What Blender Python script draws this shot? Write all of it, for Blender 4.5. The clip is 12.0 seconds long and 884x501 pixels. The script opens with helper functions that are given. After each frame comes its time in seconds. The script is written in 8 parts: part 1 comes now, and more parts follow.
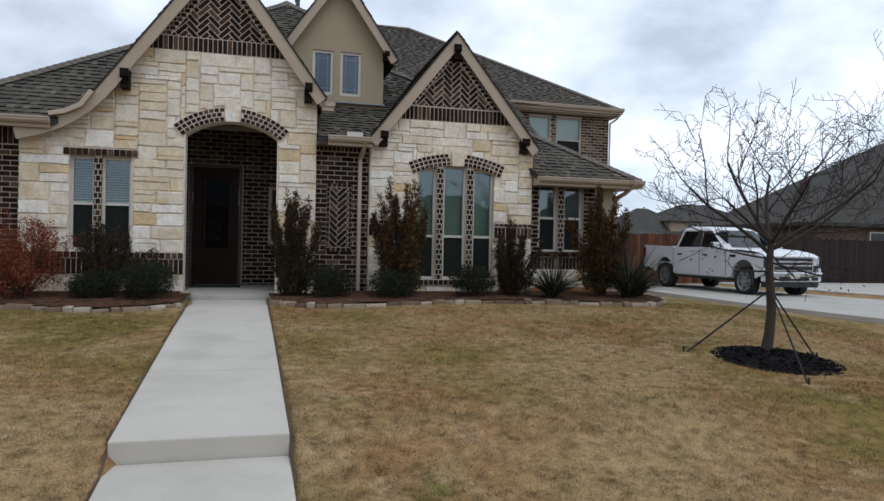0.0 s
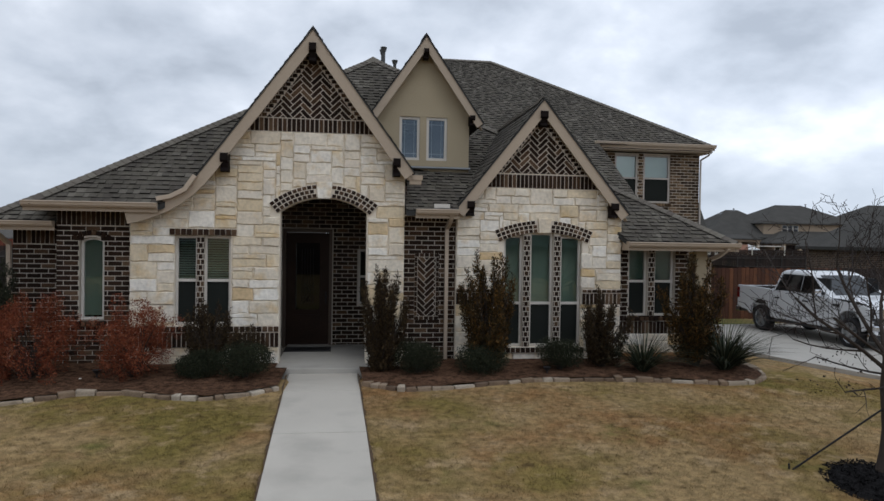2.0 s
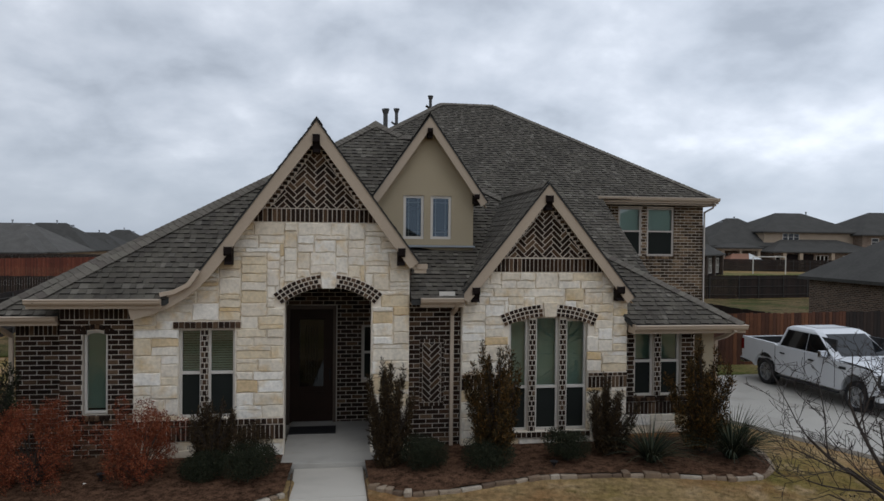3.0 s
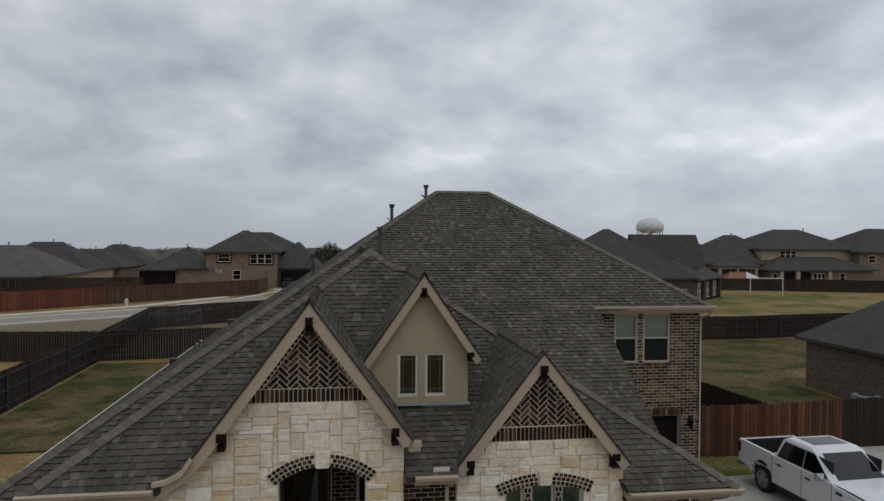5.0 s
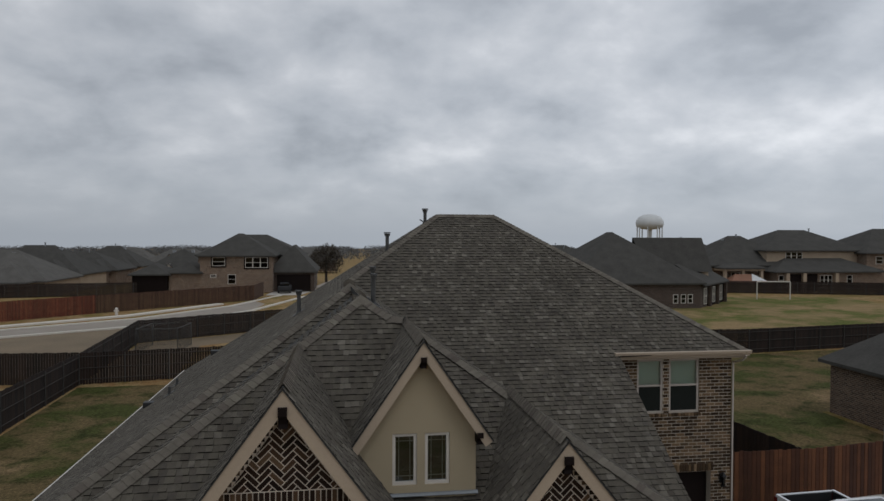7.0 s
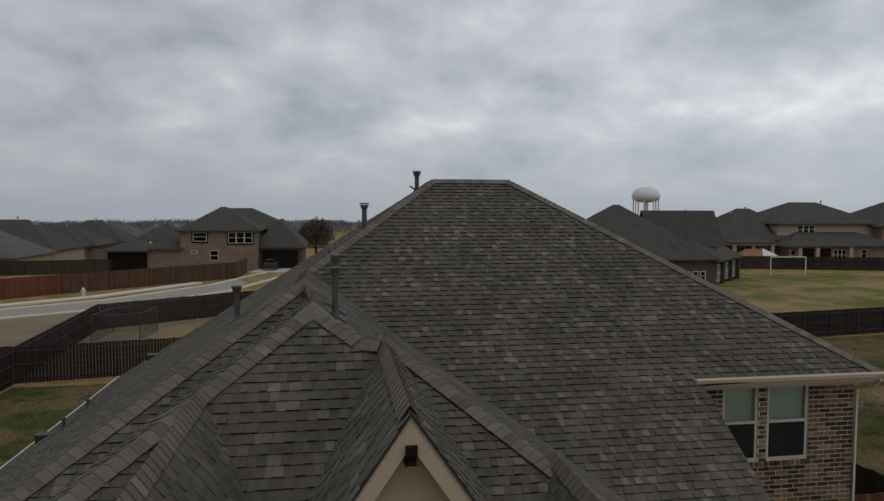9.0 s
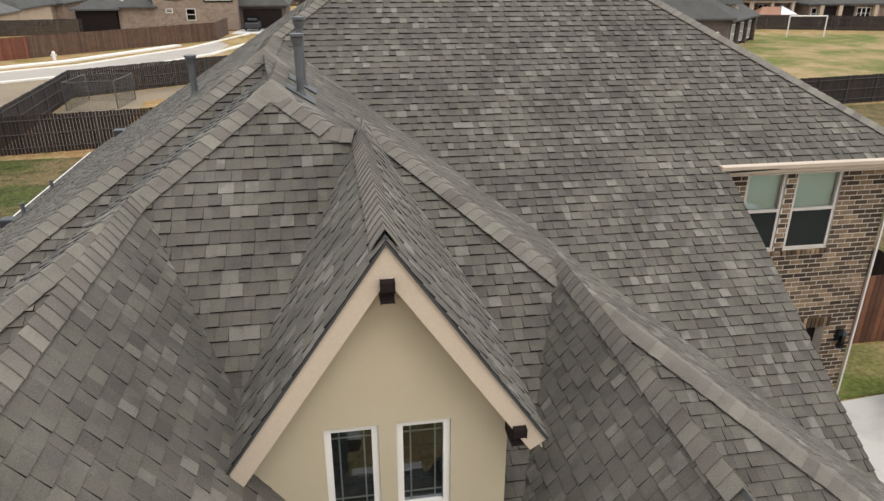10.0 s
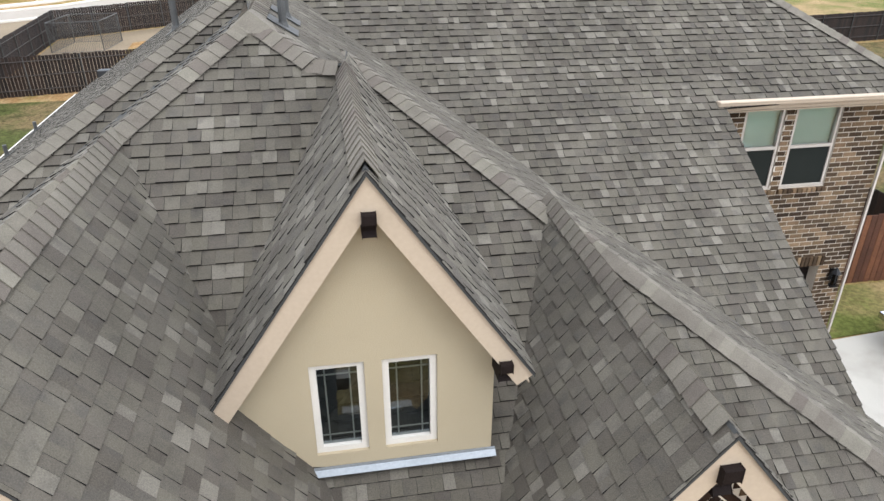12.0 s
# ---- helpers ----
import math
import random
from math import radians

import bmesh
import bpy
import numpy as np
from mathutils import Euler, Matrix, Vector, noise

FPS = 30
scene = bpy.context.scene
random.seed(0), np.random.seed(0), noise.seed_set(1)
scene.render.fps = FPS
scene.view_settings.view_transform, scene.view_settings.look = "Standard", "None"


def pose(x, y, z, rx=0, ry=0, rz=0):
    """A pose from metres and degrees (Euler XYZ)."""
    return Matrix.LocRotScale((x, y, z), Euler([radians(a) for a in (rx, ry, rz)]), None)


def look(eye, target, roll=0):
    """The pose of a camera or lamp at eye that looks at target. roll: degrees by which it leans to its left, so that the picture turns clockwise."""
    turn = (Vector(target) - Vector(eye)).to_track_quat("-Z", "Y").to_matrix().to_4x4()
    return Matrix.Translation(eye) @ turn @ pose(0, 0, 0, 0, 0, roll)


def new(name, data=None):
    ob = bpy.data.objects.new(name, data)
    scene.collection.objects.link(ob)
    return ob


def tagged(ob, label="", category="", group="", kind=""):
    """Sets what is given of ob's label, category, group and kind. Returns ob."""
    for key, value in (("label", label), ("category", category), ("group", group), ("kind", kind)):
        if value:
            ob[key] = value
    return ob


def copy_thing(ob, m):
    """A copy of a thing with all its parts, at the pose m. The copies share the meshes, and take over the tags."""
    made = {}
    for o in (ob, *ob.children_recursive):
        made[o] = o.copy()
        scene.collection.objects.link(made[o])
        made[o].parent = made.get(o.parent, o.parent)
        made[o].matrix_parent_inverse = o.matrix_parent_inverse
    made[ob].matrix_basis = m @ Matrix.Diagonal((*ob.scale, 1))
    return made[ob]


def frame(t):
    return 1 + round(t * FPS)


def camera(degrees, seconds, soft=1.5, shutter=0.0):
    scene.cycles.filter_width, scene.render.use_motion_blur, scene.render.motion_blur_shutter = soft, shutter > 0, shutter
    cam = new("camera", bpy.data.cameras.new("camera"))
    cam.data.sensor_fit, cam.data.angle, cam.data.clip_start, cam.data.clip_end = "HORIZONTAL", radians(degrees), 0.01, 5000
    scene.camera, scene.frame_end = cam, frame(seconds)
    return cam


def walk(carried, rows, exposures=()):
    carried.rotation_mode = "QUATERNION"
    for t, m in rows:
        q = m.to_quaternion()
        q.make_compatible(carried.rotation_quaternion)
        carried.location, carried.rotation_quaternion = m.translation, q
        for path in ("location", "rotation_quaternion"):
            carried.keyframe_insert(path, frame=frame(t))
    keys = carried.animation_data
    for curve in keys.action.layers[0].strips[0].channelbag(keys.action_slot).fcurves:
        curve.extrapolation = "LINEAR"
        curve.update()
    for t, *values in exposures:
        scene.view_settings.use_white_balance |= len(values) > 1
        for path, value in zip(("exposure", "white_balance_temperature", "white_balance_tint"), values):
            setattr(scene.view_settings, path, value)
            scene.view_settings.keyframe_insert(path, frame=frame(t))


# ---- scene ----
cam = camera(66.0, 12.0)
PATH = [
    (0, (1.475, 0.311, 0.991), (1.987, 2.244, 0.974), 1.20),
    (0.5, (1.445, 0.303, 1.066), (1.985, 2.229, 1.051), 1.20),
    (0.6, (1.437, 0.299, 1.119), (1.967, 2.227, 1.102), 1.16),
    (0.7, (1.427, 0.293, 1.188), (1.897, 2.237, 1.170), 1.12),
    (0.8, (1.418, 0.287, 1.266), (1.788, 2.252, 1.246), 1.08),
    (0.9, (1.408, 0.282, 1.342), (1.701, 2.260, 1.321), 1.04),
    (1, (1.398, 0.278, 1.410), (1.680, 2.257, 1.387), 1.00),
    (1.5, (1.350, 0.276, 1.669), (1.637, 2.255, 1.643), 0.90),
    (2, (1.295, 0.333, 2.388), (1.581, 2.312, 2.357), 0.90),
    (2.5, (1.225, 0.425, 3.198), (1.513, 2.404, 3.169), 0.70),
    (3, (1.194, 0.453, 4.029), (1.480, 2.432, 4.000), 0.60),
    (3.5, (1.197, 0.421, 4.879), (1.487, 2.400, 4.852), 0.50),
    (5.5, (1.273, 0.624, 8.011), (1.565, 2.602, 7.978), 0.40),
    (6, (1.297, 0.779, 8.436), (1.590, 2.757, 8.399), 0.40),
    (6.5, (1.395, 1.559, 8.451), (1.689, 3.537, 8.409), 0.30),
    (7, (1.525, 2.844, 8.428), (1.820, 4.822, 8.385), 0.20),
    (7.2, (1.577, 3.394, 8.457), (1.874, 5.372, 8.411), 0.20),
    (8.8, (2.190, 8.110, 8.410), (2.507, 10.084, 8.335), 0.15),
    (9, (2.295, 8.593, 8.400), (2.606, 10.565, 8.279), 0.10),
    (9.2, (2.378, 9.088, 8.386), (2.685, 11.047, 8.120), 0.06),
    (9.5, (2.490, 9.743, 8.365), (2.805, 11.668, 7.923), -0.00),
    (9.7, (2.554, 9.995, 8.352), (2.855, 11.884, 7.771), 0.04),
    (9.9, (2.608, 10.148, 8.339), (2.899, 11.985, 7.606), 0.08),
    (10, (2.629, 10.208, 8.332), (2.928, 12.024, 7.549), 0.10),
    (10.2, (2.658, 10.291, 8.315), (2.949, 12.078, 7.464), 0.10),
    (10.5, (2.681, 10.335, 8.290), (2.983, 12.117, 7.434), 0.10),
    (11, (2.700, 10.296, 8.273), (3.002, 12.069, 7.398), 0.10),
    (11.5, (2.717, 10.277, 8.236), (3.017, 12.050, 7.361), -0.00),
    (11.8, (2.728, 10.279, 8.210), (3.022, 12.047, 7.322), -0.06),
    (12, (2.736, 10.283, 8.193), (3.032, 12.030, 7.266), -0.10),
]
EXPOSURES = [(0.0, 0.27, 5850, 10), (0.5, 0.2, 5900, 10), (1.0, 0.17, 5900, 10), (2.0, 0.05, 5950, 10), (2.5, -0.04, 5950, 10), (3.5, -0.22, 6000, 10), (5.5, -0.42, 6250, 10),
             (7.0, -0.49, 6250, 10), (9.0, -0.52, 6350, 10), (9.5, -0.05, 6600, 10), (9.8, 0.85, 6600, 10), (10.1, 1.62, 6300, 10), (10.5, 1.84, 6100, 10), (12.0, 1.82, 6100, 10)]
walk(cam, [(t, look(eye, target, roll)) for t, eye, target, roll in PATH], EXPOSURES)

# ---- sky and sun: an overcast day ----
world = bpy.data.worlds.new("overcast")
scene.world = world
world.use_nodes = True
wn, wl = world.node_tree.nodes, world.node_tree.links
wn.clear()
w_out = wn.new("ShaderNodeOutputWorld")
w_bg = wn.new("ShaderNodeBackground")
w_sky = wn.new("ShaderNodeTexSky")
w_sky.sky_type, w_sky.sun_disc = "NISHITA", False
w_sky.sun_elevation, w_sky.sun_rotation = radians(48), radians(204)
w_tc = wn.new("ShaderNodeTexCoord")
w_sep = wn.new("ShaderNodeSeparateXYZ")
w_max = wn.new("ShaderNodeMath"); w_max.operation = "MAXIMUM"; w_max.inputs[1].default_value = 0.0
w_add = wn.new("ShaderNodeMath"); w_add.operation = "ADD"; w_add.inputs[1].default_value = 0.42
w_dx = wn.new("ShaderNodeMath"); w_dx.operation = "DIVIDE"
w_dy = wn.new("ShaderNodeMath"); w_dy.operation = "DIVIDE"
w_com = wn.new("ShaderNodeCombineXYZ")
w_n1 = wn.new("ShaderNodeTexNoise"); w_n1.inputs["Scale"].default_value = 3.1
w_n1.inputs["Detail"].default_value = 6.0; w_n1.inputs["Roughness"].default_value = 0.52; w_n1.inputs["Distortion"].default_value = 0.1
w_ramp = wn.new("ShaderNodeValToRGB")
for pos, col in ((0.30, (0.50, 0.53, 0.57, 1)), (0.44, (0.69, 0.72, 0.76, 1)), (0.56, (0.84, 0.86, 0.89, 1))):
    w_ramp.color_ramp.elements.new(pos).color = col
w_ramp.color_ramp.elements[0].color = (0.44, 0.47, 0.52, 1)
w_ramp.color_ramp.elements[-1].position, w_ramp.color_ramp.elements[-1].color = 0.74, (1.2, 1.2, 1.21, 1)
w_hz = wn.new("ShaderNodeMapRange"); w_hz.inputs["From Min"].default_value = 0.0; w_hz.inputs["From Max"].default_value = 0.13
w_hmix = wn.new("ShaderNodeMixRGB"); w_hmix.inputs[1].default_value = (0.57, 0.61, 0.66, 1)
w_mix = wn.new("ShaderNodeMixRGB"); w_mix.inputs[0].default_value = 0.94
w_mul = wn.new("ShaderNodeMixRGB"); w_mul.blend_type = "MULTIPLY"; w_mul.inputs[0].default_value = 1.0
w_mul.inputs[2].default_value = (0.1, 0.1, 0.1, 1)
wl.new(w_tc.outputs["Generated"], w_sep.inputs[0])
wl.new(w_sep.outputs[2], w_max.inputs[0]); wl.new(w_max.outputs[0], w_add.inputs[0])
wl.new(w_sep.outputs[0], w_dx.inputs[0]); wl.new(w_add.outputs[0], w_dx.inputs[1])
wl.new(w_sep.outputs[1], w_dy.inputs[0]); wl.new(w_add.outputs[0], w_dy.inputs[1])
wl.new(w_dx.outputs[0], w_com.inputs[0]); wl.new(w_dy.outputs[0], w_com.inputs[1])
wl.new(w_com.outputs[0], w_n1.inputs["Vector"]); wl.new(w_n1.outputs[0], w_ramp.inputs[0])
wl.new(w_max.outputs[0], w_hz.inputs["Value"])
wl.new(w_hz.outputs[0], w_hmix.inputs[0]); wl.new(w_ramp.outputs[0], w_hmix.inputs[2])
wl.new(w_sky.outputs[0], w_mul.inputs[1])
wl.new(w_mul.outputs[0], w_mix.inputs[1]); wl.new(w_hmix.outputs[0], w_mix.inputs[2])
w_side = wn.new("ShaderNodeMapRange")
w_side.inputs["From Min"].default_value, w_side.inputs["From Max"].default_value = -0.75, 0.75
w_side.inputs["To Min"].default_value, w_side.inputs["To Max"].default_value = 0.84, 1.15
w_lit = wn.new("ShaderNodeVectorMath"); w_lit.operation = "SCALE"
wl.new(w_sep.outputs[0], w_side.inputs["Value"]); wl.new(w_side.outputs[0], w_lit.inputs["Scale"])
wl.new(w_mix.outputs[0], w_lit.inputs[0]); wl.new(w_lit.outputs[0], w_bg.inputs[0]); wl.new(w_bg.outputs[0], w_out.inputs[0])
w_bg.inputs[1].default_value = 0.95

sun = new("sun", bpy.data.lights.new("sun", "SUN"))
sun.data.energy, sun.data.angle, sun.data.color = 0.5, radians(25), (1.0, 0.97, 0.93)
sun.matrix_world = look((0, 0, 30), (-4, 9, 12))

# ---- materials ----
def mat(name, color, rough=0.8, vary=0.15, scale=6.0, fine=60.0, bump=0.2, metal=0.0, ranges=None, tint=None, spec=0.4, spread=0.4):
    """A node material: base colour, two scales of variation, fine relief. ranges: colours picked piece by piece."""
    m = bpy.data.materials.new(name)
    m.use_nodes = True
    n, l = m.node_tree.nodes, m.node_tree.links
    b = n["Principled BSDF"]
    b.inputs["Roughness"].default_value, b.inputs["Metallic"].default_value = rough, metal
    b.inputs["Specular IOR Level"].default_value = spec
    tc = n.new("ShaderNodeTexCoord")
    geo = n.new("ShaderNodeNewGeometry")
    big, small = n.new("ShaderNodeTexNoise"), n.new("ShaderNodeTexNoise")
    big.inputs["Scale"].default_value, big.inputs["Detail"].default_value = scale, 4.0
    small.inputs["Scale"].default_value, small.inputs["Detail"].default_value = fine, 3.0
    l.new(geo.outputs["Position"], big.inputs["Vector"]); l.new(geo.outputs["Position"], small.inputs["Vector"])
    if ranges:
        oi = n.new("ShaderNodeObjectInfo")
        add = n.new("ShaderNodeMath"); add.operation = "ADD"
        fr = n.new("ShaderNodeMath"); fr.operation = "FRACT"
        l.new(geo.outputs["Random Per Island"], add.inputs[0]); l.new(oi.outputs["Random"], add.inputs[1])
        l.new(add.outputs[0], fr.inputs[0])
        ramp = n.new("ShaderNodeValToRGB")
        e = ramp.color_ramp.elements
        e[0].position, e[0].color = ranges[0][0], (*ranges[0][1], 1)
        e[1].position, e[1].color = ranges[-1][0], (*ranges[-1][1], 1)
        for p, c in ranges[1:-1]:
            e.new(p).color = (*c, 1)
        l.new(fr.outputs[0], ramp.inputs[0])
        base = ramp.outputs[0]
    else:
        rgb = n.new("ShaderNodeRGB"); rgb.outputs[0].default_value = (*color, 1)
        base = rgb.outputs[0]
    if tint:
        where = geo.outputs["Position"]
        if ranges:
            far = n.new("ShaderNodeVectorMath"); far.operation = "ADD"
            big_off = n.new("ShaderNodeMath"); big_off.operation = "MULTIPLY"; big_off.inputs[1].default_value = 40.0
            l.new(fr.outputs[0], big_off.inputs[0]); l.new(where, far.inputs[0]); l.new(big_off.outputs[0], far.inputs[1])
            where = far.outputs[0]
        mix = n.new("ShaderNodeMixRGB"); mix.inputs[2].default_value = (*tint[0], 1)
        mr = n.new("ShaderNodeMapRange")
        mr.inputs["From Min"].default_value, mr.inputs["From Max"].default_value = tint[1], tint[2]
        tn = n.new("ShaderNodeTexNoise"); tn.inputs["Scale"].default_value, tn.inputs["Detail"].default_value = tint[3], 5.0
        l.new(where, tn.inputs["Vector"]); l.new(tn.outputs[0], mr.inputs["Value"])
        l.new(mr.outputs[0], mix.inputs[0]); l.new(base, mix.inputs[1])
        base = mix.outputs[0]
    hsv = n.new("ShaderNodeHueSaturation")
    s = n.new("ShaderNodeMath"); s.operation = "ADD"
    l.new(big.outputs[0], s.inputs[0]); l.new(small.outputs[0], s.inputs[1])
    mp = n.new("ShaderNodeMapRange")
    mp.inputs["From Min"].default_value, mp.inputs["From Max"].default_value = 1 - spread, 1 + spread
    mp.inputs["To Min"].default_value, mp.inputs["To Max"].default_value = 1 - vary, 1 + vary
    l.new(s.outputs[0], mp.inputs["Value"]); l.new(mp.outputs[0], hsv.inputs["Value"])
    l.new(base, hsv.inputs["Color"]); l.new(hsv.outputs[0], b.inputs["Base Color"])
    if bump:
        bp = n.new("ShaderNodeBump"); bp.inputs["Strength"].default_value = bump; bp.inputs["Distance"].default_value = 0.01
        l.new(small.outputs[0], bp.inputs["Height"]); l.new(bp.outputs[0], b.inputs["Normal"])
    return m


M_SHINGLE = mat("asphalt_shingle", (0.0994, 0.097, 0.089), 0.95, 0.4, 1.2, 105, 0.7, spec=0.1, ranges=[
    (0.0, (0.0652, 0.056, 0.046)), (0.2, (0.0963, 0.086, 0.068)), (0.4, (0.0818, 0.071, 0.059)), (0.6, (0.1025, 0.092, 0.072)),
    (0.78, (0.0890, 0.079, 0.064)), (0.87, (0.1170, 0.105, 0.084)), (0.93, (0.1346, 0.121, 0.099)), (1.0, (0.1532, 0.138, 0.114))],
    tint=((0.0652, 0.059, 0.052), 0.5, 0.78, 4.0))
M_CAP = mat("cap_shingle_granules", (0.1428, 0.133, 0.112), 0.95, 0.34, 2.5, 105, 0.7, spec=0.15, ranges=[
    (0.0, (0.1045, 0.088, 0.074)), (0.35, (0.1408, 0.125, 0.101)), (0.7, (0.1242, 0.109, 0.090)), (1.0, (0.1635, 0.148, 0.118))])
for m in (M_SHINGLE, M_CAP):
    m.node_tree.nodes["Principled BSDF"].inputs["Sheen Weight"].default_value = 0.05
    m.node_tree.nodes["Principled BSDF"].inputs["Sheen Tint"].default_value = (1.0, 0.93, 0.84, 1)
# black cut asphalt, which also paints the shadow line under each course
M_EDGE = mat("asphalt_edge_and_course_shadow", (0.018, 0.017, 0.016), 0.95, 0.2, 4, 90, 0.2, spec=0.05)
M_UNDER = mat("roof_deck_felt", (0.04, 0.04, 0.038), 0.95, 0.15, 2, 60)
M_TRIM = mat("tan_painted_trim", (0.42, 0.335, 0.247), 0.6, 0.07, 1.5, 30, 0.05)
M_STUCCO = mat("tan_stucco", (0.4, 0.33, 0.22), 0.9, 0.06, 1.2, 160, 0.5)
M_WHITE = mat("white_vinyl", (0.6, 0.56, 0.5), 0.45, 0.05, 2, 40, 0.03)
M_TAUPE = mat("taupe_vinyl", (0.46, 0.41, 0.36), 0.5, 0.05, 2, 40, 0.03)
M_GUTTER = mat("tan_aluminium_gutter", (0.46, 0.37, 0.28), 0.4, 0.06, 2, 30, 0.02)
M_FLASH = mat("galvanised_flashing", (0.26, 0.28, 0.3), 0.55, 0.15, 3, 40, 0.05, metal=0.5)
# dark wood stain; its colour also serves as painted shade in recess and patios
M_BRACKET = mat("dark_stain_and_recess_shade", (0.012, 0.008, 0.007), 0.75, 0.3, 5, 60, 0.3, spec=0.1)
M_MORTAR = mat("light_mortar", (0.56, 0.5, 0.42), 0.95, 0.15, 3, 120, 0.4)
M_BRICK = mat("brown_brick", (0.0820, 0.0492, 0.0328), 0.9, 0.3, 9, 140, 0.5, spec=0.1, ranges=[
    (0.0, (0.0164, 0.0103, 0.0078)), (0.3, (0.0312, 0.0180, 0.0123)), (0.55, (0.0221, 0.0143, 0.0107)), (0.75, (0.0492, 0.0279, 0.0172)),
    (0.9, (0.0943, 0.0574, 0.0344)), (1.0, (0.1394, 0.0902, 0.0558))])
M_BRICKTAN = mat("blended_tan_brick", (0.1, 0.06, 0.04), 0.9, 0.3, 9, 140, 0.5, spec=0.1, ranges=[
    (0.0, (0.0291, 0.0194, 0.0132)), (0.25, (0.0784, 0.0513, 0.0308)), (0.45, (0.0504, 0.0342, 0.0220)), (0.65, (0.1344, 0.0912, 0.0528)),
    (0.82, (0.1736, 0.1140, 0.0682)), (1.0, (0.2464, 0.1710, 0.1045))])
M_STONE = mat("cream_limestone", (0.6, 0.53, 0.41), 0.92, 0.17, 4, 16, 1.0, spec=0.1, spread=0.34, ranges=[
    (0.0, (0.72, 0.635, 0.52)), (0.2, (0.83, 0.785, 0.7)), (0.4, (0.68, 0.59, 0.46)), (0.58, (0.8, 0.735, 0.625)), (0.78, (0.73, 0.64, 0.5)), (0.92, (0.68, 0.56, 0.38)),
    (1.0, (0.62, 0.45, 0.25))], tint=((0.62, 0.45, 0.23), 0.53, 0.76, 2.8))
M_STONE.node_tree.nodes["Bump"].inputs["Distance"].default_value = 0.009
M_PALEMORTAR = mat("pale_mortar", (0.66, 0.58, 0.48), 0.95, 0.12, 3, 120, 0.4)
M_STONEJOINT = mat("stone_joint", (0.76, 0.68, 0.56), 0.95, 0.15, 4, 90, 0.4)
M_CONCRETE = mat("broomed_concrete", (0.42, 0.395, 0.35), 0.9, 0.10, 0.9, 150, 0.25, tint=((0.34, 0.315, 0.275), 0.5, 0.75, 1.3))
M_WALK = mat("pale_walk_concrete", (0.5, 0.462, 0.4), 0.9, 0.1, 0.9, 150, 0.25, tint=((0.4, 0.37, 0.32), 0.5, 0.75, 1.3))
M_STREET = mat("worn_street_concrete", (0.27, 0.235, 0.195), 0.9, 0.12, 0.4, 20, 0.2, tint=((0.3, 0.275, 0.24), 0.5, 0.75, 0.3))
M_KERB = mat("pale_kerb_concrete", (0.58, 0.54, 0.47), 0.9, 0.1, 0.6, 30, 0.15)
M_CURB = mat("edging_stone", (0.42, 0.37, 0.3), 0.9, 0.35, 7, 50, 0.8, ranges=[
    (0.0, (0.12, 0.08, 0.052)), (0.4, (0.22, 0.155, 0.1)), (0.75, (0.31, 0.245, 0.175)), (1.0, (0.44, 0.38, 0.3))])
def lawn_mat(name, base, patches, vary=0.4):
    """Turf: a base colour, patches (colour, low, high, scale) laid over it by noise, tufts and blades on top."""
    m = mat(name, base, 0.95, vary, 9.0, 70, 0.9, spec=0.05, spread=0.25)
    n, l = m.node_tree.nodes, m.node_tree.links
    hsv = [q for q in n if q.bl_idname == "ShaderNodeHueSaturation"][0]
    src = hsv.inputs["Color"].links[0].from_socket
    geo = [q for q in n if q.bl_idname == "ShaderNodeNewGeometry"][0]
    for k, (colour, low, high, scale) in enumerate(patches):
        off = n.new("ShaderNodeVectorMath"); off.operation = "ADD"; off.inputs[1].default_value = (17.3 * k, 5.1 * k, 0)
        tex, rng, mix = n.new("ShaderNodeTexNoise"), n.new("ShaderNodeMapRange"), n.new("ShaderNodeMixRGB")
        tex.inputs["Scale"].default_value, tex.inputs["Detail"].default_value, tex.inputs["Roughness"].default_value = scale, 6.0, 0.62
        rng.inputs["From Min"].default_value, rng.inputs["From Max"].default_value = low, high
        mix.inputs[2].default_value = (*colour, 1)
        l.new(geo.outputs["Position"], off.inputs[0]); l.new(off.outputs[0], tex.inputs["Vector"])
        l.new(tex.outputs[0], rng.inputs["Value"]); l.new(rng.outputs[0], mix.inputs[0])
        l.new(src, mix.inputs[1])
        src = mix.outputs[0]
    l.new(src, hsv.inputs["Color"])
    return m


TURF = [((0.235, 0.135, 0.058), 0.46, 0.62, 0.5), ((0.17, 0.13, 0.04), 0.48, 0.62, 0.34), ((0.1, 0.105, 0.026), 0.6, 0.74, 0.8), ((0.34, 0.245, 0.135), 0.54, 0.7, 2.2), ((0.12, 0.08, 0.035), 0.56, 0.72, 5.0)]
M_LAWN = lawn_mat("dormant_lawn", (0.275, 0.192, 0.092), TURF)
M_MULCH = mat("red_brown_mulch", (0.078, 0.043, 0.026), 0.95, 0.8, 9, 38, 1.0, spec=0.05, spread=0.25)
M_BLACKMULCH = mat("black_mulch", (0.012, 0.011, 0.011), 0.95, 0.6, 8, 60, 1.0, spec=0.1)
M_SOIL = mat("dark_damp_soil", (0.09, 0.062, 0.04), 0.95, 0.4, 8, 60, 0.8, spec=0.1)
M_BARK = mat("grey_brown_bark", (0.045, 0.034, 0.027), 0.9, 0.3, 8, 60, 0.7)
M_TWIG = mat("thin_bare_twigs", (0.03, 0.022, 0.019), 0.9, 0.2, 8, 60, 0.2)
M_DOORWOOD = mat("dark_walnut_door", (0.03, 0.016, 0.01), 0.55, 0.35, 3, 40, 0.15, spec=0.15)
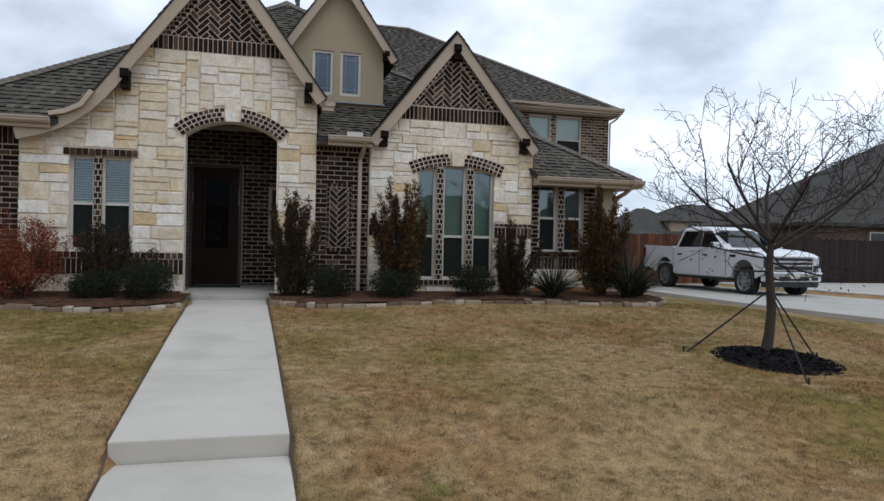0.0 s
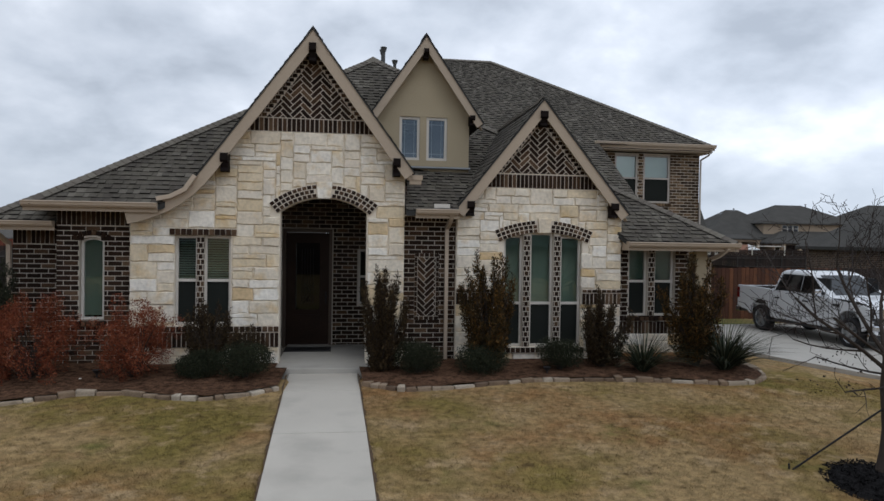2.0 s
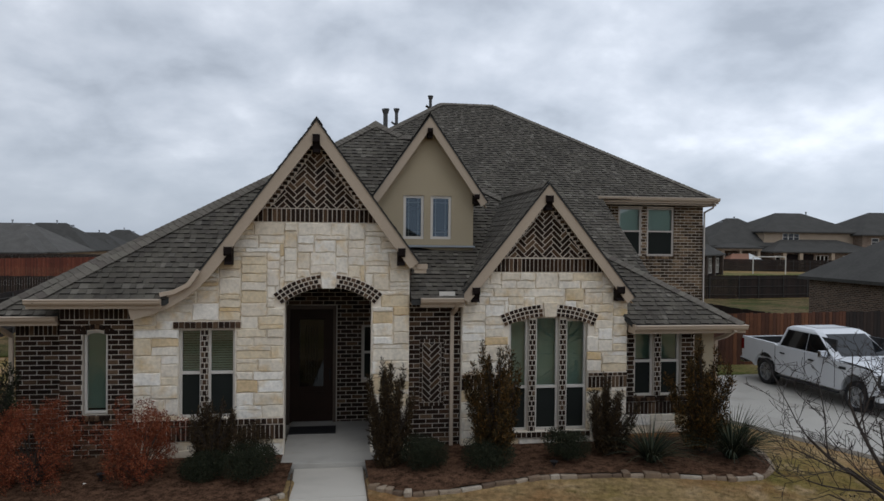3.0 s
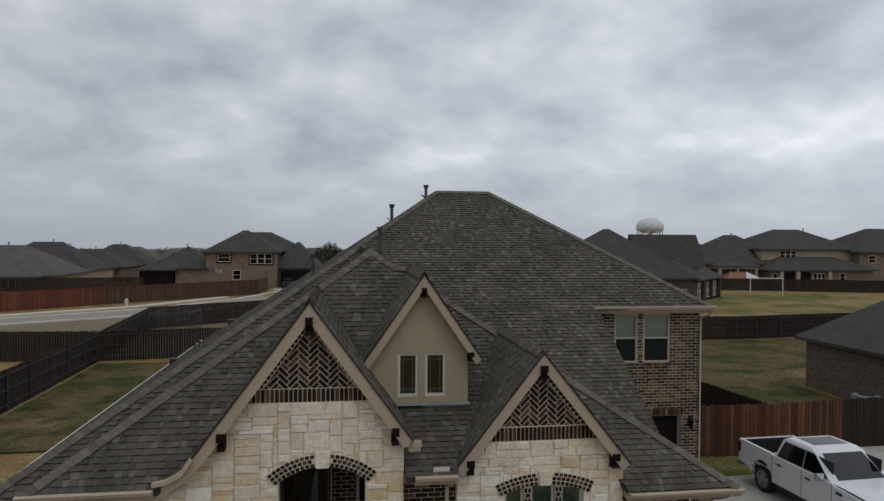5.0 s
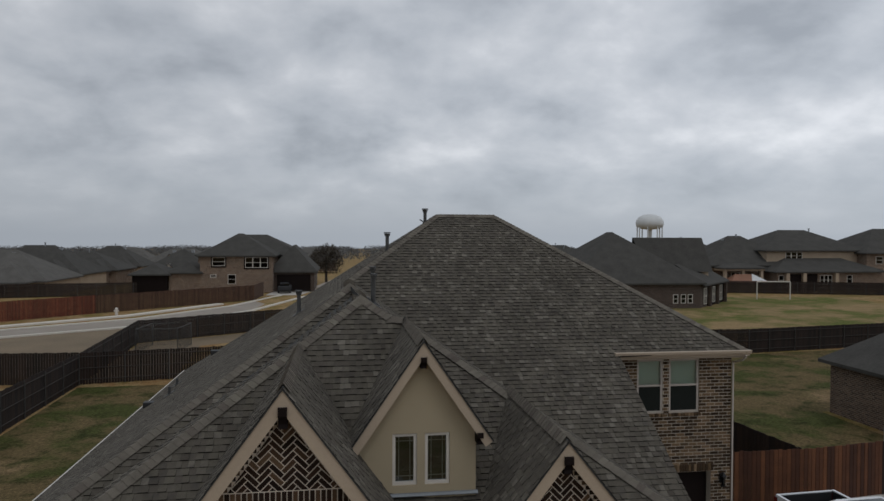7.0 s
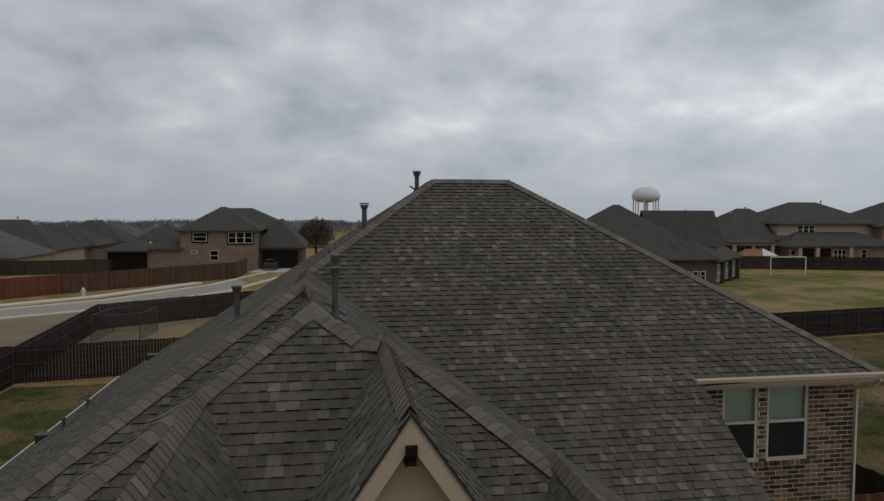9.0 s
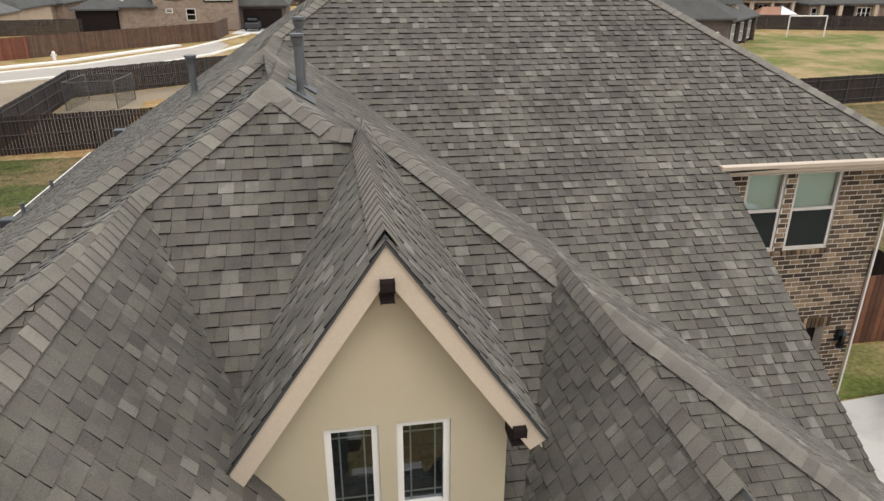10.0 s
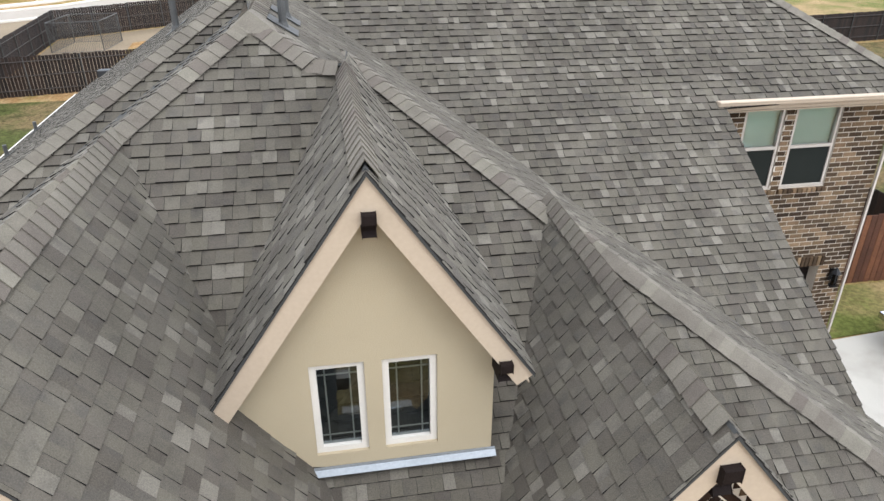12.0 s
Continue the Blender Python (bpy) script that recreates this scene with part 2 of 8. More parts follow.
M_IRON = mat("black_iron", (0.01, 0.01, 0.011), 0.45, 0.2, 6, 60, 0.1, metal=0.3)
M_FENCE = mat("weathered_brown_cedar", (0.05, 0.03, 0.02), 0.85, 0.35, 2, 30, 0.4, ranges=[
    (0.0, (0.010, 0.0063, 0.0046)), (0.5, (0.017, 0.0097, 0.0066)), (1.0, (0.027, 0.015, 0.0098))])
M_RAIL = mat("grey_weathered_rail", (0.038, 0.031, 0.026), 0.85, 0.3, 3, 40, 0.3)
M_FENCERED = mat("red_stained_cedar", (0.13, 0.05, 0.03), 0.8, 0.3, 2, 30, 0.4, ranges=[
    (0.0, (0.075, 0.018, 0.009)), (0.5, (0.11, 0.026, 0.012)), (1.0, (0.15, 0.04, 0.018))])
M_FENCEDRIVE = mat("brown_red_cedar", (0.07, 0.032, 0.02), 0.85, 0.35, 2, 30, 0.4, ranges=[
    (0.0, (0.045, 0.017, 0.009)), (0.5, (0.085, 0.031, 0.014)), (1.0, (0.15, 0.058, 0.024))])
M_POST = mat("dull_steel_post", (0.07, 0.068, 0.064), 0.6, 0.15, 4, 50, 0.05, metal=0.4)
M_STEEL = mat("galvanised_steel", (0.3, 0.31, 0.32), 0.45, 0.1, 4, 50, 0.05, metal=0.6)
M_VENT = mat("weathered_vent_pipe", (0.075, 0.075, 0.073), 0.6, 0.2, 6, 60, 0.1, metal=0.3)
# near-black room walls: the gloom indoors is put into the colour
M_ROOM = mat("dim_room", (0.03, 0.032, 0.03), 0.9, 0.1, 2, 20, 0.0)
M_BLIND = mat("pale_window_shade", (0.5, 0.56, 0.5), 0.7, 0.06, 2, 20, 0.0)
M_FARROOF = mat("far_grey_shingle_roof", (0.064, 0.061, 0.055), 0.95, 0.25, 0.8, 9, 0.3, spec=0.15)
def brick_mat(name, dark, light, mortar):
    """Far brickwork: running bond on upright walls, with blotches over it."""
    m = mat(name, light, 0.9, 0.2, 0.7, 9, 0.2)
    n, l = m.node_tree.nodes, m.node_tree.links
    geo, sep, add, com, tex = (n.new("ShaderNode" + k) for k in ("NewGeometry", "SeparateXYZ", "Math", "CombineXYZ", "TexBrick"))
    l.new(geo.outputs["Position"], sep.inputs[0])
    l.new(sep.outputs[0], add.inputs[0]); l.new(sep.outputs[1], add.inputs[1])
    l.new(add.outputs[0], com.inputs[0]); l.new(sep.outputs[2], com.inputs[1]); l.new(com.outputs[0], tex.inputs["Vector"])
    for k, v in (("Scale", 1.0), ("Brick Width", 0.25), ("Row Height", 0.09), ("Mortar Size", 0.009)):
        tex.inputs[k].default_value = v
    for k, v in (("Color1", dark), ("Color2", light), ("Mortar", mortar)):
        tex.inputs[k].default_value = (*v, 1)
    l.new(tex.outputs["Color"], [q for q in n if q.bl_idname == "ShaderNodeHueSaturation"][0].inputs["Color"])
    return m


# grey roof lightened in colour to show distance haze
M_FARROOFHAZE = mat("far_grey_roof_with_haze", (0.11, 0.104, 0.095), 0.95, 0.25, 0.8, 9, 0.3, spec=0.1)
M_FARBRICK = brick_mat("far_brown_brick", (0.07, 0.042, 0.028), (0.2, 0.125, 0.08), (0.36, 0.31, 0.25))
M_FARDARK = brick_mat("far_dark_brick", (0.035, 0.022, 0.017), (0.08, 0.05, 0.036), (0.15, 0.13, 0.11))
# darker copy of the far brown brick, shade put into its colours
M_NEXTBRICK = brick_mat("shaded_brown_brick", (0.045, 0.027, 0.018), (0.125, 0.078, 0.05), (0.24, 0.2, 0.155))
M_FARSTONE = mat("far_tan_siding", (0.36, 0.28, 0.2), 0.9, 0.15, 0.7, 9, 0.2)
M_TRUCK = mat("white_car_paint", (0.7, 0.71, 0.72), 0.25, 0.03, 1.5, 20, 0.0, spec=0.5)
M_RUBBER = mat("black_rubber", (0.016, 0.016, 0.017), 0.85, 0.2, 5, 60, 0.3)
M_BLACK = mat("black_plastic", (0.02, 0.02, 0.021), 0.5, 0.15, 5, 60, 0.1)
M_CHROME = mat("chrome", (0.55, 0.56, 0.58), 0.18, 0.05, 4, 40, 0.0, metal=1.0)
M_ALLOY = mat("silver_alloy", (0.42, 0.43, 0.44), 0.32, 0.08, 5, 50, 0.05, metal=0.8)
M_RED = mat("red_lens", (0.13, 0.006, 0.006), 0.25, 0.05, 5, 50, 0.0)
M_LAMPGLASS = mat("clear_lamp_lens", (0.6, 0.62, 0.64), 0.12, 0.05, 5, 50, 0.0)
M_TOWER = mat("white_painted_steel", (0.6, 0.61, 0.6), 0.5, 0.1, 0.2, 4, 0.0)
M_RUST = mat("rust_orange_clay", (0.28, 0.14, 0.055), 0.9, 0.3, 3, 40, 0.4)


def leaf_mat(name, low, mid, high, rough=0.6):
    return mat(name, mid, rough, 0.3, 3, 40, 0.2, ranges=[(0.0, low), (0.6, mid), (1.0, high)], spec=0.12)


M_REDLEAF = leaf_mat("red_barberry_leaves", (0.09, 0.022, 0.011), (0.19, 0.047, 0.02), (0.29, 0.105, 0.05))
M_DARKLEAF = leaf_mat("dark_green_leaves", (0.011, 0.014, 0.008), (0.024, 0.029, 0.015), (0.05, 0.052, 0.028))
M_HOLLY = leaf_mat("olive_holly_leaves", (0.02, 0.015, 0.007), (0.05, 0.035, 0.013), (0.2, 0.1, 0.026))
M_JUNIPER = leaf_mat("dusky_juniper_leaves", (0.019, 0.013, 0.008), (0.044, 0.03, 0.016), (0.1, 0.064, 0.028))
M_GRASSY = leaf_mat("blue_green_blades", (0.014, 0.02, 0.013), (0.032, 0.042, 0.025), (0.1, 0.1, 0.06))
M_STRAW = lawn_mat("dry_grass_blades", (0.33, 0.235, 0.115), TURF, 0.6)
M_FARTREE = leaf_mat("winter_tree_line", (0.05, 0.042, 0.036), (0.085, 0.07, 0.056), (0.11, 0.1, 0.075), 0.95)
# the haze of the distance is mixed into this pale leaf colour
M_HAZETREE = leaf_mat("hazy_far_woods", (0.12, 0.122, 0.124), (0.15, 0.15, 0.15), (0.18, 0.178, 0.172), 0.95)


def glass_mat(name, tint, clear, sheen=(1, 1, 1)):
    m = bpy.data.materials.new(name)
    m.use_nodes = True
    n, l = m.node_tree.nodes, m.node_tree.links
    n.remove(n["Principled BSDF"])
    tr, gl, fr = n.new("ShaderNodeBsdfTransparent"), n.new("ShaderNodeBsdfGlossy"), n.new("ShaderNodeFresnel")
    tr.inputs[0].default_value, gl.inputs["Roughness"].default_value = (*tint, 1), 0.02
    gl.inputs[0].default_value = (*sheen, 1)
    fr.inputs[0].default_value = clear
    ms = n.new("ShaderNodeMixShader")
    l.new(fr.outputs[0], ms.inputs[0]); l.new(tr.outputs[0], ms.inputs[1]); l.new(gl.outputs[0], ms.inputs[2])
    l.new(ms.outputs[0], n["Material Output"].inputs[0])
    return m


M_CLEARGLASS = glass_mat("clear_window_glass", (0.74, 0.86, 0.82), 2.05)
M_COATEDGLASS = glass_mat("coated_window_glass", (0.38, 0.42, 0.41), 2.0, (0.72, 0.86, 1.0))
M_SHADE = mat("white_roller_shade", (0.7, 0.76, 0.72), 0.8, 0.05, 2, 30, 0.0)
M_SCREEN = mat("dark_screen_mesh", (0.02, 0.0225, 0.02), 0.85, 0.12, 3, 300, 0.2, spec=0.05)
M_SHEER = mat("grey_green_sheer", (0.12, 0.15, 0.135), 0.9, 0.1, 1.5, 12, 0.0)
M_GLASS = glass_mat("window_glass", (0.5, 0.62, 0.57), 2.25, (0.85, 0.95, 1.0))
M_DOORGLASS = glass_mat("leaded_door_glass", (0.05, 0.055, 0.06), 1.5, (0.85, 0.93, 1.0))
M_CARGLASS = glass_mat("tinted_car_glass", (0.1, 0.11, 0.12), 1.5)


# ---- mesh helpers ----
def box(bm, x0, x1, y0, y1, z0, z1, m=None):
    vs = [Vector((x, y, z)) for x in (x0, x1) for y in (y0, y1) for z in (z0, z1)]
    if m is not None:
        vs = [m @ v for v in vs]
    v = [bm.verts.new(p) for p in vs]
    for f in ((0, 1, 3, 2), (4, 6, 7, 5), (0, 4, 5, 1), (2, 3, 7, 6), (0, 2, 6, 4), (1, 5, 7, 3)):
        bm.faces.new([v[i] for i in f])
    return v


def beam(bm, a, b, r0, r1=None, sides=6):
    """A tapered round bar from a to b."""
    a, b = Vector(a), Vector(b)
    r1 = r0 if r1 is None else r1
    q = (b - a).to_track_quat("Z", "Y")
    rings = []
    for p, r in ((a, r0), (b, r1)):
        rings.append([bm.verts.new(p + q @ Vector((r * math.cos(2 * math.pi * i / sides), r * math.sin(2 * math.pi * i / sides), 0)))
                      for i in range(sides)])
    for i in range(sides):
        j = (i + 1) % sides
        bm.faces.new((rings[0][i], rings[0][j], rings[1][j], rings[1][i]))
    bm.faces.new(rings[0][::-1]); bm.faces.new(rings[1])


def board(bm, pts, w, t):
    """A board with a w x t section (w across z, t along y) along a line of points in an x-z plane."""
    rows = []
    for i, p in enumerate(pts):
        a, b = Vector(pts[max(i - 1, 0)]), Vector(pts[min(i + 1, len(pts) - 1)])
        p = Vector(p)
        d = ((b - p).normalized() if i < len(pts) - 1 else (b - a).normalized()) + ((p - a).normalized() if i else (b - a).normalized())
        d.normalize()
        nrm = Vector((-d.z, 0, d.x))
        e = (b - p if i < len(pts) - 1 else p - a).normalized()
        nrm = nrm / max(0.3, nrm.dot(Vector((-e.z, 0, e.x))))
        rows.append([bm.verts.new(p + o) for o in (Vector((0, 0, 0)), Vector((0, t, 0)), Vector((0, t, 0)) - nrm * w, -nrm * w)])
    for r, s in zip(rows, rows[1:]):
        for i in range(4):
            j = (i + 1) % 4
            bm.faces.new((r[i], r[j], s[j], s[i]))
    bm.faces.new(rows[0]); bm.faces.new(rows[-1][::-1])


def clip(poly, edges):
    """A convex polygon cut by half planes (px, py, nx, ny): keeps the side to which n points."""
    for px, py, nx, ny in edges:
        out = []
        for i in range(len(poly)):
            a, b = poly[i - 1], poly[i]
            da = (a[0] - px) * nx + (a[1] - py) * ny
            db = (b[0] - px) * nx + (b[1] - py) * ny
            if (da >= 0) != (db >= 0):
                k = da / (da - db)
                out.append((a[0] + k * (b[0] - a[0]), a[1] + k * (b[1] - a[1])))
            if db >= 0:
                out.append(b)
        poly = out
        if len(poly) < 3:
            return []
    return poly


def prism(bm, poly, y, depth, tilt=0.0, soft=0.008):
    """A block whose face (x, z) stands at y - depth and whose back at y."""
    area = sum(poly[i - 1][0] * poly[i][1] - poly[i][0] * poly[i - 1][1] for i in range(len(poly))) / 2
    if abs(area) < 2e-4:
        return
    if area < 0:
        poly = poly[::-1]
    if isinstance(bm, Pieces):
        one = bm.target()
        prism(one, poly, y, depth, tilt, soft)
        bm.done(one)
        return
    cx = sum(p[0] for p in poly) / len(poly); cz = sum(p[1] for p in poly) / len(poly)
    back = [bm.verts.new((p[0], y, p[1])) for p in poly]
    edge = [bm.verts.new((p[0], y - depth * (0.7 if soft < 0.01 else 0.35), p[1])) for p in poly]
    ins = min(soft, 0.12 * math.sqrt(abs(area)))
    top = []
    for p in poly:
        dx, dz = cx - p[0], cz - p[1]
        ln = math.hypot(dx, dz) or 1
        top.append(bm.verts.new((p[0] + dx / ln * ins, y - depth + tilt * dx, p[1] + dz / ln * ins)))
    n = len(poly)
    for i in range(n):
        j = (i + 1) % n
        bm.faces.new((back[i], back[j], edge[j], edge[i]))
        bm.faces.new((edge[i], edge[j], top[j], top[i]))
    bm.faces.new(top)


def part(name, bm, material, parent=None, label="", smooth=False, facing=None):
    """Links a bmesh as one mesh object under a thing or a part."""
    me = bpy.data.meshes.new(name)
    bmesh.ops.recalc_face_normals(bm, faces=bm.faces[:])
    bm.to_mesh(me)
    bm.free()
    if facing is not None and me.polygons[0].normal.dot(facing) < 0:
        me.flip_normals()
    if smooth:
        for p in me.polygons:
            p.use_smooth = True
    if material is not None:
        me.materials.append(material)
    ob = new(name, me)
    if parent is not None:
        ob.parent = parent
        ob.matrix_parent_inverse = Matrix.Translation(parent_place(parent)).inverted()
    if label:
        ob["label"] = label
    return ob


def parent_place(ob):
    return ob.location if ob.parent is None else Vector((0, 0, 0))


def thing(name, label, category, place=(0, 0, 0), group="", kind=""):
    ob = new(name)
    ob.location = place
    return tagged(ob, label, category, group, kind)


def solid(name, bm, material, label, category, group="", kind="", smooth=False):
    return tagged(part(name, bm, material, None, "", smooth), label, category, group, kind)


def bevelled(bm, r=0.01, segments=2):
    bmesh.ops.remove_doubles(bm, verts=bm.verts[:], dist=1e-5)
    bmesh.ops.bevel(bm, geom=bm.edges[:], offset=r, segments=segments, profile=0.6, affect="EDGES")
    return bm


# ---- ground ----
def smooth01(a, b, x):
    k = min(max((x - a) / (b - a), 0.0), 1.0)
    return k * k * (3 - 2 * k)


def far_drop(y):
    return 0.028 * min(max(y - 100.0, 0.0), 1400.0)


def ground_z(x, y):
    z = 0.064 * (min(y, 12.0) - 12.0) if y > -6 else 0.064 * -18
    z -= 0.27 * smooth01(9.2, 12.5, x) * smooth01(4.0, 13.0, y)
    z -= 0.17 * (1 - smooth01(4.9, 5.7, y))
    z -= 0.2 * smooth01(24.0, 32.0, y) * (1 - smooth01(9.2, 12.5, x))
    z -= 0.2 * (1 - smooth01(-9, -5.5, x)) * (1 - smooth01(24.0, 32.0, y))
    z -= far_drop(y)
    edge = 0.018 * (12.6 - y)
    if 12.4 < y < 33 and 0.0 <= x <= 2.5 or 13.9 < y < 32 and -4.4 < x < 8.2:
        z -= 0.35
    elif 0.1 < y < 12.75 and 0.4 + edge < x < 1.52 + edge:
        z -= 0.16
    return z


def ground_sheet():
    bm = bmesh.new()
    def lines(lo, hi, step, outer):
        n = int(round((hi - lo) / step))
        return sorted(set([lo + i * step for i in range(n + 1)] + outer))
    xs = lines(-14, 20, 0.5, [0.125 * k for k in range(1, 18)] + [-1500, -600, -250, -120, -70, -45, -30, -22, -18, 24, 30, 40, 60, 100, 200, 500, 1500])
    ys = lines(-8, 34, 0.5, [-1500, -500, -150, -60, -25, 38, 44, 55, 75, 90, 100, 110, 125, 150, 200, 300, 400, 520, 750, 1000, 1500, 2500])
    grid = [[bm.verts.new((x, y, ground_z(x, y) + (0.012 * noise.noise((x * 1.3, y * 1.3, 0)) if abs(x) < 20 and y < 30 else 0))) for x in xs] for y in ys]
    for r, s in zip(grid, grid[1:]):
        for i in range(len(xs) - 1):
            bm.faces.new((r[i], r[i + 1], s[i + 1], s[i]))
    return solid("ground", bm, M_LAWN, "tan dormant grass lawn with faint green patches", "lawn", kind="structure", smooth=True)


ground_sheet()


def slab(name, outline, lift, depth, material, label, category, kind="structure"):
    """A paved sheet that follows the ground."""
    bm = bmesh.new()
    top = [bm.verts.new((x, y, ground_z(x, y) + lift)) for x, y in outline]
    f = bm.faces.new(top)
    ext = bmesh.ops.extrude_face_region(bm, geom=[f])
    for v in ext["geom"]:
        if isinstance(v, bmesh.types.BMVert):
            v.co.z -= depth
    return solid(name, bm, material, label, category, kind=kind)


# front walk: slabs from the porch to the step, and the lower flight towards the street
def walk_slab(y0, y1, z0, z1, parent):
    bm = bmesh.new()
    v = []
    for x in (0.355, 1.565):
        for y, z in ((y0, z0), (y1, z1)):
            for dz in (0, -0.25):
                v.append(bm.verts.new((x + 0.018 * (12.6 - y), y, z + dz)))
    for f in ((0, 2, 6, 4), (1, 5, 7, 3), (0, 4, 5, 1), (2, 3, 7, 6), (0, 1, 3, 2), (4, 6, 7, 5)):
        bm.faces.new([v[i] for i in f])
    bevelled(bm, 0.012)
    return part("slab", bm, M_WALK, parent)


front_walk = thing("front_walk", "pale broomed concrete walk with one low step", "walkway", (1, 9, 0), kind="structure")
WALK_Z = lambda y: 0.064 * (y - 12.0) + 0.03
for y0, y1 in ((5.34, 7.25), (7.262, 9.28), (9.292, 11.3), (11.312, 12.71)):
    walk_slab(y0, y1, min(WALK_Z(y0), -0.045), min(WALK_Z(y1), -0.045), front_walk)
for y0, y1 in ((-4.0, -1.52), (-1.508, 0.188), (0.2, 1.9), (1.912, 3.6), (3.612, 5.33)):
    walk_slab(y0, y1, WALK_Z(y0) - 0.155, WALK_Z(y1) - 0.155, front_walk)

# bare trimmed soil along both edges of the walk
for x0, x1 in ((0.334, 0.356), (1.564, 1.588)):
    bm = bmesh.new()
    rows = [[bm.verts.new((x + 0.018 * (12.6 - y) + (0.03 * noise.noise((x * 9, y * 3.0, 1)) + 0.02 * noise.noise((x * 9, y * 11.0, 4)) if x in (0.334, 1.588) else 0.0), y, ground_z(-1.0, y) + 0.022)) for x in (x0, x1)] for y in np.linspace(0.0, 12.3, 260)]
    for r, q in zip(rows, rows[1:]):
        bm.faces.new((r[0], r[1], q[1], q[0]))
    solid("soil_edge", bm, M_SOIL, "narrow trimmed soil edge beside the walk", "soil edge", kind="structure")

# porch floor
bm = bmesh.new()
box(bm, 0.1, 2.35, 12.72, 15.8, -0.3, 0.045)
bevelled(bm, 0.015)
solid("porch_floor", bm, M_CONCRETE, "smooth pale concrete porch floor", "porch", kind="structure")

# driveway, and the neighbour's drive across the fence
slab("driveway", [(9.9, 14.6), (11.7, 12.35), (13.2, 9.4), (15.0, 7.6), (18.5, 6.5), (18.4, 11.5), (16.6, 15.0), (16.0, 18.0), (16.0, 20.9), (12.6, 20.6), (9.0, 20.15), (8.9, 16.0)],
     0.085, 0.2, M_CONCRETE, "pale concrete driveway beside the lawn", "driveway")
slab("driveway_verge", [(18.9, 6.6), (22.5, 7.0), (24.0, 22.5), (16.5, 22.5), (17.0, 15.2), (18.7, 11.8)], 0.01, 0.1, M_LAWN, "strip of dormant grass between two driveways", "lawn strip")
slab("neighbour_driveway", [(22.6, 7.0), (28, 9.0), (29.5, 23.0), (17.8, 23.2), (19.3, 16.5)], 0.035, 0.15, M_CONCRETE, "pale concrete drive of the neighbouring house", "driveway")

# ---- the house ----
house = thing("house", "two-storey brown brick and cream stone house with steep front gables", "house", (2.5, 20, 0))


def filled(bm, loops, y, depth):
    """A flat wall with holes in it, from outlines (x, z)."""
    edges = []
    for loop in loops:
        vs = [bm.verts.new((x, y, z)) for x, z in loop]
        edges += [bm.edges.new((vs[i - 1], vs[i])) for i in range(len(vs))]
    r = bmesh.ops.triangle_fill(bm, use_beauty=True, use_dissolve=False, edges=edges)
    faces = [g for g in r["geom"] if isinstance(g, bmesh.types.BMFace)]
    ext = bmesh.ops.extrude_face_region(bm, geom=faces)
    for v in ext["geom"]:
        if isinstance(v, bmesh.types.BMVert):
            v.co.y += depth


def rect(x0, x1, z0, z1):
    return [(x0, z0), (x1, z0), (x1, z1), (x0, z1)]


def arched(x0, x1, z0, spring, rise, n=12):
    """An opening with a segmental arch on top."""
    c = x1 - x0
    r = c * c / (8 * rise) + rise / 2
    cx, cz = (x0 + x1) / 2, spring + rise - r
    a = math.asin(c / 2 / r)
    return [(x0, z0), (x1, z0)] + [(cx + r * math.sin(a - 2 * a * i / n), cz + r * math.cos(a - 2 * a * i / n)) for i in range(n + 1)]


def inside(p, loop):
    x, z = p
    hit = False
    for i in range(len(loop)):
        (xa, za), (xb, zb) = loop[i - 1], loop[i]
        if (za > z) != (zb > z) and x < (xb - xa) * (z - za) / (zb - za) + xa:
            hit = not hit
    return hit


COURSE, BLEN, JOINT = 0.09, 0.25, 0.015
BRICK_MESH = {}


class Pieces:
    """Collects blocks: the first ones become objects of their own under the parent, the rest one joined mesh."""
    def __init__(self, name, material, parent, limit=300):
        self.name, self.material, self.parent, self.left, self.rest = name, material, parent, limit, bmesh.new()

    def target(self):
        self.left -= 1
        return bmesh.new() if self.left >= 0 else self.rest

    def done(self, bm):
        if bm is not self.rest:
            part(self.name, bm, self.material, self.parent)

    def finish(self):
        if self.rest.faces:
            part(self.name + "_rest", self.rest, self.material, self.parent)["kind"] = "stuff"
        else:
            self.rest.free()


def brick_mesh(w, h, material):
    """One shared brick, its face at y = 0 and its foot at the origin."""
    key = (round(w, 3), round(h, 3), material.name)
    if key not in BRICK_MESH:
        bm = bmesh.new()
        prism(bm, rect(0, w, 0, h), 0.02, 0.02)
        bmesh.ops.recalc_face_normals(bm, faces=bm.faces[:])
        me = bpy.data.meshes.new("brick")
        bm.to_mesh(me); bm.free()
        me.materials.append(material)
        BRICK_MESH[key] = me
    return BRICK_MESH[key]


def place_piece(name, me, x, y, z, parent):
    ob = new(name, me)
    ob.location = (x, y, z)
    ob.parent = parent
    return ob


def spans(z, loops, lo, hi):
    """The stretches of x that lie in the first loop and in none of the others, at height z."""
    cuts = {lo, hi}
    for loop in loops:
        for i in range(len(loop)):
            (xa, za), (xb, zb) = loop[i - 1], loop[i]
            if (za > z) != (zb > z):
                cuts.add((xb - xa) * (z - za) / (zb - za) + xa)
    cuts = sorted(c for c in cuts if lo <= c <= hi)
    out = []
    for a, b in zip(cuts, cuts[1:]):
        m = (a + b) / 2
        if b - a > 0.02 and inside((m, z), loops[0]) and not any(inside((m, z), h) for h in loops[1:]):
            out.append((a, b))
    return out


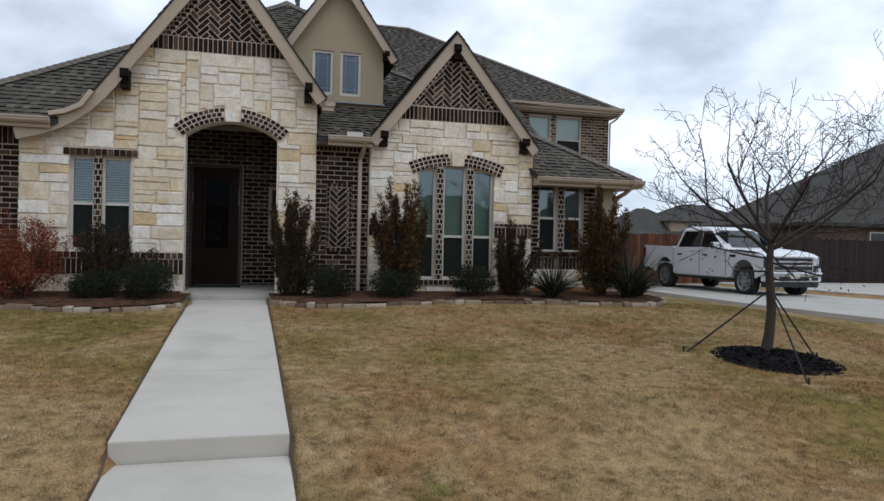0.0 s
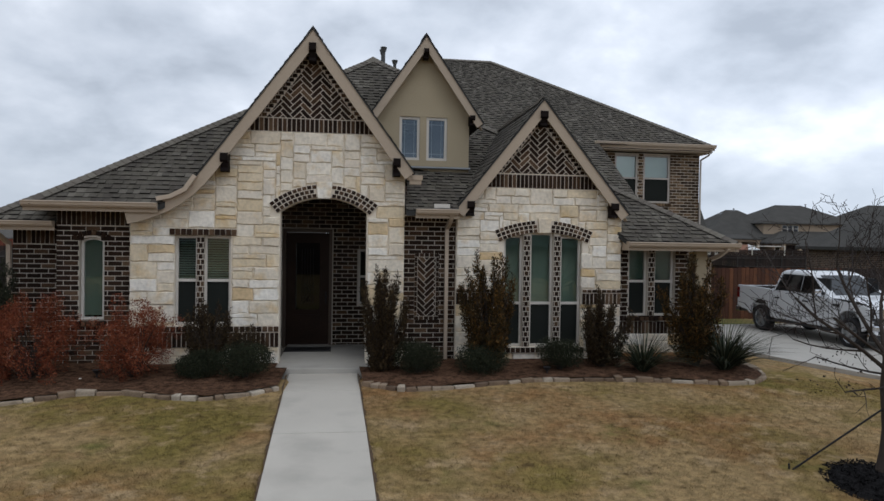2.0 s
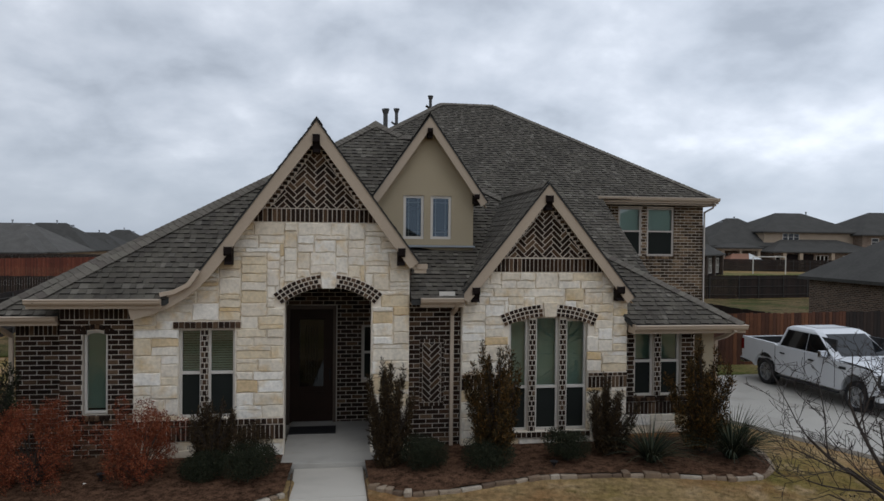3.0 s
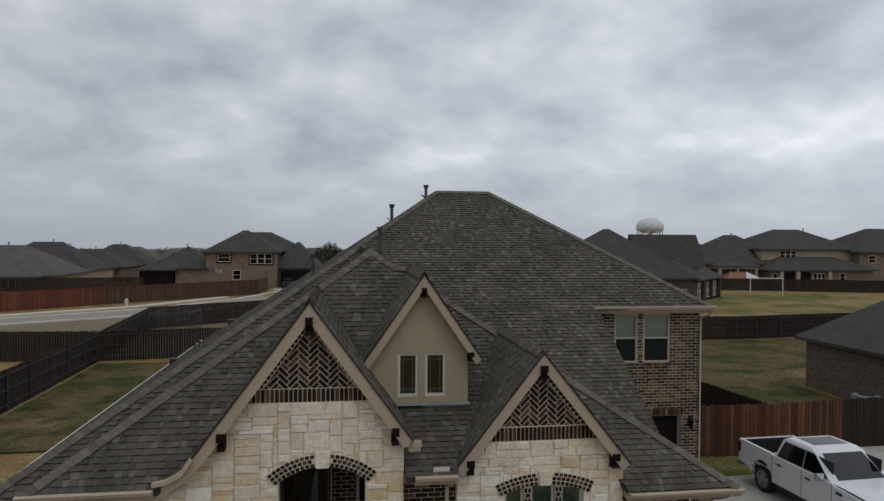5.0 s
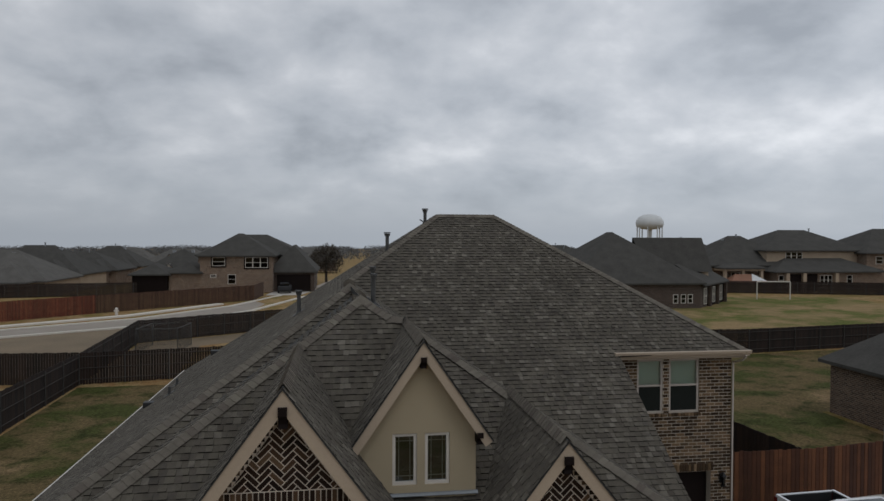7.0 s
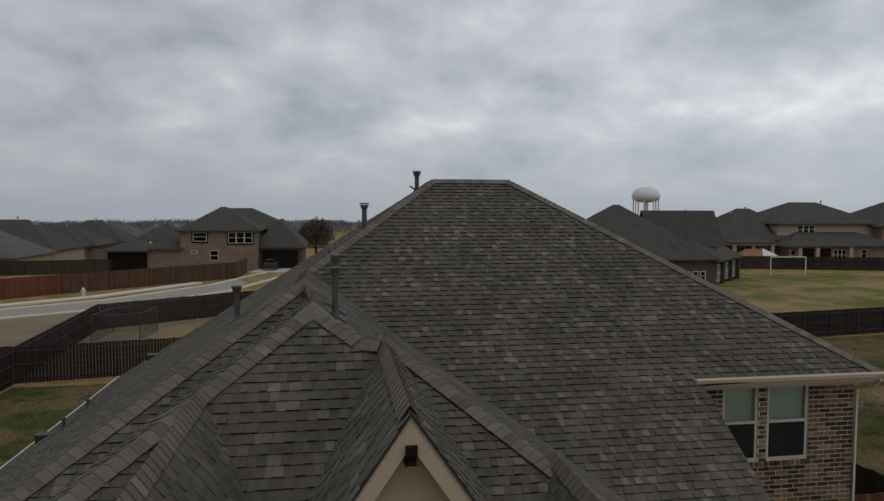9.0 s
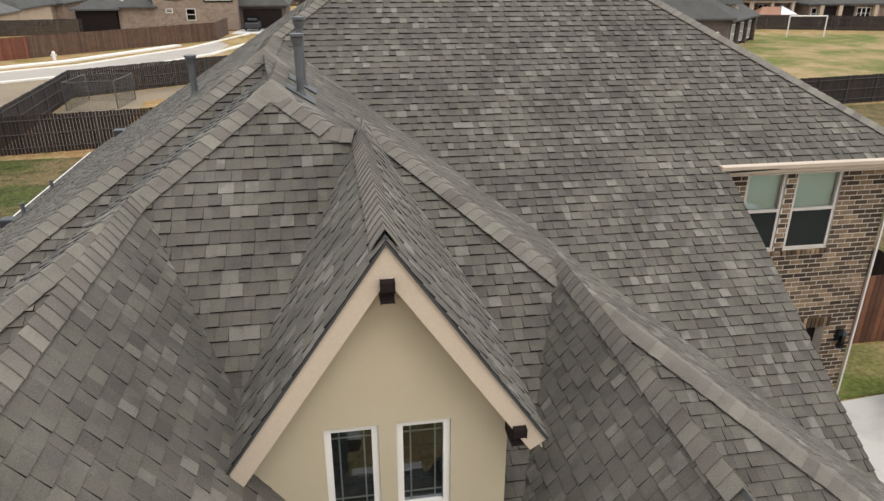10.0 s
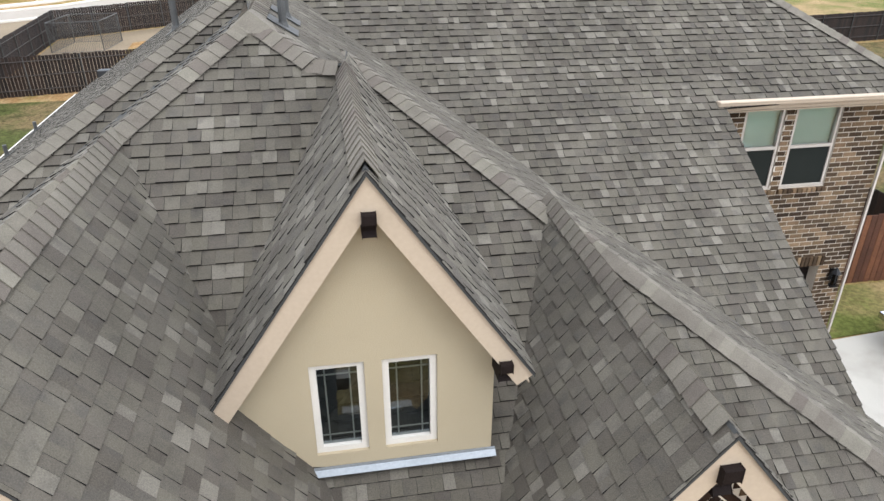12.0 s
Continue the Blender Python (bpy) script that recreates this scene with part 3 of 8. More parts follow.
def bond(bm, wall, loops, y, z0, z1, proud=0.011, joint=JOINT):
    """Running bond over a wall; whole bricks share one mesh."""
    lo, hi = min(p[0] for p in loops[0]), max(p[0] for p in loops[0])
    n = int((z1 - z0) / COURSE + 0.02)
    for k in range(n):
        za = z0 + k * COURSE
        zb = za + COURSE - joint
        for a, b in spans((za + zb) / 2, loops, lo, hi):
            x = lo + (0.5 * BLEN if k % 2 else 0.0)
            x += math.floor((a - x) / BLEN) * BLEN
            while x < b - 0.02:
                xa, xb = max(a + 0.003, x), min(b - 0.003, x + BLEN - joint)
                if xb - xa > 0.02:
                    if isinstance(bm, Pieces) and bm.left > 0 and xb - xa > BLEN - joint - 0.001:
                        place_piece("brick", brick_mesh(BLEN - joint, COURSE - joint, bm.material), xa, y - proud, za, wall)
                        bm.left -= 1
                    else:
                        prism(bm, rect(xa, xb, za, zb), y, proud, random.uniform(-0.006, 0.006))
                x += BLEN


def soldiers(bm, x0, x1, z0, z1, y, w=0.082, proud=0.013, cut=()):
    n = max(1, int(round((x1 - x0) / w)))
    w = (x1 - x0) / n
    for i in range(n):
        p = clip(rect(x0 + i * w + 0.0075, x0 + (i + 1) * w - 0.0075, z0 + 0.007, z1 - 0.007), cut)
        if p:
            prism(bm, p, y, proud + random.uniform(-0.002, 0.002))


def arch_ring(bm, x0, x1, spring, rise, y, rows=2, bw=0.085, bh=0.10, gap=None, proud=0.035, wall=None):
    """Rows of bricks round a segmental arch."""
    c = x1 - x0
    r = c * c / (8 * rise) + rise / 2
    cx, cz = (x0 + x1) / 2, spring + rise - r
    amax = math.asin(c / 2 / r) + 0.05
    if wall is not None:
        for i in range(16):
            a0, a1 = -amax + amax * i / 8, -amax + amax * (i + 1) / 8
            bedding([(cx + q * math.sin(a), cz + q * math.cos(a)) for q, a in ((r + 0.002, a0), (r + rows * bh, a0), (r + rows * bh, a1), (r + 0.002, a1))], y, proud - 0.01, wall)
    for k in range(rows):
        ra, rb = r + k * bh + 0.007, r + (k + 1) * bh - 0.007
        n = int(2 * amax * ra / bw)
        for i in range(n):
            a0, a1 = -amax + 2 * amax * (i + 0.085) / n, -amax + 2 * amax * (i + 0.915) / n
            if gap and abs((a0 + a1) / 2) * r < gap:
                continue
            prism(bm, [(cx + q * math.sin(a), cz + q * math.cos(a)) for q, a in ((ra, a0), (rb, a0), (rb, a1), (ra, a1))], y, proud)


def herringbone(bm, edges, x0, x1, z0, z1, y, proud=0.013):
    L, W = 0.255, 0.085
    mid = ((x0 + x1) / 2, z0)
    s = math.sqrt(0.5)
    n = int(max(x1 - x0, z1 - z0) * 2 / W) + 4
    for k in range(-n, n):
        for m in range(-n // 3, n // 3 + 1):
            ox, oz = k * W + m * 2 * L, k * W
            for r in (rect(ox + 0.008, ox + L - 0.008, oz + 0.008, oz + W - 0.008),
                      rect(ox + L + 0.008, ox + L + W - 0.008, oz + W - L + 0.008, oz + W - 0.008)):
                q = [(mid[0] + (u - v) * s, mid[1] + (u + v) * s) for u, v in r]
                if max(p[0] for p in q) < x0 or min(p[0] for p in q) > x1 or max(p[1] for p in q) < z0 or min(p[1] for p in q) > z1:
                    continue
                p = clip(q, edges)
                if p:
                    prism(bm, p, y, proud + random.uniform(-0.002, 0.002))


def ashlar(wall, loops, y, z0, z1, seed):
    """Squared rubble of mixed sizes on a small module, cut to the slopes: each stone a piece of its own."""
    rng = random.Random(seed)
    c = 0.078
    lo, hi = min(p[0] for p in loops[0]), max(p[0] for p in loops[0])
    nx, nz = int(math.ceil((hi - lo) / c)), int(round((z1 - z0) / c))
    c, cz = (hi - lo) / nx, (z1 - z0) / nz
    edges = [(p, q) for p, q in zip(loops[0][-1:] + loops[0], loops[0]) if abs(p[0] - q[0]) > 1e-6 and max(p[1], q[1]) > 0.5]
    free = [[False] * nx for _ in range(nz)]
    for j in range(nz):
        for i in range(nx):
            p = (lo + (i + 0.5) * c, z0 + (j + 0.5) * cz)
            low = (p[0], z0 + (j + 0.03) * cz)
            free[j][i] = any(inside((p[0] + s * c * 0.49, low[1]), loops[0]) for s in (-1, 0, 1)) and not any(inside(p, h) for h in loops[1:])
    for j in range(nz):
        i = 0
        while i < nx:
            if not free[j][i]:
                i += 1
                continue
            h = rng.choice((1, 2, 2, 2, 2, 3, 3, 3, 4))
            w = rng.choice((4, 5, 6, 7, 8, 9) if h < 3 else (4, 5, 6, 7, 8) if h == 3 else (3, 4, 6))
            run = 0
            while i + run < nx and free[j][i + run] and run < w:
                run += 1
            k = i + run
            rest = 0
            while k + rest < nx and free[j][k + rest] and rest < 4:
                rest += 1
            if 0 < rest < 3:
                run += rest
            hh = 1
            while hh < h and j + hh < nz and all(free[j + hh][i:i + run]):
                hh += 1
            if j + hh == nz - 1 and all(free[nz - 1][i:i + run]):
                hh += 1
            for b in range(hh):
                for a in range(run):
                    free[j + b][i + a] = False
            xa, xb = lo + i * c, lo + (i + run) * c
            za, zb = z0 + j * cz, z0 + (j + hh) * cz
            g = 0.0055
            jit = lambda m=0.007: rng.uniform(-m, m)
            base = [(xa + g, za + g), (xb - g, za + g), (xb - g, zb - g), (xa + g, zb - g)]
            ring = []
            for p, q in zip(base, base[1:] + base[:1]):
                ring.append((p[0] + jit(), p[1] + jit()))
                for t in (0.33, 0.66):
                    ring.append((p[0] + (q[0] - p[0]) * t + jit(0.011), p[1] + (q[1] - p[1]) * t + jit(0.011)))
            cuts = []
            for p, q in edges:
                if min(p[0], q[0]) < xb and max(p[0], q[0]) > xa and min(p[1], q[1]) < zb + 0.01:
                    cuts.append((p[0], p[1], (q[1] - p[1]) * (1 if q[0] > p[0] else -1), -abs(q[0] - p[0])))
            ring = clip(ring, cuts)
            if ring:
                bm = bmesh.new()
                prism(bm, ring, y, rng.uniform(0.018, 0.04), rng.uniform(-0.03, 0.03), rng.uniform(0.012, 0.022))
                if bm.faces:
                    part("stone", bm, M_STONE, wall)
                else:
                    bm.free()
            i += run


def bedding(poly, y, depth, wall):
    """A pale mortar bed behind a run of bricks."""
    bm = bmesh.new()
    prism(bm, poly, y, depth)
    part("mortar_bed", bm, M_PALEMORTAR, wall)


def gable_headers(bm, x, apex, z0, n, y, sl, sr):
    """Two short header bricks a course, stepped along both slopes of a gable."""
    for side, s in ((1, sr), (-1, sl)):
        cut = [(x, apex, side * -s, -1.0)]
        for k in range(n):
            z = z0 + k * 0.082
            e = (apex - z) / s
            for a, b in ((e - 0.075, e + 0.02), (e - 0.175, e - 0.09)):
                if a > 0.0:
                    prism(bm, clip(rect(*sorted((x + side * a, x + side * b)), z, z + 0.066), cut), y, 0.016)


def mullion_bricks(bm, x, z0, n, y, step=0.1):
    """A pier of small bricks: two, then one, up the height."""
    for k in range(n):
        za, zb = z0 + k * step, z0 + (k + 1) * step - 0.018
        for a, b in (((-0.062, -0.009), (0.009, 0.062)) if k % 2 else ((-0.066, -0.052), (-0.034, 0.034), (0.052, 0.066))):
            prism(bm, rect(x + a, x + b, za, zb), y, 0.01)


def swept():
    """The sweep of the big gable's left rake, from the slope to its level foot."""
    p0, p1, p2, p3 = (-0.85, 4.10), (-1.25, 3.52), (-1.55, 2.98), (-2.52, 2.78)
    out = []
    for i in range(9):
        k = i / 8
        a, b, c, e = (1 - k) ** 3, 3 * k * (1 - k) ** 2, 3 * k * k * (1 - k), k ** 3
        out.append((a * p0[0] + b * p1[0] + c * p2[0] + e * p3[0], a * p0[1] + b * p1[1] + c * p2[1] + e * p3[1]))
    return out


# --- stone gable with the porch arch ---
Y1 = 13.22
G1 = [(-2.5, -0.3), (2.43, -0.3), (2.43, 3.63), (0.69, 6.01)] + [(max(x, -2.5), z - (0.21 if i == 0 else 0.14)) for i, (x, z) in enumerate(swept())]
ARCH1 = arched(0.13, 1.72, -0.25, 2.87, 0.27)
WIN1 = rect(-1.73, -0.75, 0.76, 2.40)
bm = bmesh.new()
filled(bm, [G1, ARCH1, WIN1], Y1, 0.35)
wall_a = part("stone_gable_wall", bm, M_STONEJOINT, house, "cream limestone ashlar wall with brown brick bands")
BELT = rect(-2.5, 0.13, 0.36, 0.76)
HEAD = rect(-1.82, -0.64, 2.40, 2.5)
RING1 = arched(-0.04, 1.89, 2.74, 2.96, 0.45)
ashlar(wall_a, [G1, ARCH1, WIN1, BELT, HEAD, RING1, rect(-2.5, 2.43, 4.33, 6.2)], Y1, -0.11, 4.33, 5)
bm = Pieces("brick", M_BRICK, wall_a)
bedding(rect(-2.5, 0.13, 0.36, 0.635), Y1, 0.026, wall_a)
bedding(rect(-2.5, 0.13, 0.637, 0.755), Y1, 0.044, wall_a)
bedding(rect(1.72, 2.43, 0.36, 0.635), Y1, 0.036, wall_a)
bedding(rect(-1.82, -0.64, 2.402, 2.518), Y1, 0.03, wall_a)
bedding(clip(rect(-0.75, 2.1, 4.335, 4.6), [(0.69, 5.98, -1.358, -1.0), (0.69, 5.98, 1.36, -1.0)]), Y1, 0.006, wall_a)
soldiers(bm, -2.5, 0.13, 0.36, 0.63, Y1 - 0.026, proud=0.01)
soldiers(bm, -2.5, 0.13, 0.64, 0.75, Y1 - 0.044, w=0.1, proud=0.01)
soldiers(bm, 1.72, 2.43, 0.36, 0.63, Y1 - 0.036, proud=0.01)
soldiers(bm, -1.82, -0.64, 2.4, 2.525, Y1 - 0.03, w=0.098, proud=0.03)
mullion_bricks(bm, -1.28, 0.78, 16, Y1)
arch_ring(bm, 0.13, 1.72, 2.87, 0.27, Y1, 3, 0.088, 0.082, 0.13, 0.045, wall_a)
slope = [(0.69, 5.99, -1.358, -1.0), (0.69, 5.99, 1.36, -1.0)]
soldiers(bm, -0.6, 1.98, 4.34, 4.59, Y1 - 0.006, cut=slope, proud=0.012)
in1 = [(0.69, 5.72, -1.358, -1.0), (0.69, 5.72, 1.36, -1.0), (0.69, 4.6, 0, 1)]
bedding([(-0.32, 4.602), (1.7, 4.602), (0.69, 5.95)], Y1, 0.004, wall_a)
herringbone(bm, in1, -0.4, 1.8, 4.6, 5.8, Y1, 0.014)
gable_headers(bm, 0.69, 5.97, 4.61, 16, Y1, 1.36, 1.358)
bm.finish()
bm = bmesh.new()
prism(bm, [(0.81, 3.12), (1.04, 3.12), (1.075, 3.43), (0.775, 3.43)], Y1, 0.07)
part("keystone", bm, M_STONE, house, "cream limestone keystone")

# --- second stone gable with the triple window ---
Y2 = 13.38
G2 = [(3.46, -0.3), (6.82, -0.3), (6.82, 2.90), (5.12, 5.0), (3.46, 2.88)]
TRIPLE = arched(4.41, 6.01, 0.3, 2.41, 0.15)
bm = bmesh.new()
filled(bm, [G2, TRIPLE], Y2, 0.35)
wall_b = part("stone_gable_wall", bm, M_STONEJOINT, house, "cream limestone ashlar wall with brown brick bands")
ashlar(wall_b, [G2, TRIPLE, rect(3.46, 4.41, 1.14, 1.44), rect(6.01, 6.82, 1.14, 1.44), arched(4.28, 6.14, 2.2, 2.45, 0.34), rect(4.38, 6.04, 0.17, 0.32),
                rect(3.4, 6.9, 3.42, 5)], Y2, -0.11, 3.42, 8)
bm = Pieces("brick", M_BRICK, wall_b)
for xa, xb in ((3.46, 4.41), (6.01, 6.82)):
    bedding(rect(xa, xb, 1.14, 1.372), Y2, 0.026, wall_b)
    bedding(rect(xa, xb, 1.374, 1.448), Y2, 0.038, wall_b)
    soldiers(bm, xa, xb, 1.14, 1.37, Y2 - 0.026, proud=0.01)
    soldiers(bm, xa, xb, 1.375, 1.445, Y2 - 0.038, w=0.1, proud=0.01)
bedding(rect(4.36, 6.06, 0.185, 0.303), Y2, 0.05, wall_b)
bedding(clip(rect(3.8, 6.45, 3.425, 3.705), [(5.12, 4.97, -1.24, -1.0), (5.12, 4.97, 1.275, -1.0)]), Y2, 0.006, wall_b)
soldiers(bm, 4.36, 6.06, 0.19, 0.3, Y2 - 0.05, w=0.1, proud=0.012)
arch_ring(bm, 4.41, 6.01, 2.41, 0.15, Y2, 3, 0.088, 0.082, 0.13, 0.045, wall_b)
slope = [(5.12, 4.98, -1.24, -1.0), (5.12, 4.98, 1.275, -1.0)]
soldiers(bm, 3.9, 6.35, 3.43, 3.70, Y2 - 0.006, cut=slope, proud=0.012)
in2 = [(5.12, 4.73, -1.24, -1.0), (5.12, 4.73, 1.275, -1.0), (5.12, 3.72, 0, 1)]
bedding([(4.13, 3.71), (6.12, 3.71), (5.12, 4.94)], Y2, 0.004, wall_b)
herringbone(bm, in2, 4.1, 6.1, 3.72, 4.8, Y2, 0.014)
gable_headers(bm, 5.12, 4.96, 3.73, 14, Y2, 1.275, 1.24)
for xa in (4.8725, 5.4925):
    mullion_bricks(bm, xa, 0.31, 22, Y2)
bm.finish()
bm = bmesh.new()
prism(bm, [(5.1, 2.55), (5.32, 2.55), (5.35, 2.84), (5.07, 2.84)], Y2, 0.07)
part("keystone", bm, M_STONE, house, "cream limestone keystone")
for xa in (4.8, 5.42):
    bm = bmesh.new()
    box(bm, xa, xa + 0.145, Y2, Y2 + 0.2, 0.3, 2.54)
    part("mullion", bm, M_MORTAR, house)

# --- brick walls ---
def brick_wall(name, x0, x1, y, z0, z1, holes=(), soldier=None, singles=250, base=-0.3, depth=0.3, label="dark brown brick wall with pale mortar", material=M_BRICK, joint=JOINT):
    loops = [rect(x0, x1, base, z1)] + list(holes)
    bm = bmesh.new()
    filled(bm, loops, y, depth)
    w = part(name, bm, M_MORTAR, house, label)
    bm = Pieces("brick", material, w, singles)
    top = z1
    if soldier:
        soldiers(bm, x0, x1, soldier, z1, y)
        top = soldier
    bond(bm, w, loops, y, z0 - (COURSE - (top - z0) % COURSE) % COURSE, top, joint=joint)
    bm.finish()
    return w


# between the gables
PANEL = rect(2.66, 3.14, 0.82, 2.13)
wm = brick_wall("brick_wall", 2.43, 3.46, 13.5, -0.12, 3.08, soldier=2.74, singles=250)
bm = bmesh.new()
prism(bm, PANEL, 13.5, 0.012)
part("panel_bed", bm, M_MORTAR, wm)
bm = Pieces("brick", M_BRICK, wm)
soldiers(bm, 2.66, 3.14, 2.05, 2.13, 13.488, w=0.1); soldiers(bm, 2.66, 3.14, 0.82, 0.9, 13.488, w=0.1)
for k in range(12):
    for xa in (2.665, 3.085):
        prism(bm, rect(xa, xa + 0.05, 0.905 + k * 0.096, 0.99 + k * 0.096), 13.488, 0.012)
herringbone(bm, [(2.725, 1, 1, 0), (3.075, 1, -1, 0), (2, 0.905, 0, 1), (2, 2.045, 0, -1)], 2.7, 3.1, 0.9, 2.05, 13.488)
bm.finish()

LW = arched(-3.42, -2.99, 0.82, 2.28, 0.06)
wl1 = brick_wall("brick_wall", -3.8, -2.48, 13.4, 0.0, 2.98, [LW], soldier=2.55, singles=250)
bm = Pieces("brick", M_BRICK, wl1)
arch_ring(bm, -3.47, -2.94, 2.29, 0.08, 13.4, 1, 0.07, 0.1, None, 0.03)
soldiers(bm, -3.46, -2.95, 0.72, 0.82, 13.4, w=0.09, proud=0.05)
bm.finish()
brick_wall("brick_wall", -4.75, -3.8, 13.9, 0.0, 2.6, soldier=2.2, singles=250)
bm = bmesh.new()
box(bm, -4.75, 8.55, 13.36, 13.58, -0.4, -0.005)
part("foundation", bm, M_CONCRETE, house, "bare concrete foundation edge")
RW = rect(7.08, 8.1, 0.88, 2.40)
wr = brick_wall("brick_wall", 6.82, 8.36, 13.6, 0.9, 2.44, [RW], singles=200)
bm = Pieces("brick", M_BRICK, wr)
soldiers(bm, 6.82, 8.36, 0.52, 0.78, 13.6, proud=0.013)
soldiers(bm, 6.82, 8.36, 0.785, 0.875, 13.6, w=0.1, proud=0.045)
mullion_bricks(bm, 7.58, 0.9, 15, 13.6)
bm.finish()
bm = bmesh.new()
box(bm, 7.505, 7.655, 13.6, 13.75, 0.88, 2.4)
part("mullion", bm, M_MORTAR, wr)
ashlar(wr, [rect(6.82, 8.36, 0.05, 0.52)], 13.6, 0.14, 0.52, 3)
bm = bmesh.new()
box(bm, 6.83, 8.36, 13.5, 13.6, -0.3, 0.13)
part("footing", bm, M_RUST, wr, "rust-stained clay footing")

# side of the lower storey, the corner column and its recess, whose shade is painted near black
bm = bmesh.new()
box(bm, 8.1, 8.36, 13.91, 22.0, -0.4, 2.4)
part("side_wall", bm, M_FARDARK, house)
bm = bmesh.new()
box(bm, 8.5, 8.76, 13.5, 13.8, -0.3, 2.36)
bevelled(bm, 0.01)
part("corner_column", bm, M_STUCCO, house, "tan boxed corner column")
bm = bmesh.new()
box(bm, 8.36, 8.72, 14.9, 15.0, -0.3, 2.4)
part("recess_wall", bm, M_BRACKET, house, "near-black wall with the recess shade in its colour, beside the column")

# wing of the upper storey
WW = [rect(9.45, 10.19, 3.63, 5.1), rect(10.37, 11.24, 3.63, 5.1)]
DOORHOLE = rect(10.2, 11.62, -0.3, 1.98)
ww = brick_wall("brick_wall", 8.72, 12.2, 20.18, -0.3, 5.14, WW + [DOORHOLE], singles=300, base=-0.4, label="brown brick upper wall with tan blends", material=M_BRICKTAN, joint=0.0165)
bm = Pieces("brick", M_BRICKTAN, ww)
soldiers(bm, 10.2, 11.7, 1.985, 2.2, 20.18, proud=0.03)
for xa, xb in ((9.42, 10.22), (10.34, 11.27)):
    soldiers(bm, xa, xb, 3.53, 3.63, 20.18, w=0.09, proud=0.06)
bm.finish()
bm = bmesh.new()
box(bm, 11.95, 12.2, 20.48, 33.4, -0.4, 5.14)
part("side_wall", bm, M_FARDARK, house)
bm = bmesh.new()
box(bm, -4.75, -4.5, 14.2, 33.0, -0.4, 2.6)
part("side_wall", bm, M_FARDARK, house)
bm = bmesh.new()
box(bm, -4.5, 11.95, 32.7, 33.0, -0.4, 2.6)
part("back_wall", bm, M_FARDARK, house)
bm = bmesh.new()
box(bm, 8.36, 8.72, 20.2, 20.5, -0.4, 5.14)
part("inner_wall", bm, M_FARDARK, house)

# ---- roof ----
EXPO = 0.145
WIDTHS = (0.09, 0.105, 0.12, 0.14, 0.16)
SHINGLE_MESH = {}
SH_V = ((0, 0, 0.0), (1, 0, 0.0), (1, 0, 0.021), (0, 0, 0.021), (1, 1, 0.004), (0, 1, 0.004), (1, 1, -0.004), (0, 1, -0.004))
# butts and sides take the dark edge that doubles as painted course shadow
SH_M = (1, 0, 1, 1)
SH_F = ((0, 1, 2, 3), (3, 2, 4, 5), (1, 6, 4, 2), (0, 3, 5, 7))


def shingle_mesh(w, high):
    if (w, high) not in SHINGLE_MESH:
        me = bpy.data.meshes.new("shingle")
        me.from_pydata([(u * (w - 0.002), v * EXPO * 1.04, h * high if v == 0 else h) for u, v, h in SH_V], [], SH_F)
        me.materials.append(M_SHINGLE); me.materials.append(M_EDGE)
        me.polygons.foreach_set("material_index", SH_M)
        SHINGLE_MESH[(w, high)] = me
    return SHINGLE_MESH[(w, high)]


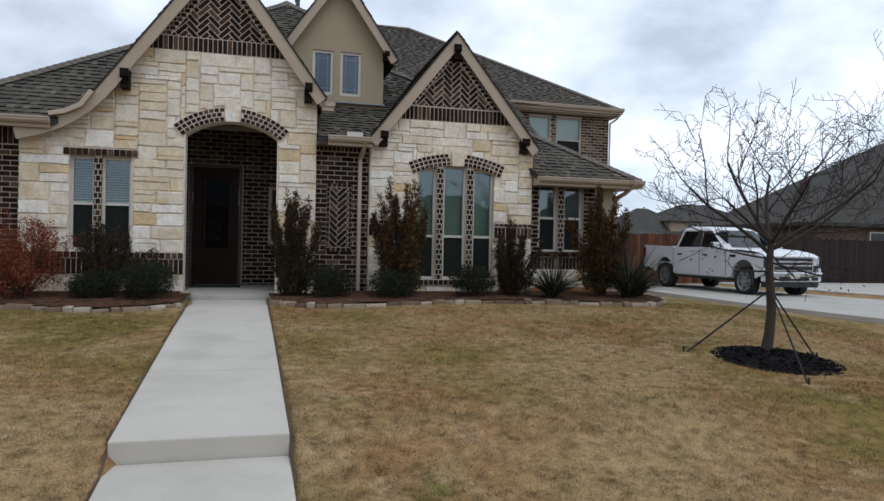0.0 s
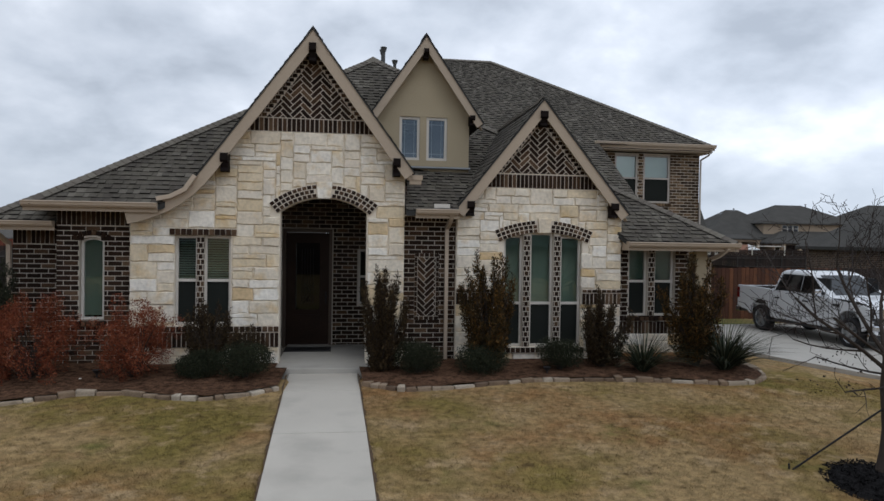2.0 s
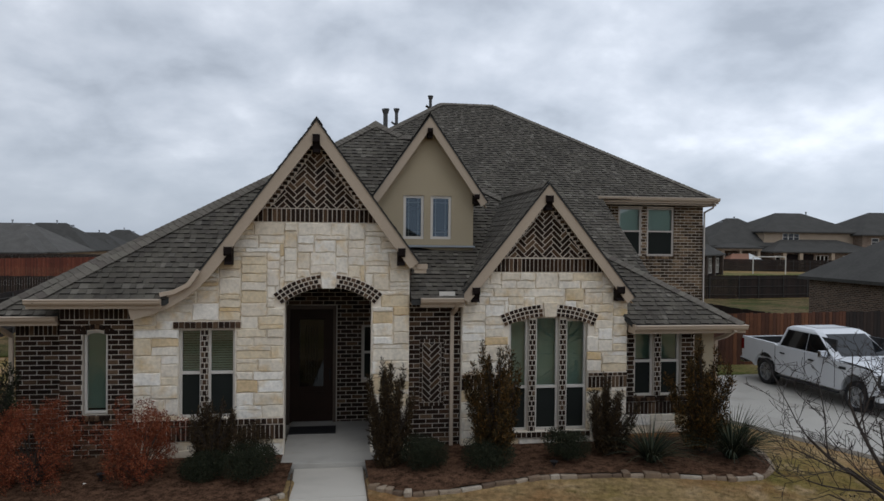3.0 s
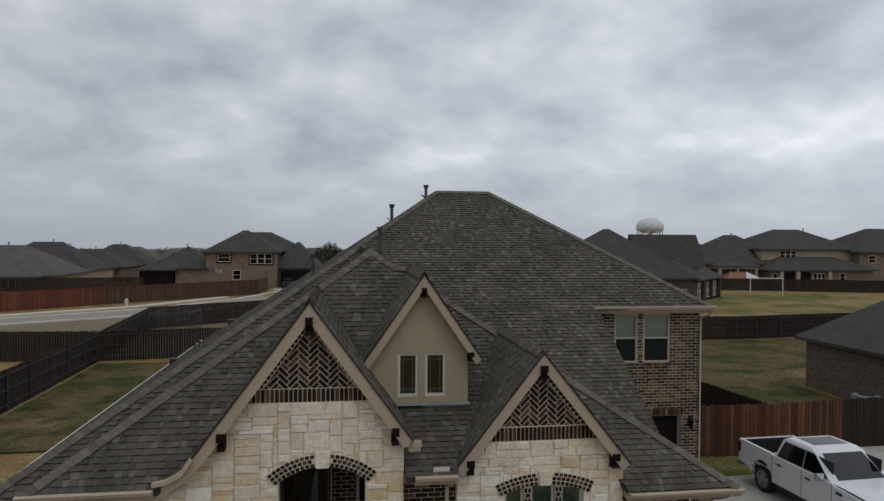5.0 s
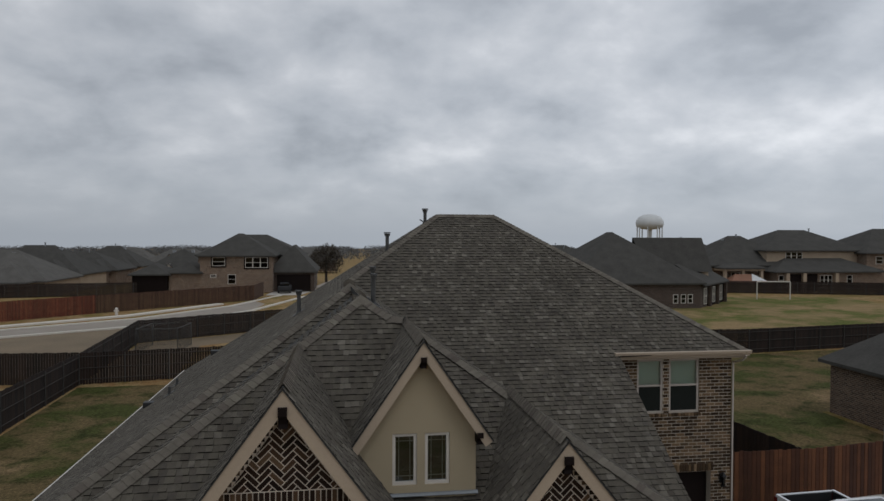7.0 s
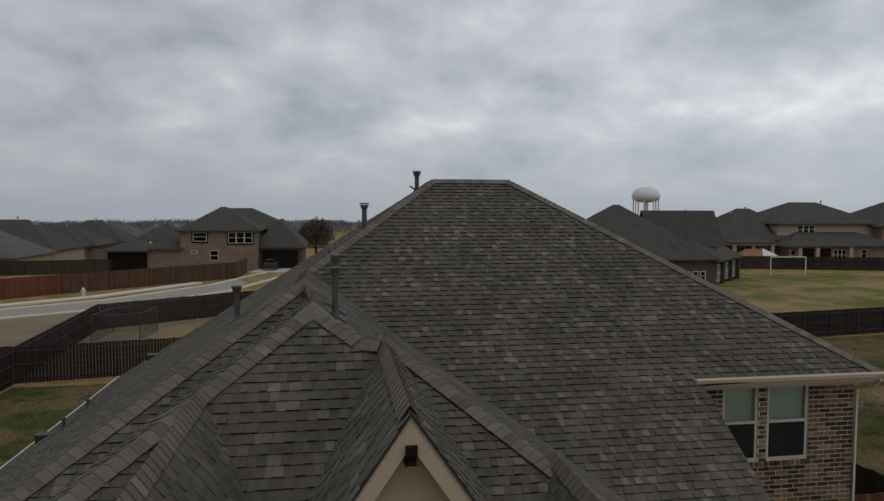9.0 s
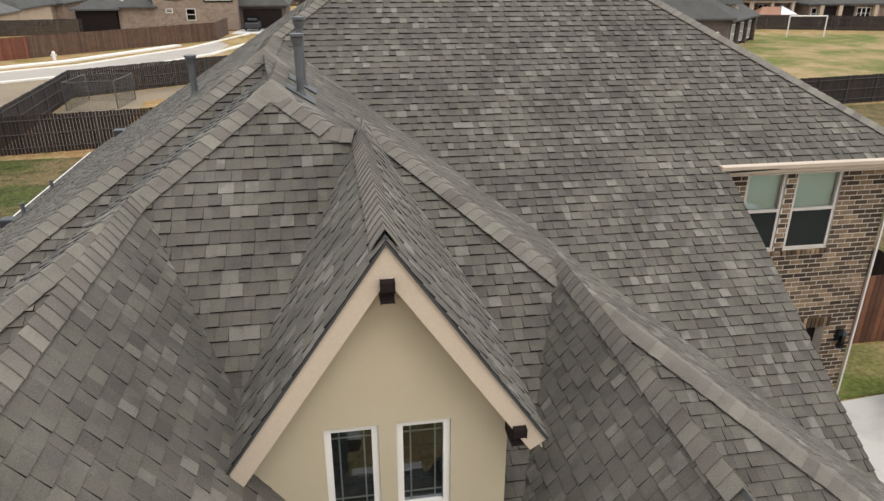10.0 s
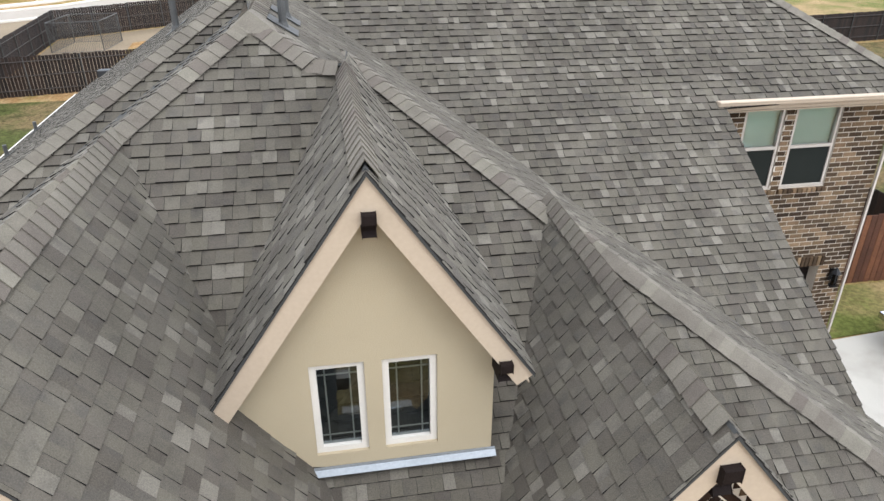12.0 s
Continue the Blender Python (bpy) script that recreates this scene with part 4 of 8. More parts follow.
def roof_plane(name, pts, down, seed, singles=0, thick=0.1, near=None, shingled=True, label="", relief=1.0):
    """A roof slope: a deck with courses of shingles on it. down: the plan direction in which the slope falls."""
    rng = random.Random(seed)
    pts = [Vector(p) for p in pts]
    d = Vector((down[0], down[1], 0)).normalized()
    u = Vector((-d.y, d.x, 0))
    far, low = max(pts, key=lambda p: p.z), min(pts, key=lambda p: p.z)
    run = (low - far).dot(d)
    fall = (far.z - low.z) / run
    up = (Vector((0, 0, 0)) - d + Vector((0, 0, fall))).normalized()
    n = u.cross(up)
    if n.z < 0:
        n = -n
        u = -u
    o = low
    bm = bmesh.new()
    top = bm.faces.new([bm.verts.new(p) for p in pts])
    ext = bmesh.ops.extrude_face_region(bm, geom=[top])
    for v in ext["geom"]:
        if isinstance(v, bmesh.types.BMVert):
            v.co.z -= thick
    deck = part("roof_slope", bm, M_UNDER, house, label or "weathered grey-brown asphalt shingle roof slope")
    if not shingled:
        deck.data.materials[0] = M_FARROOF
        return deck
    flat = [((p - o).dot(u), (p - o).dot(up)) for p in pts]
    vmin, vmax = min(p[1] for p in flat), max(p[1] for p in flat)

    def cross(v):
        xs = []
        for i in range(len(flat)):
            (ua, va), (ub, vb) = flat[i - 1], flat[i]
            if (va > v) != (vb > v):
                xs.append(ua + (ub - ua) * (v - va) / (vb - va))
        return sorted(xs)
    verts, faces = [], []
    rot = Matrix((u, up, n)).transposed().to_4x4()
    k = 0
    while vmin + k * EXPO < vmax:
        v0 = vmin + k * EXPO
        v1 = min(v0 + EXPO * 1.04, vmax - 0.001)
        a, b = cross(v0 + 0.002), cross(v1 - 0.002)
        for (a0, b0), (a1, b1) in zip(zip(a[::2], a[1::2]), zip(b[::2], b[1::2]) if len(a) == len(b) else zip(a[::2], a[1::2])):
            lo, hi = min(a0, a1), max(b0, b1)
            x = lo - rng.uniform(0, 0.3)
            proud = rng.random() < 0.5
            while x < hi:
                w = rng.choice(WIDTHS)
                p = [min(max(q, a0), b0) for q in (x, x + w - 0.002)]
                t = [min(max(q, a1), b1) for q in (x, x + w - 0.002)]
                if p[1] - p[0] > 0.01 or t[1] - t[0] > 0.01:
                    place = o + u * x + up * v0
                    proud = not proud if rng.random() < 0.85 else proud
                    high = rng.choice((1.15, 1.3, 1.45) if proud else (0.55, 0.65, 0.75)) * relief
                    if singles > 0 and p[0] == t[0] == x and p[1] == t[1] and v1 - v0 > EXPO and near(place):
                        ob = new("shingle", shingle_mesh(w, high))
                        ob.matrix_basis = Matrix.Translation(place + n * 0.001) @ rot
                        ob.parent = deck
                        singles -= 1
                    else:
                        s = len(verts)
                        for uu, vv, h in SH_V:
                            q = t[uu] if vv else p[uu]
                            verts.append(o + u * q + up * (v1 if vv else v0) + n * (h if vv else h * high))
                        faces += [tuple(s + i for i in f) for f in SH_F]
                x += w
        k += 1
    me = bpy.data.meshes.new("shingle_field")
    me.from_pydata(verts, [], faces)
    me.materials.append(M_SHINGLE); me.materials.append(M_EDGE)
    me.polygons.foreach_set("material_index", SH_M * (len(faces) // 4))
    ob = new("shingle_field", me)
    ob.parent = deck
    ob["kind"] = "stuff"
    return deck


def cap(p, q, na, nb, w=0.165):
    """Overlapping cap shingles along a hip or ridge from p down to q, between slopes that fall towards na and nb."""
    p, q = Vector(p), Vector(q)
    d = (q - p).normalized()
    sides = []
    for fx, fy, s in (na, nb):
        nrm = Vector((fx * s, fy * s, 1)).normalized()
        c = nrm.cross(d).normalized()
        if c.z > 0:
            c = -c
        if abs(c.z) < 1e-6 and c.dot(Vector((fx, fy, 0))) < 0:
            c = -c
        sides.append((c, nrm))
    m = (sides[0][1] + sides[1][1]).normalized()
    ln = (q - p).length
    bm = bmesh.new()
    beam(bm, p + m * 0.005, q + m * 0.005, 0.02, 0.02, 4)
    ridge = part("ridge", bm, M_UNDER, house, "ridge with bent cap shingles")
    meshes = []
    for j in range(3):
        bm = bmesh.new()
        rows = []
        for t, h in ((0.0, 0.03), (0.19, 0.043)):
            wj = w + random.uniform(-0.008, 0.008)
            (ca, la), (cb, lb) = sides
            top = m * (h / max(0.45, m.dot(la)))
            rows.append([bm.verts.new(d * t + v) for v in (ca * wj + la * h, ca * wj * 0.25 + la * (h + 0.002), top, cb * wj * 0.25 + lb * (h + 0.002), cb * wj + lb * h)])
        low = [bm.verts.new(v.co - m * 0.012) for v in rows[1]]
        for i in range(4):
            bm.faces.new((rows[0][i], rows[0][i + 1], rows[1][i + 1], rows[1][i]))
            bm.faces.new((rows[1][i], rows[1][i + 1], low[i + 1], low[i]))
        bmesh.ops.recalc_face_normals(bm, faces=bm.faces[:])
        me = bpy.data.meshes.new("cap_shingle")
        bm.to_mesh(me); bm.free()
        me.materials.append(M_CAP)
        meshes.append(me)
    k = 0.0
    while k < ln - 0.15:
        place_piece("cap_shingle", random.choice(meshes), *(p + d * k), ridge)
        k += 0.14


def zL(x): return 2.6 + 0.663 * (x + 5.1)
def zM(y): return 2.7 + 0.64 * (y - 15.56)
def zE(y): return 2.63 + 0.663 * (y - 13.35)
def zR(x): return 2.42 + 0.6418 * (9.15 - x)
def zA(y): return 2.94 + 0.7835 * (y - 12.9)
def zAL(x): return 2.94 + 0.676 * (x + 4.1)
def zMid(y): return 2.93 + 0.548 * (y - 13.0)
def zB(y): return 2.42 + 0.6405 * (y - 13.1)


RL, RR = (4.70, 25.575, 9.11), (6.70, 25.575, 9.11)
EAP = (1.764, 20.169, 7.151)
AAP = (1.98, 18.1, 7.03)
WEST, EAST, SOUTH, NORTH = (-1, 0), (1, 0), (0, -1), (0, 1)
roof_plane("west", [(-5.1, 13.35, zL(-5.1)), EAP, (1.764, 22.515, zL(1.764)), RL, (-5.1, 33.3, zL(-5.1))], WEST, 1, relief=0.35)
roof_plane("main", [RL, (1.764, 22.515, zM(22.515)), (1.764, 22.2, zM(22.2)), (8.72, 15.2, zM(15.2)), (8.72, 19.72, zM(19.72)), (12.39, 19.72, zM(19.72)), RR], SOUTH, 2)
roof_plane("east", [RR, (12.39, 19.72, zM(19.72)), (12.39, 31.43, zM(19.72))], EAST, 3, shingled=False)
roof_plane("north", [RL, RR, (12.39, 31.43, zM(19.72)), (-5.1, 33.3, zL(-5.1))], NORTH, 4, shingled=False)
roof_plane("front_left", [(-5.1, 13.35, zE(13.35)), EAP, (1.99, 19.96, zE(19.96)), (1.99, 19.3, zE(19.3)), (-3.9, 13.35, zE(13.35))], SOUTH, 5)
roof_plane("a_left", [(-4.1, 12.9, zAL(-4.1)), AAP, (1.95, 20.2, 7.03), (-4.1, 14.3, zAL(-4.1))], WEST, 6, relief=0.8)
roof_plane("a_front", [(-4.1, 12.9, 2.94), AAP, (2.62, 17.6, zA(17.6)), (2.94, 17.6, zA(17.6)), (2.94, 15.2, zA(15.2)), (1.6, 14.6, zA(14.6)), (1.6, 13.9, zA(13.9)),
                       (-0.9, 13.9, zA(13.9)), (-1.35, 13.35, zA(13.35)), (-1.9, 12.9, 2.94)], SOUTH, 7, singles=300, near=lambda p: p.x > 0.3 and p.y > 15.0)
roof_plane("middle", [(2.45, 13.0, 2.93), (2.45, 15, zMid(15)), (2.94, 15.5, zMid(15.5)), (2.94, 19.4, zMid(19.4)), (5.12, 16.8, zMid(16.8)), (5.12, 14.3, zMid(14.3)),
                      (3.5, 13.5, zMid(13.5)), (3.44, 13.0, 2.93)], SOUTH, 8)
roof_plane("right", [AAP, (2.62, 17.6, zR(2.62)), (2.94, 17.6, zR(2.94)), (2.94, 19.4, zR(2.94)), (5.12, 16.8, zR(5.12)), (5.14, 17.1, zR(5.14)), (9.15, 13.1, 2.42), (9.15, 15.4, 2.42), (1.764, 22.9, zR(1.764)), (1.764, 20.17, zR(1.764))], EAST, 9, relief=0.25)
roof_plane("lower_right", [(9.15, 13.1, 2.42), (5.12, 17.14, zB(17.14)), (5.12, 14.5, zB(14.5)), (6.7, 13.45, zB(13.45)), (6.86, 13.1, 2.42)], SOUTH, 10)


def gable_roof(x, z, y0, y1, left, right, sl, sr, seed):
    """Two steep slopes from a ridge. left/right: (foot x, depths of the slope at the foot and half way)."""
    for sgn, foot, s, mids in ((-1, left[0], sl, left[1:]), (1, right[0], sr, right[1:])):
        zf = z - s * abs(foot - x)
        pts = [(x, y0, z), (x, y1, z)] + [(px, py, z - s * abs(px - x)) for px, py in mids] + [(foot, y0, zf)]
        roof_plane("gable", pts, (sgn, 0), seed + sgn, thick=0.035, relief=0.6)
    cap((x, y1, z - 0.012), (x, y0 + 0.03, z - 0.012), (-1, 0, sl), (1, 0, sr), 0.125)


gable_roof(0.69, 6.205, 12.93, 17.0, (-1.35, (-0.9, 14.1), (-1.35, 13.5)), (2.58, (1.7, 15.4), (2.58, 15.0)), 1.36, 1.358, 20)
gable_roof(5.12, 5.175, 13.17, 17.12, (3.4, (3.4, 13.7)), (6.9, (6.9, 13.9)), 1.275, 1.24, 24)
gable_roof(2.94, 6.63, 14.38, 17.58, (1.6, (1.6, 15.3)), (4.17, (3.0, 18.7), (4.17, 16.5)), 1.45, 1.44, 28)
cap(RL, (1.764, 22.515, 7.151), (-1, 0, 0.663), (0, -1, 0.64))
cap(EAP, (-5.1, 13.35, 2.63), (-1, 0, 0.663), (0, -1, 0.663))
cap(RL, RR, (0, -1, 0.64), (0, 1, 0.8))
cap(RR, (12.39, 19.72, 5.36), (1, 0, 0.66), (0, -1, 0.64))
cap((1.764, 22.5, 7.151), EAP, (-1, 0, 0.663), (1, 0, 0.648))
cap(AAP, (-4.1, 12.9, 2.94), (-1, 0, 0.67), (0, -1, 0.773))
cap(AAP, (2.66, 17.58, 6.62), (1, 0, 0.648), (0, -1, 0.773))
cap((2.56, 17.63, 6.64), (2.93, 17.52, 6.61), (0.3, 0.95, 0.5), (0, -1, 0.773))
cap((1.96, 20.1, 7.04), AAP, (-1, 0, 0.67), (1, 0, 0.648))
cap((2.98, 19.29, zR(2.98) + 0.012), (5.12, 16.785, zR(5.12) + 0.012), (1, 0, 0.642), (0, -1, 0.55))
cap((4.98, 17.27, zR(4.98)), (9.15, 13.1, 2.42), (1, 0, 0.642), (0, -1, 0.64))



def peak(p, feet):
    """A folded cap shingle over the point where hips meet a ridge; feet: plan offsets and drops round it."""
    bm = bmesh.new()
    p = Vector(p)
    tip = bm.verts.new(p + Vector((0, 0, 0.075)))
    ring = [bm.verts.new(p + Vector(f) + Vector((0, 0, 0.05))) for f in feet]
    low = [bm.verts.new(v.co - Vector((0, 0, 0.06))) for v in ring]
    n = len(ring)
    for i in range(n):
        k = (i + 1) % n
        bm.faces.new((tip, ring[i], ring[k]))
        bm.faces.new((ring[i], low[i], low[k], ring[k]))
    part("peak_cap", bm, M_CAP, house, "folded cap shingles over a roof peak")


peak(AAP, ((-0.3, -0.25, -0.21), (0.0, -0.22, -0.17), (0.3, -0.22, -0.18), (0.22, 0.2, -0.14), (0.0, 0.34, 0.0), (-0.22, 0.2, -0.15)))
peak(EAP, ((-0.28, -0.28, -0.19), (0.0, -0.2, -0.13), (0.28, -0.28, -0.18), (0.2, 0.2, -0.13), (0.0, 0.34, 0.0), (-0.2, 0.2, -0.13)))


# ---- rake boards, brackets, fascia and gutters ----
def rake(pts, y, w=0.2, t=0.045):
    bm = bmesh.new()
    board(bm, pts, w, t)
    return part("rake_board", bm, M_TRIM, house, "tan painted rake board")


def soffit(pts, parent=house):
    bm = bmesh.new()
    bm.faces.new([bm.verts.new(p) for p in pts])
    ext = bmesh.ops.extrude_face_region(bm, geom=bm.faces[:])
    for v in ext["geom"]:
        if isinstance(v, bmesh.types.BMVert):
            v.co.z += 0.02
    return part("soffit", bm, M_TRIM, parent)


Y = 12.95
rake([(x, Y, z) for x, z in swept()[::-1]] + [(0.69, Y, 6.175), (2.57, Y, 3.62)], Y)
bm = bmesh.new()
for (xa, za), (xb, zb) in zip(swept(), swept()[1:]):
    v = [bm.verts.new(p) for p in ((xa, 13.0, za - 0.02), (xb, 13.0, zb - 0.02), (xb, 13.5, zb - 0.02), (xa, 13.5, za - 0.02))]
    bm.faces.new(v)
bmesh.ops.remove_doubles(bm, verts=bm.verts[:], dist=1e-4)
ext = bmesh.ops.extrude_face_region(bm, geom=bm.faces[:])
for v in ext["geom"]:
    if isinstance(v, bmesh.types.BMVert):
        v.co.z -= 0.08
part("flare_roof", bm, M_SHINGLE, house)
bm = bmesh.new()
board(bm, [(-1.98, 12.86, 3.07), (-1.75, 12.86, 3.12), (-1.52, 12.86, 3.24), (-1.36, 12.86, 3.48)], 0.075, 0.1)
part("gutter_return", bm, M_GUTTER, house, "tan curved gutter end that climbs the gable")
Y = 13.19
rake([(3.41, Y, 2.96), (5.12, Y, 5.145), (6.89, Y, 2.95)], Y, 0.19)
Y = 14.40
rake([(1.61, Y, 4.67), (2.94, Y, 6.6), (4.16, Y, 4.84)], Y, 0.155)


def rake_soffit(x, z, y0, y1, foot, s):
    """The boarded underside of a gable's overhang along one slope."""
    zf = z - s * abs(foot - x)
    soffit([(x, y0, z - 0.15), (foot, y0, zf - 0.15), (foot, y1, zf - 0.15), (x, y1, z - 0.15)])


for gx, gz, y0, y1, fl, fr_, sl, sr in ((0.69, 6.175, 13.0, 13.2, -0.85, 2.56, 1.36, 1.358), (5.12, 5.15, 13.24, 13.37, 3.42, 6.88, 1.275, 1.24), (2.94, 6.61, 14.45, 14.615, 1.66, 4.15, 1.45, 1.44)):
    rake_soffit(gx, gz, y0, y1, fl, sl)
    rake_soffit(gx, gz, y0, y1, fr_, sr)


def bracket(x, z, y0, y1, w=0.13, h=0.3):
    """A corbelled block: a square head that juts out under the rake, cut back below."""
    side = [(y1, z), (y0 - 0.03, z), (y0 - 0.03, z - h * 0.42), (y0 + 0.03, z - h * 0.5), (y0 + 0.06, z - h * 0.8), (y0 + 0.02, z - h), (y1, z - h)]
    bm = bmesh.new()
    rows = [[bm.verts.new((x + s * w / 2, y, zz)) for y, zz in side] for s in (-1, 1)]
    n = len(side)
    for i in range(n):
        k = (i + 1) % n
        bm.faces.new((rows[0][i], rows[0][k], rows[1][k], rows[1][i]))
    bm.faces.new(rows[0]); bm.faces.new(rows[1][::-1])
    bevelled(bm, 0.007)
    part("bracket", bm, M_BRACKET, house, "dark stained wooden bracket")


for x, z in ((0.69, 5.92), (-0.84, 3.88), (2.25, 3.88)):
    bracket(x, z, 12.92, 13.2, 0.13, 0.32)
for x, z in ((5.12, 4.92), (3.70, 3.14), (6.59, 3.16)):
    bracket(x, z, 13.16, 13.37, 0.14, 0.28)
for x, z in ((2.94, 6.34), (3.93, 5.0)):
    bracket(x, z, 14.37, 14.62, 0.1, 0.19)


def gutter(x0, x1, y, z, along="x"):
    """An ogee gutter with its fascia, below a level eave."""
    prof = ((0.0, 0.0), (-0.115, 0.0), (-0.12, -0.015), (-0.105, -0.035), (-0.1, -0.065), (-0.07, -0.10), (0.0, -0.11))
    bm = bmesh.new()
    rows = []
    for s in (x0, x1):
        rows.append([bm.verts.new((s, y + a, z + b) if along == "x" else (y - a, s, z + b)) for a, b in prof])
    n = len(prof)
    for i in range(n):
        j = (i + 1) % n
        bm.faces.new((rows[0][i], rows[0][j], rows[1][j], rows[1][i]))
    bm.faces.new(rows[0]); bm.faces.new(rows[1][::-1])
    part("gutter", bm, M_GUTTER, house, "tan aluminium gutter")
    bm = bmesh.new()
    if along == "x":
        box(bm, x0, x1, y, y + 0.03, z - 0.17, z - 0.01)
    else:
        box(bm, y - 0.03, y, x0, x1, z - 0.17, z - 0.01)
    part("fascia", bm, M_TRIM, house)


gutter(-4.15, -1.95, 12.89, 2.96)
gutter(-5.15, -3.82, 13.34, 2.62)
gutter(2.62, 3.42, 12.99, 2.96)
gutter(6.84, 9.2, 13.09, 2.41)
gutter(8.6, 12.44, 19.71, 5.39)
soffit([(-4.1, 12.92, 2.84), (-2.5, 12.92, 2.84), (-2.5, 13.4, 2.84), (-4.1, 13.4, 2.84)])
soffit([(-4.1, 13.4, 2.84), (-3.8, 13.4, 2.84), (-3.8, 15, 2.84), (-4.1, 15, 2.84)])
soffit([(-5.1, 13.37, 2.46), (-3.82, 13.37, 2.46), (-3.82, 13.9, 2.46), (-5.1, 13.9, 2.46)])
soffit([(-5.1, 13.9, 2.46), (-4.75, 13.9, 2.46), (-4.75, 33, 2.46), (-5.1, 33, 2.46)])
soffit([(2.44, 13.02, 2.83), (3.45, 13.02, 2.83), (3.45, 13.5, 2.83), (2.44, 13.5, 2.83)])
soffit([(6.86, 13.12, 2.25), (9.15, 13.12, 2.25), (9.15, 13.6, 2.25), (6.86, 13.6, 2.25)])
soffit([(8.36, 13.6, 2.25), (9.15, 13.6, 2.25), (9.15, 15.4, 2.25), (8.36, 15.4, 2.25)])
soffit([(8.72, 19.74, 5.18), (12.36, 19.74, 5.18), (12.36, 20.18, 5.18), (8.72, 20.18, 5.18)])
soffit([(12.2, 20.18, 5.18), (12.36, 20.18, 5.18), (12.36, 31, 5.18), (12.2, 31, 5.18)])
for b in ((12.36, 12.39, 19.75, 31.4, 5.16, 5.34), (6.835, 6.865, 13.06, 13.37, 2.24, 2.42), (3.41, 3.44, 13.0, 13.37, 2.8, 2.95)):
    bm = bmesh.new()
    box(bm, *b)
    part("fascia", bm, M_TRIM, house)
bm = bmesh.new()
box(bm, -5.13, -5.1, 13.3, 33.3, 2.46, 2.62)
part("fascia", bm, M_WHITE, house)
bm = bmesh.new()
box(bm, 9.12, 9.15, 13.1, 15.4, 2.25, 2.41); box(bm, 8.70, 8.73, 15.3, 19.7, 2.3, 2.35)
part("fascia", bm, M_TRIM, house)
bm = bmesh.new()
v = [bm.verts.new(p) for p in ((8.69, 15.2, zM(15.2) - 0.04), (8.69, 19.72, zM(19.72) - 0.04), (8.69, 19.72, zM(19.72) - 0.16), (8.69, 15.2, zM(15.2) - 0.16))]
bm.faces.new(v)
ext = bmesh.ops.extrude_face_region(bm, geom=bm.faces[:])
for w in ext["geom"]:
    if isinstance(w, bmesh.types.BMVert):
        w.co.x += 0.03
part("rake_board", bm, M_TRIM, house)
bm = bmesh.new()
v = [bm.verts.new(p) for p in ((8.6, 15.2, 2.3), (8.6, 20.18, 2.3), (8.6, 20.18, 5.4), (8.6, 15.2, 2.35))]
bm.faces.new(v)
ext = bmesh.ops.extrude_face_region(bm, geom=bm.faces[:])
for w in ext["geom"]:
    if isinstance(w, bmesh.types.BMVert):
        w.co.x -= 0.1
part("side_gable", bm, M_FARDARK, house)


def downspout(pts, material=M_GUTTER, r=0.035):
    bm = bmesh.new()
    for a, b in zip(pts, pts[1:]):
        a, b = Vector(a), Vector(b)
        q = (b - a).to_track_quat("Z", "Y").to_matrix().to_4x4()
        box(bm, -r, r, -r, r, -0.01, (b - a).length + 0.01, Matrix.Translation(a) @ q)
    part("downspout", bm, material, house, "tan aluminium downspout")


downspout([(3.3, 12.93, 2.9), (3.3, 13.1, 2.75), (3.28, 13.43, 2.62), (3.28, 13.43, 0.02)])
downspout([(12.3, 19.65, 5.24), (12.3, 19.8, 5.1), (12.22, 20.13, 4.98), (12.22, 20.13, -0.2)], M_TAUPE, 0.02)
downspout([(8.95, 13.05, 2.3), (8.9, 13.3, 2.15), (8.82, 13.55, 2.05), (8.82, 13.55, -0.1)])
downspout([(-4.95, 13.3, 2.5), (-4.85, 13.6, 2.35), (-4.8, 13.86, 2.2), (-4.8, 13.86, -0.1)])

bm = bmesh.new()
box(bm, 2.98, 3.28, 13.1, 13.13, 2.98, 3.07)
part("rain_diverter", bm, M_WHITE, house, "pale metal rain diverter on the roof")
bm = bmesh.new()
box(bm, 2.46, 2.74, 13.0, 13.16, 3.5, 3.59); box(bm, 2.5, 2.72, 13.02, 13.14, 3.42, 3.5)
part("rake_return", bm, M_TRIM, house)

# ---- dormer ----
bm = bmesh.new()
DW = [rect(2.42, 2.85, 4.06, 4.97), rect(2.99, 3.43, 4.06, 4.97)]
filled(bm, [[(1.62, 4.6), (2.0, 4.0), (3.9, 3.7), (3.9, 5.1), (2.94, 6.4), (1.72, 4.72)]] + DW, 14.62, 0.12)
part("dormer_wall", bm, M_STUCCO, house, "smooth tan stucco dormer wall")
bm = bmesh.new()
box(bm, 3.78, 3.9, 14.74, 16.6, 3.7, 5.1)
part("dormer_side", bm, M_STUCCO, house)
bm = bmesh.new()
box(bm, 2.3, 3.93, 14.59, 14.615, 3.88, 3.93)
box(bm, 2.3, 3.93, 14.54, 14.6, -0.004, 0.008, Matrix.Translation((0, 14.535, 3.885)) @ Matrix.Rotation(radians(31), 4, 'X') @ Matrix.Translation((0, -14.535, 0)))
part("flashing", bm, M_FLASH, house, "bright metal flashing strip")


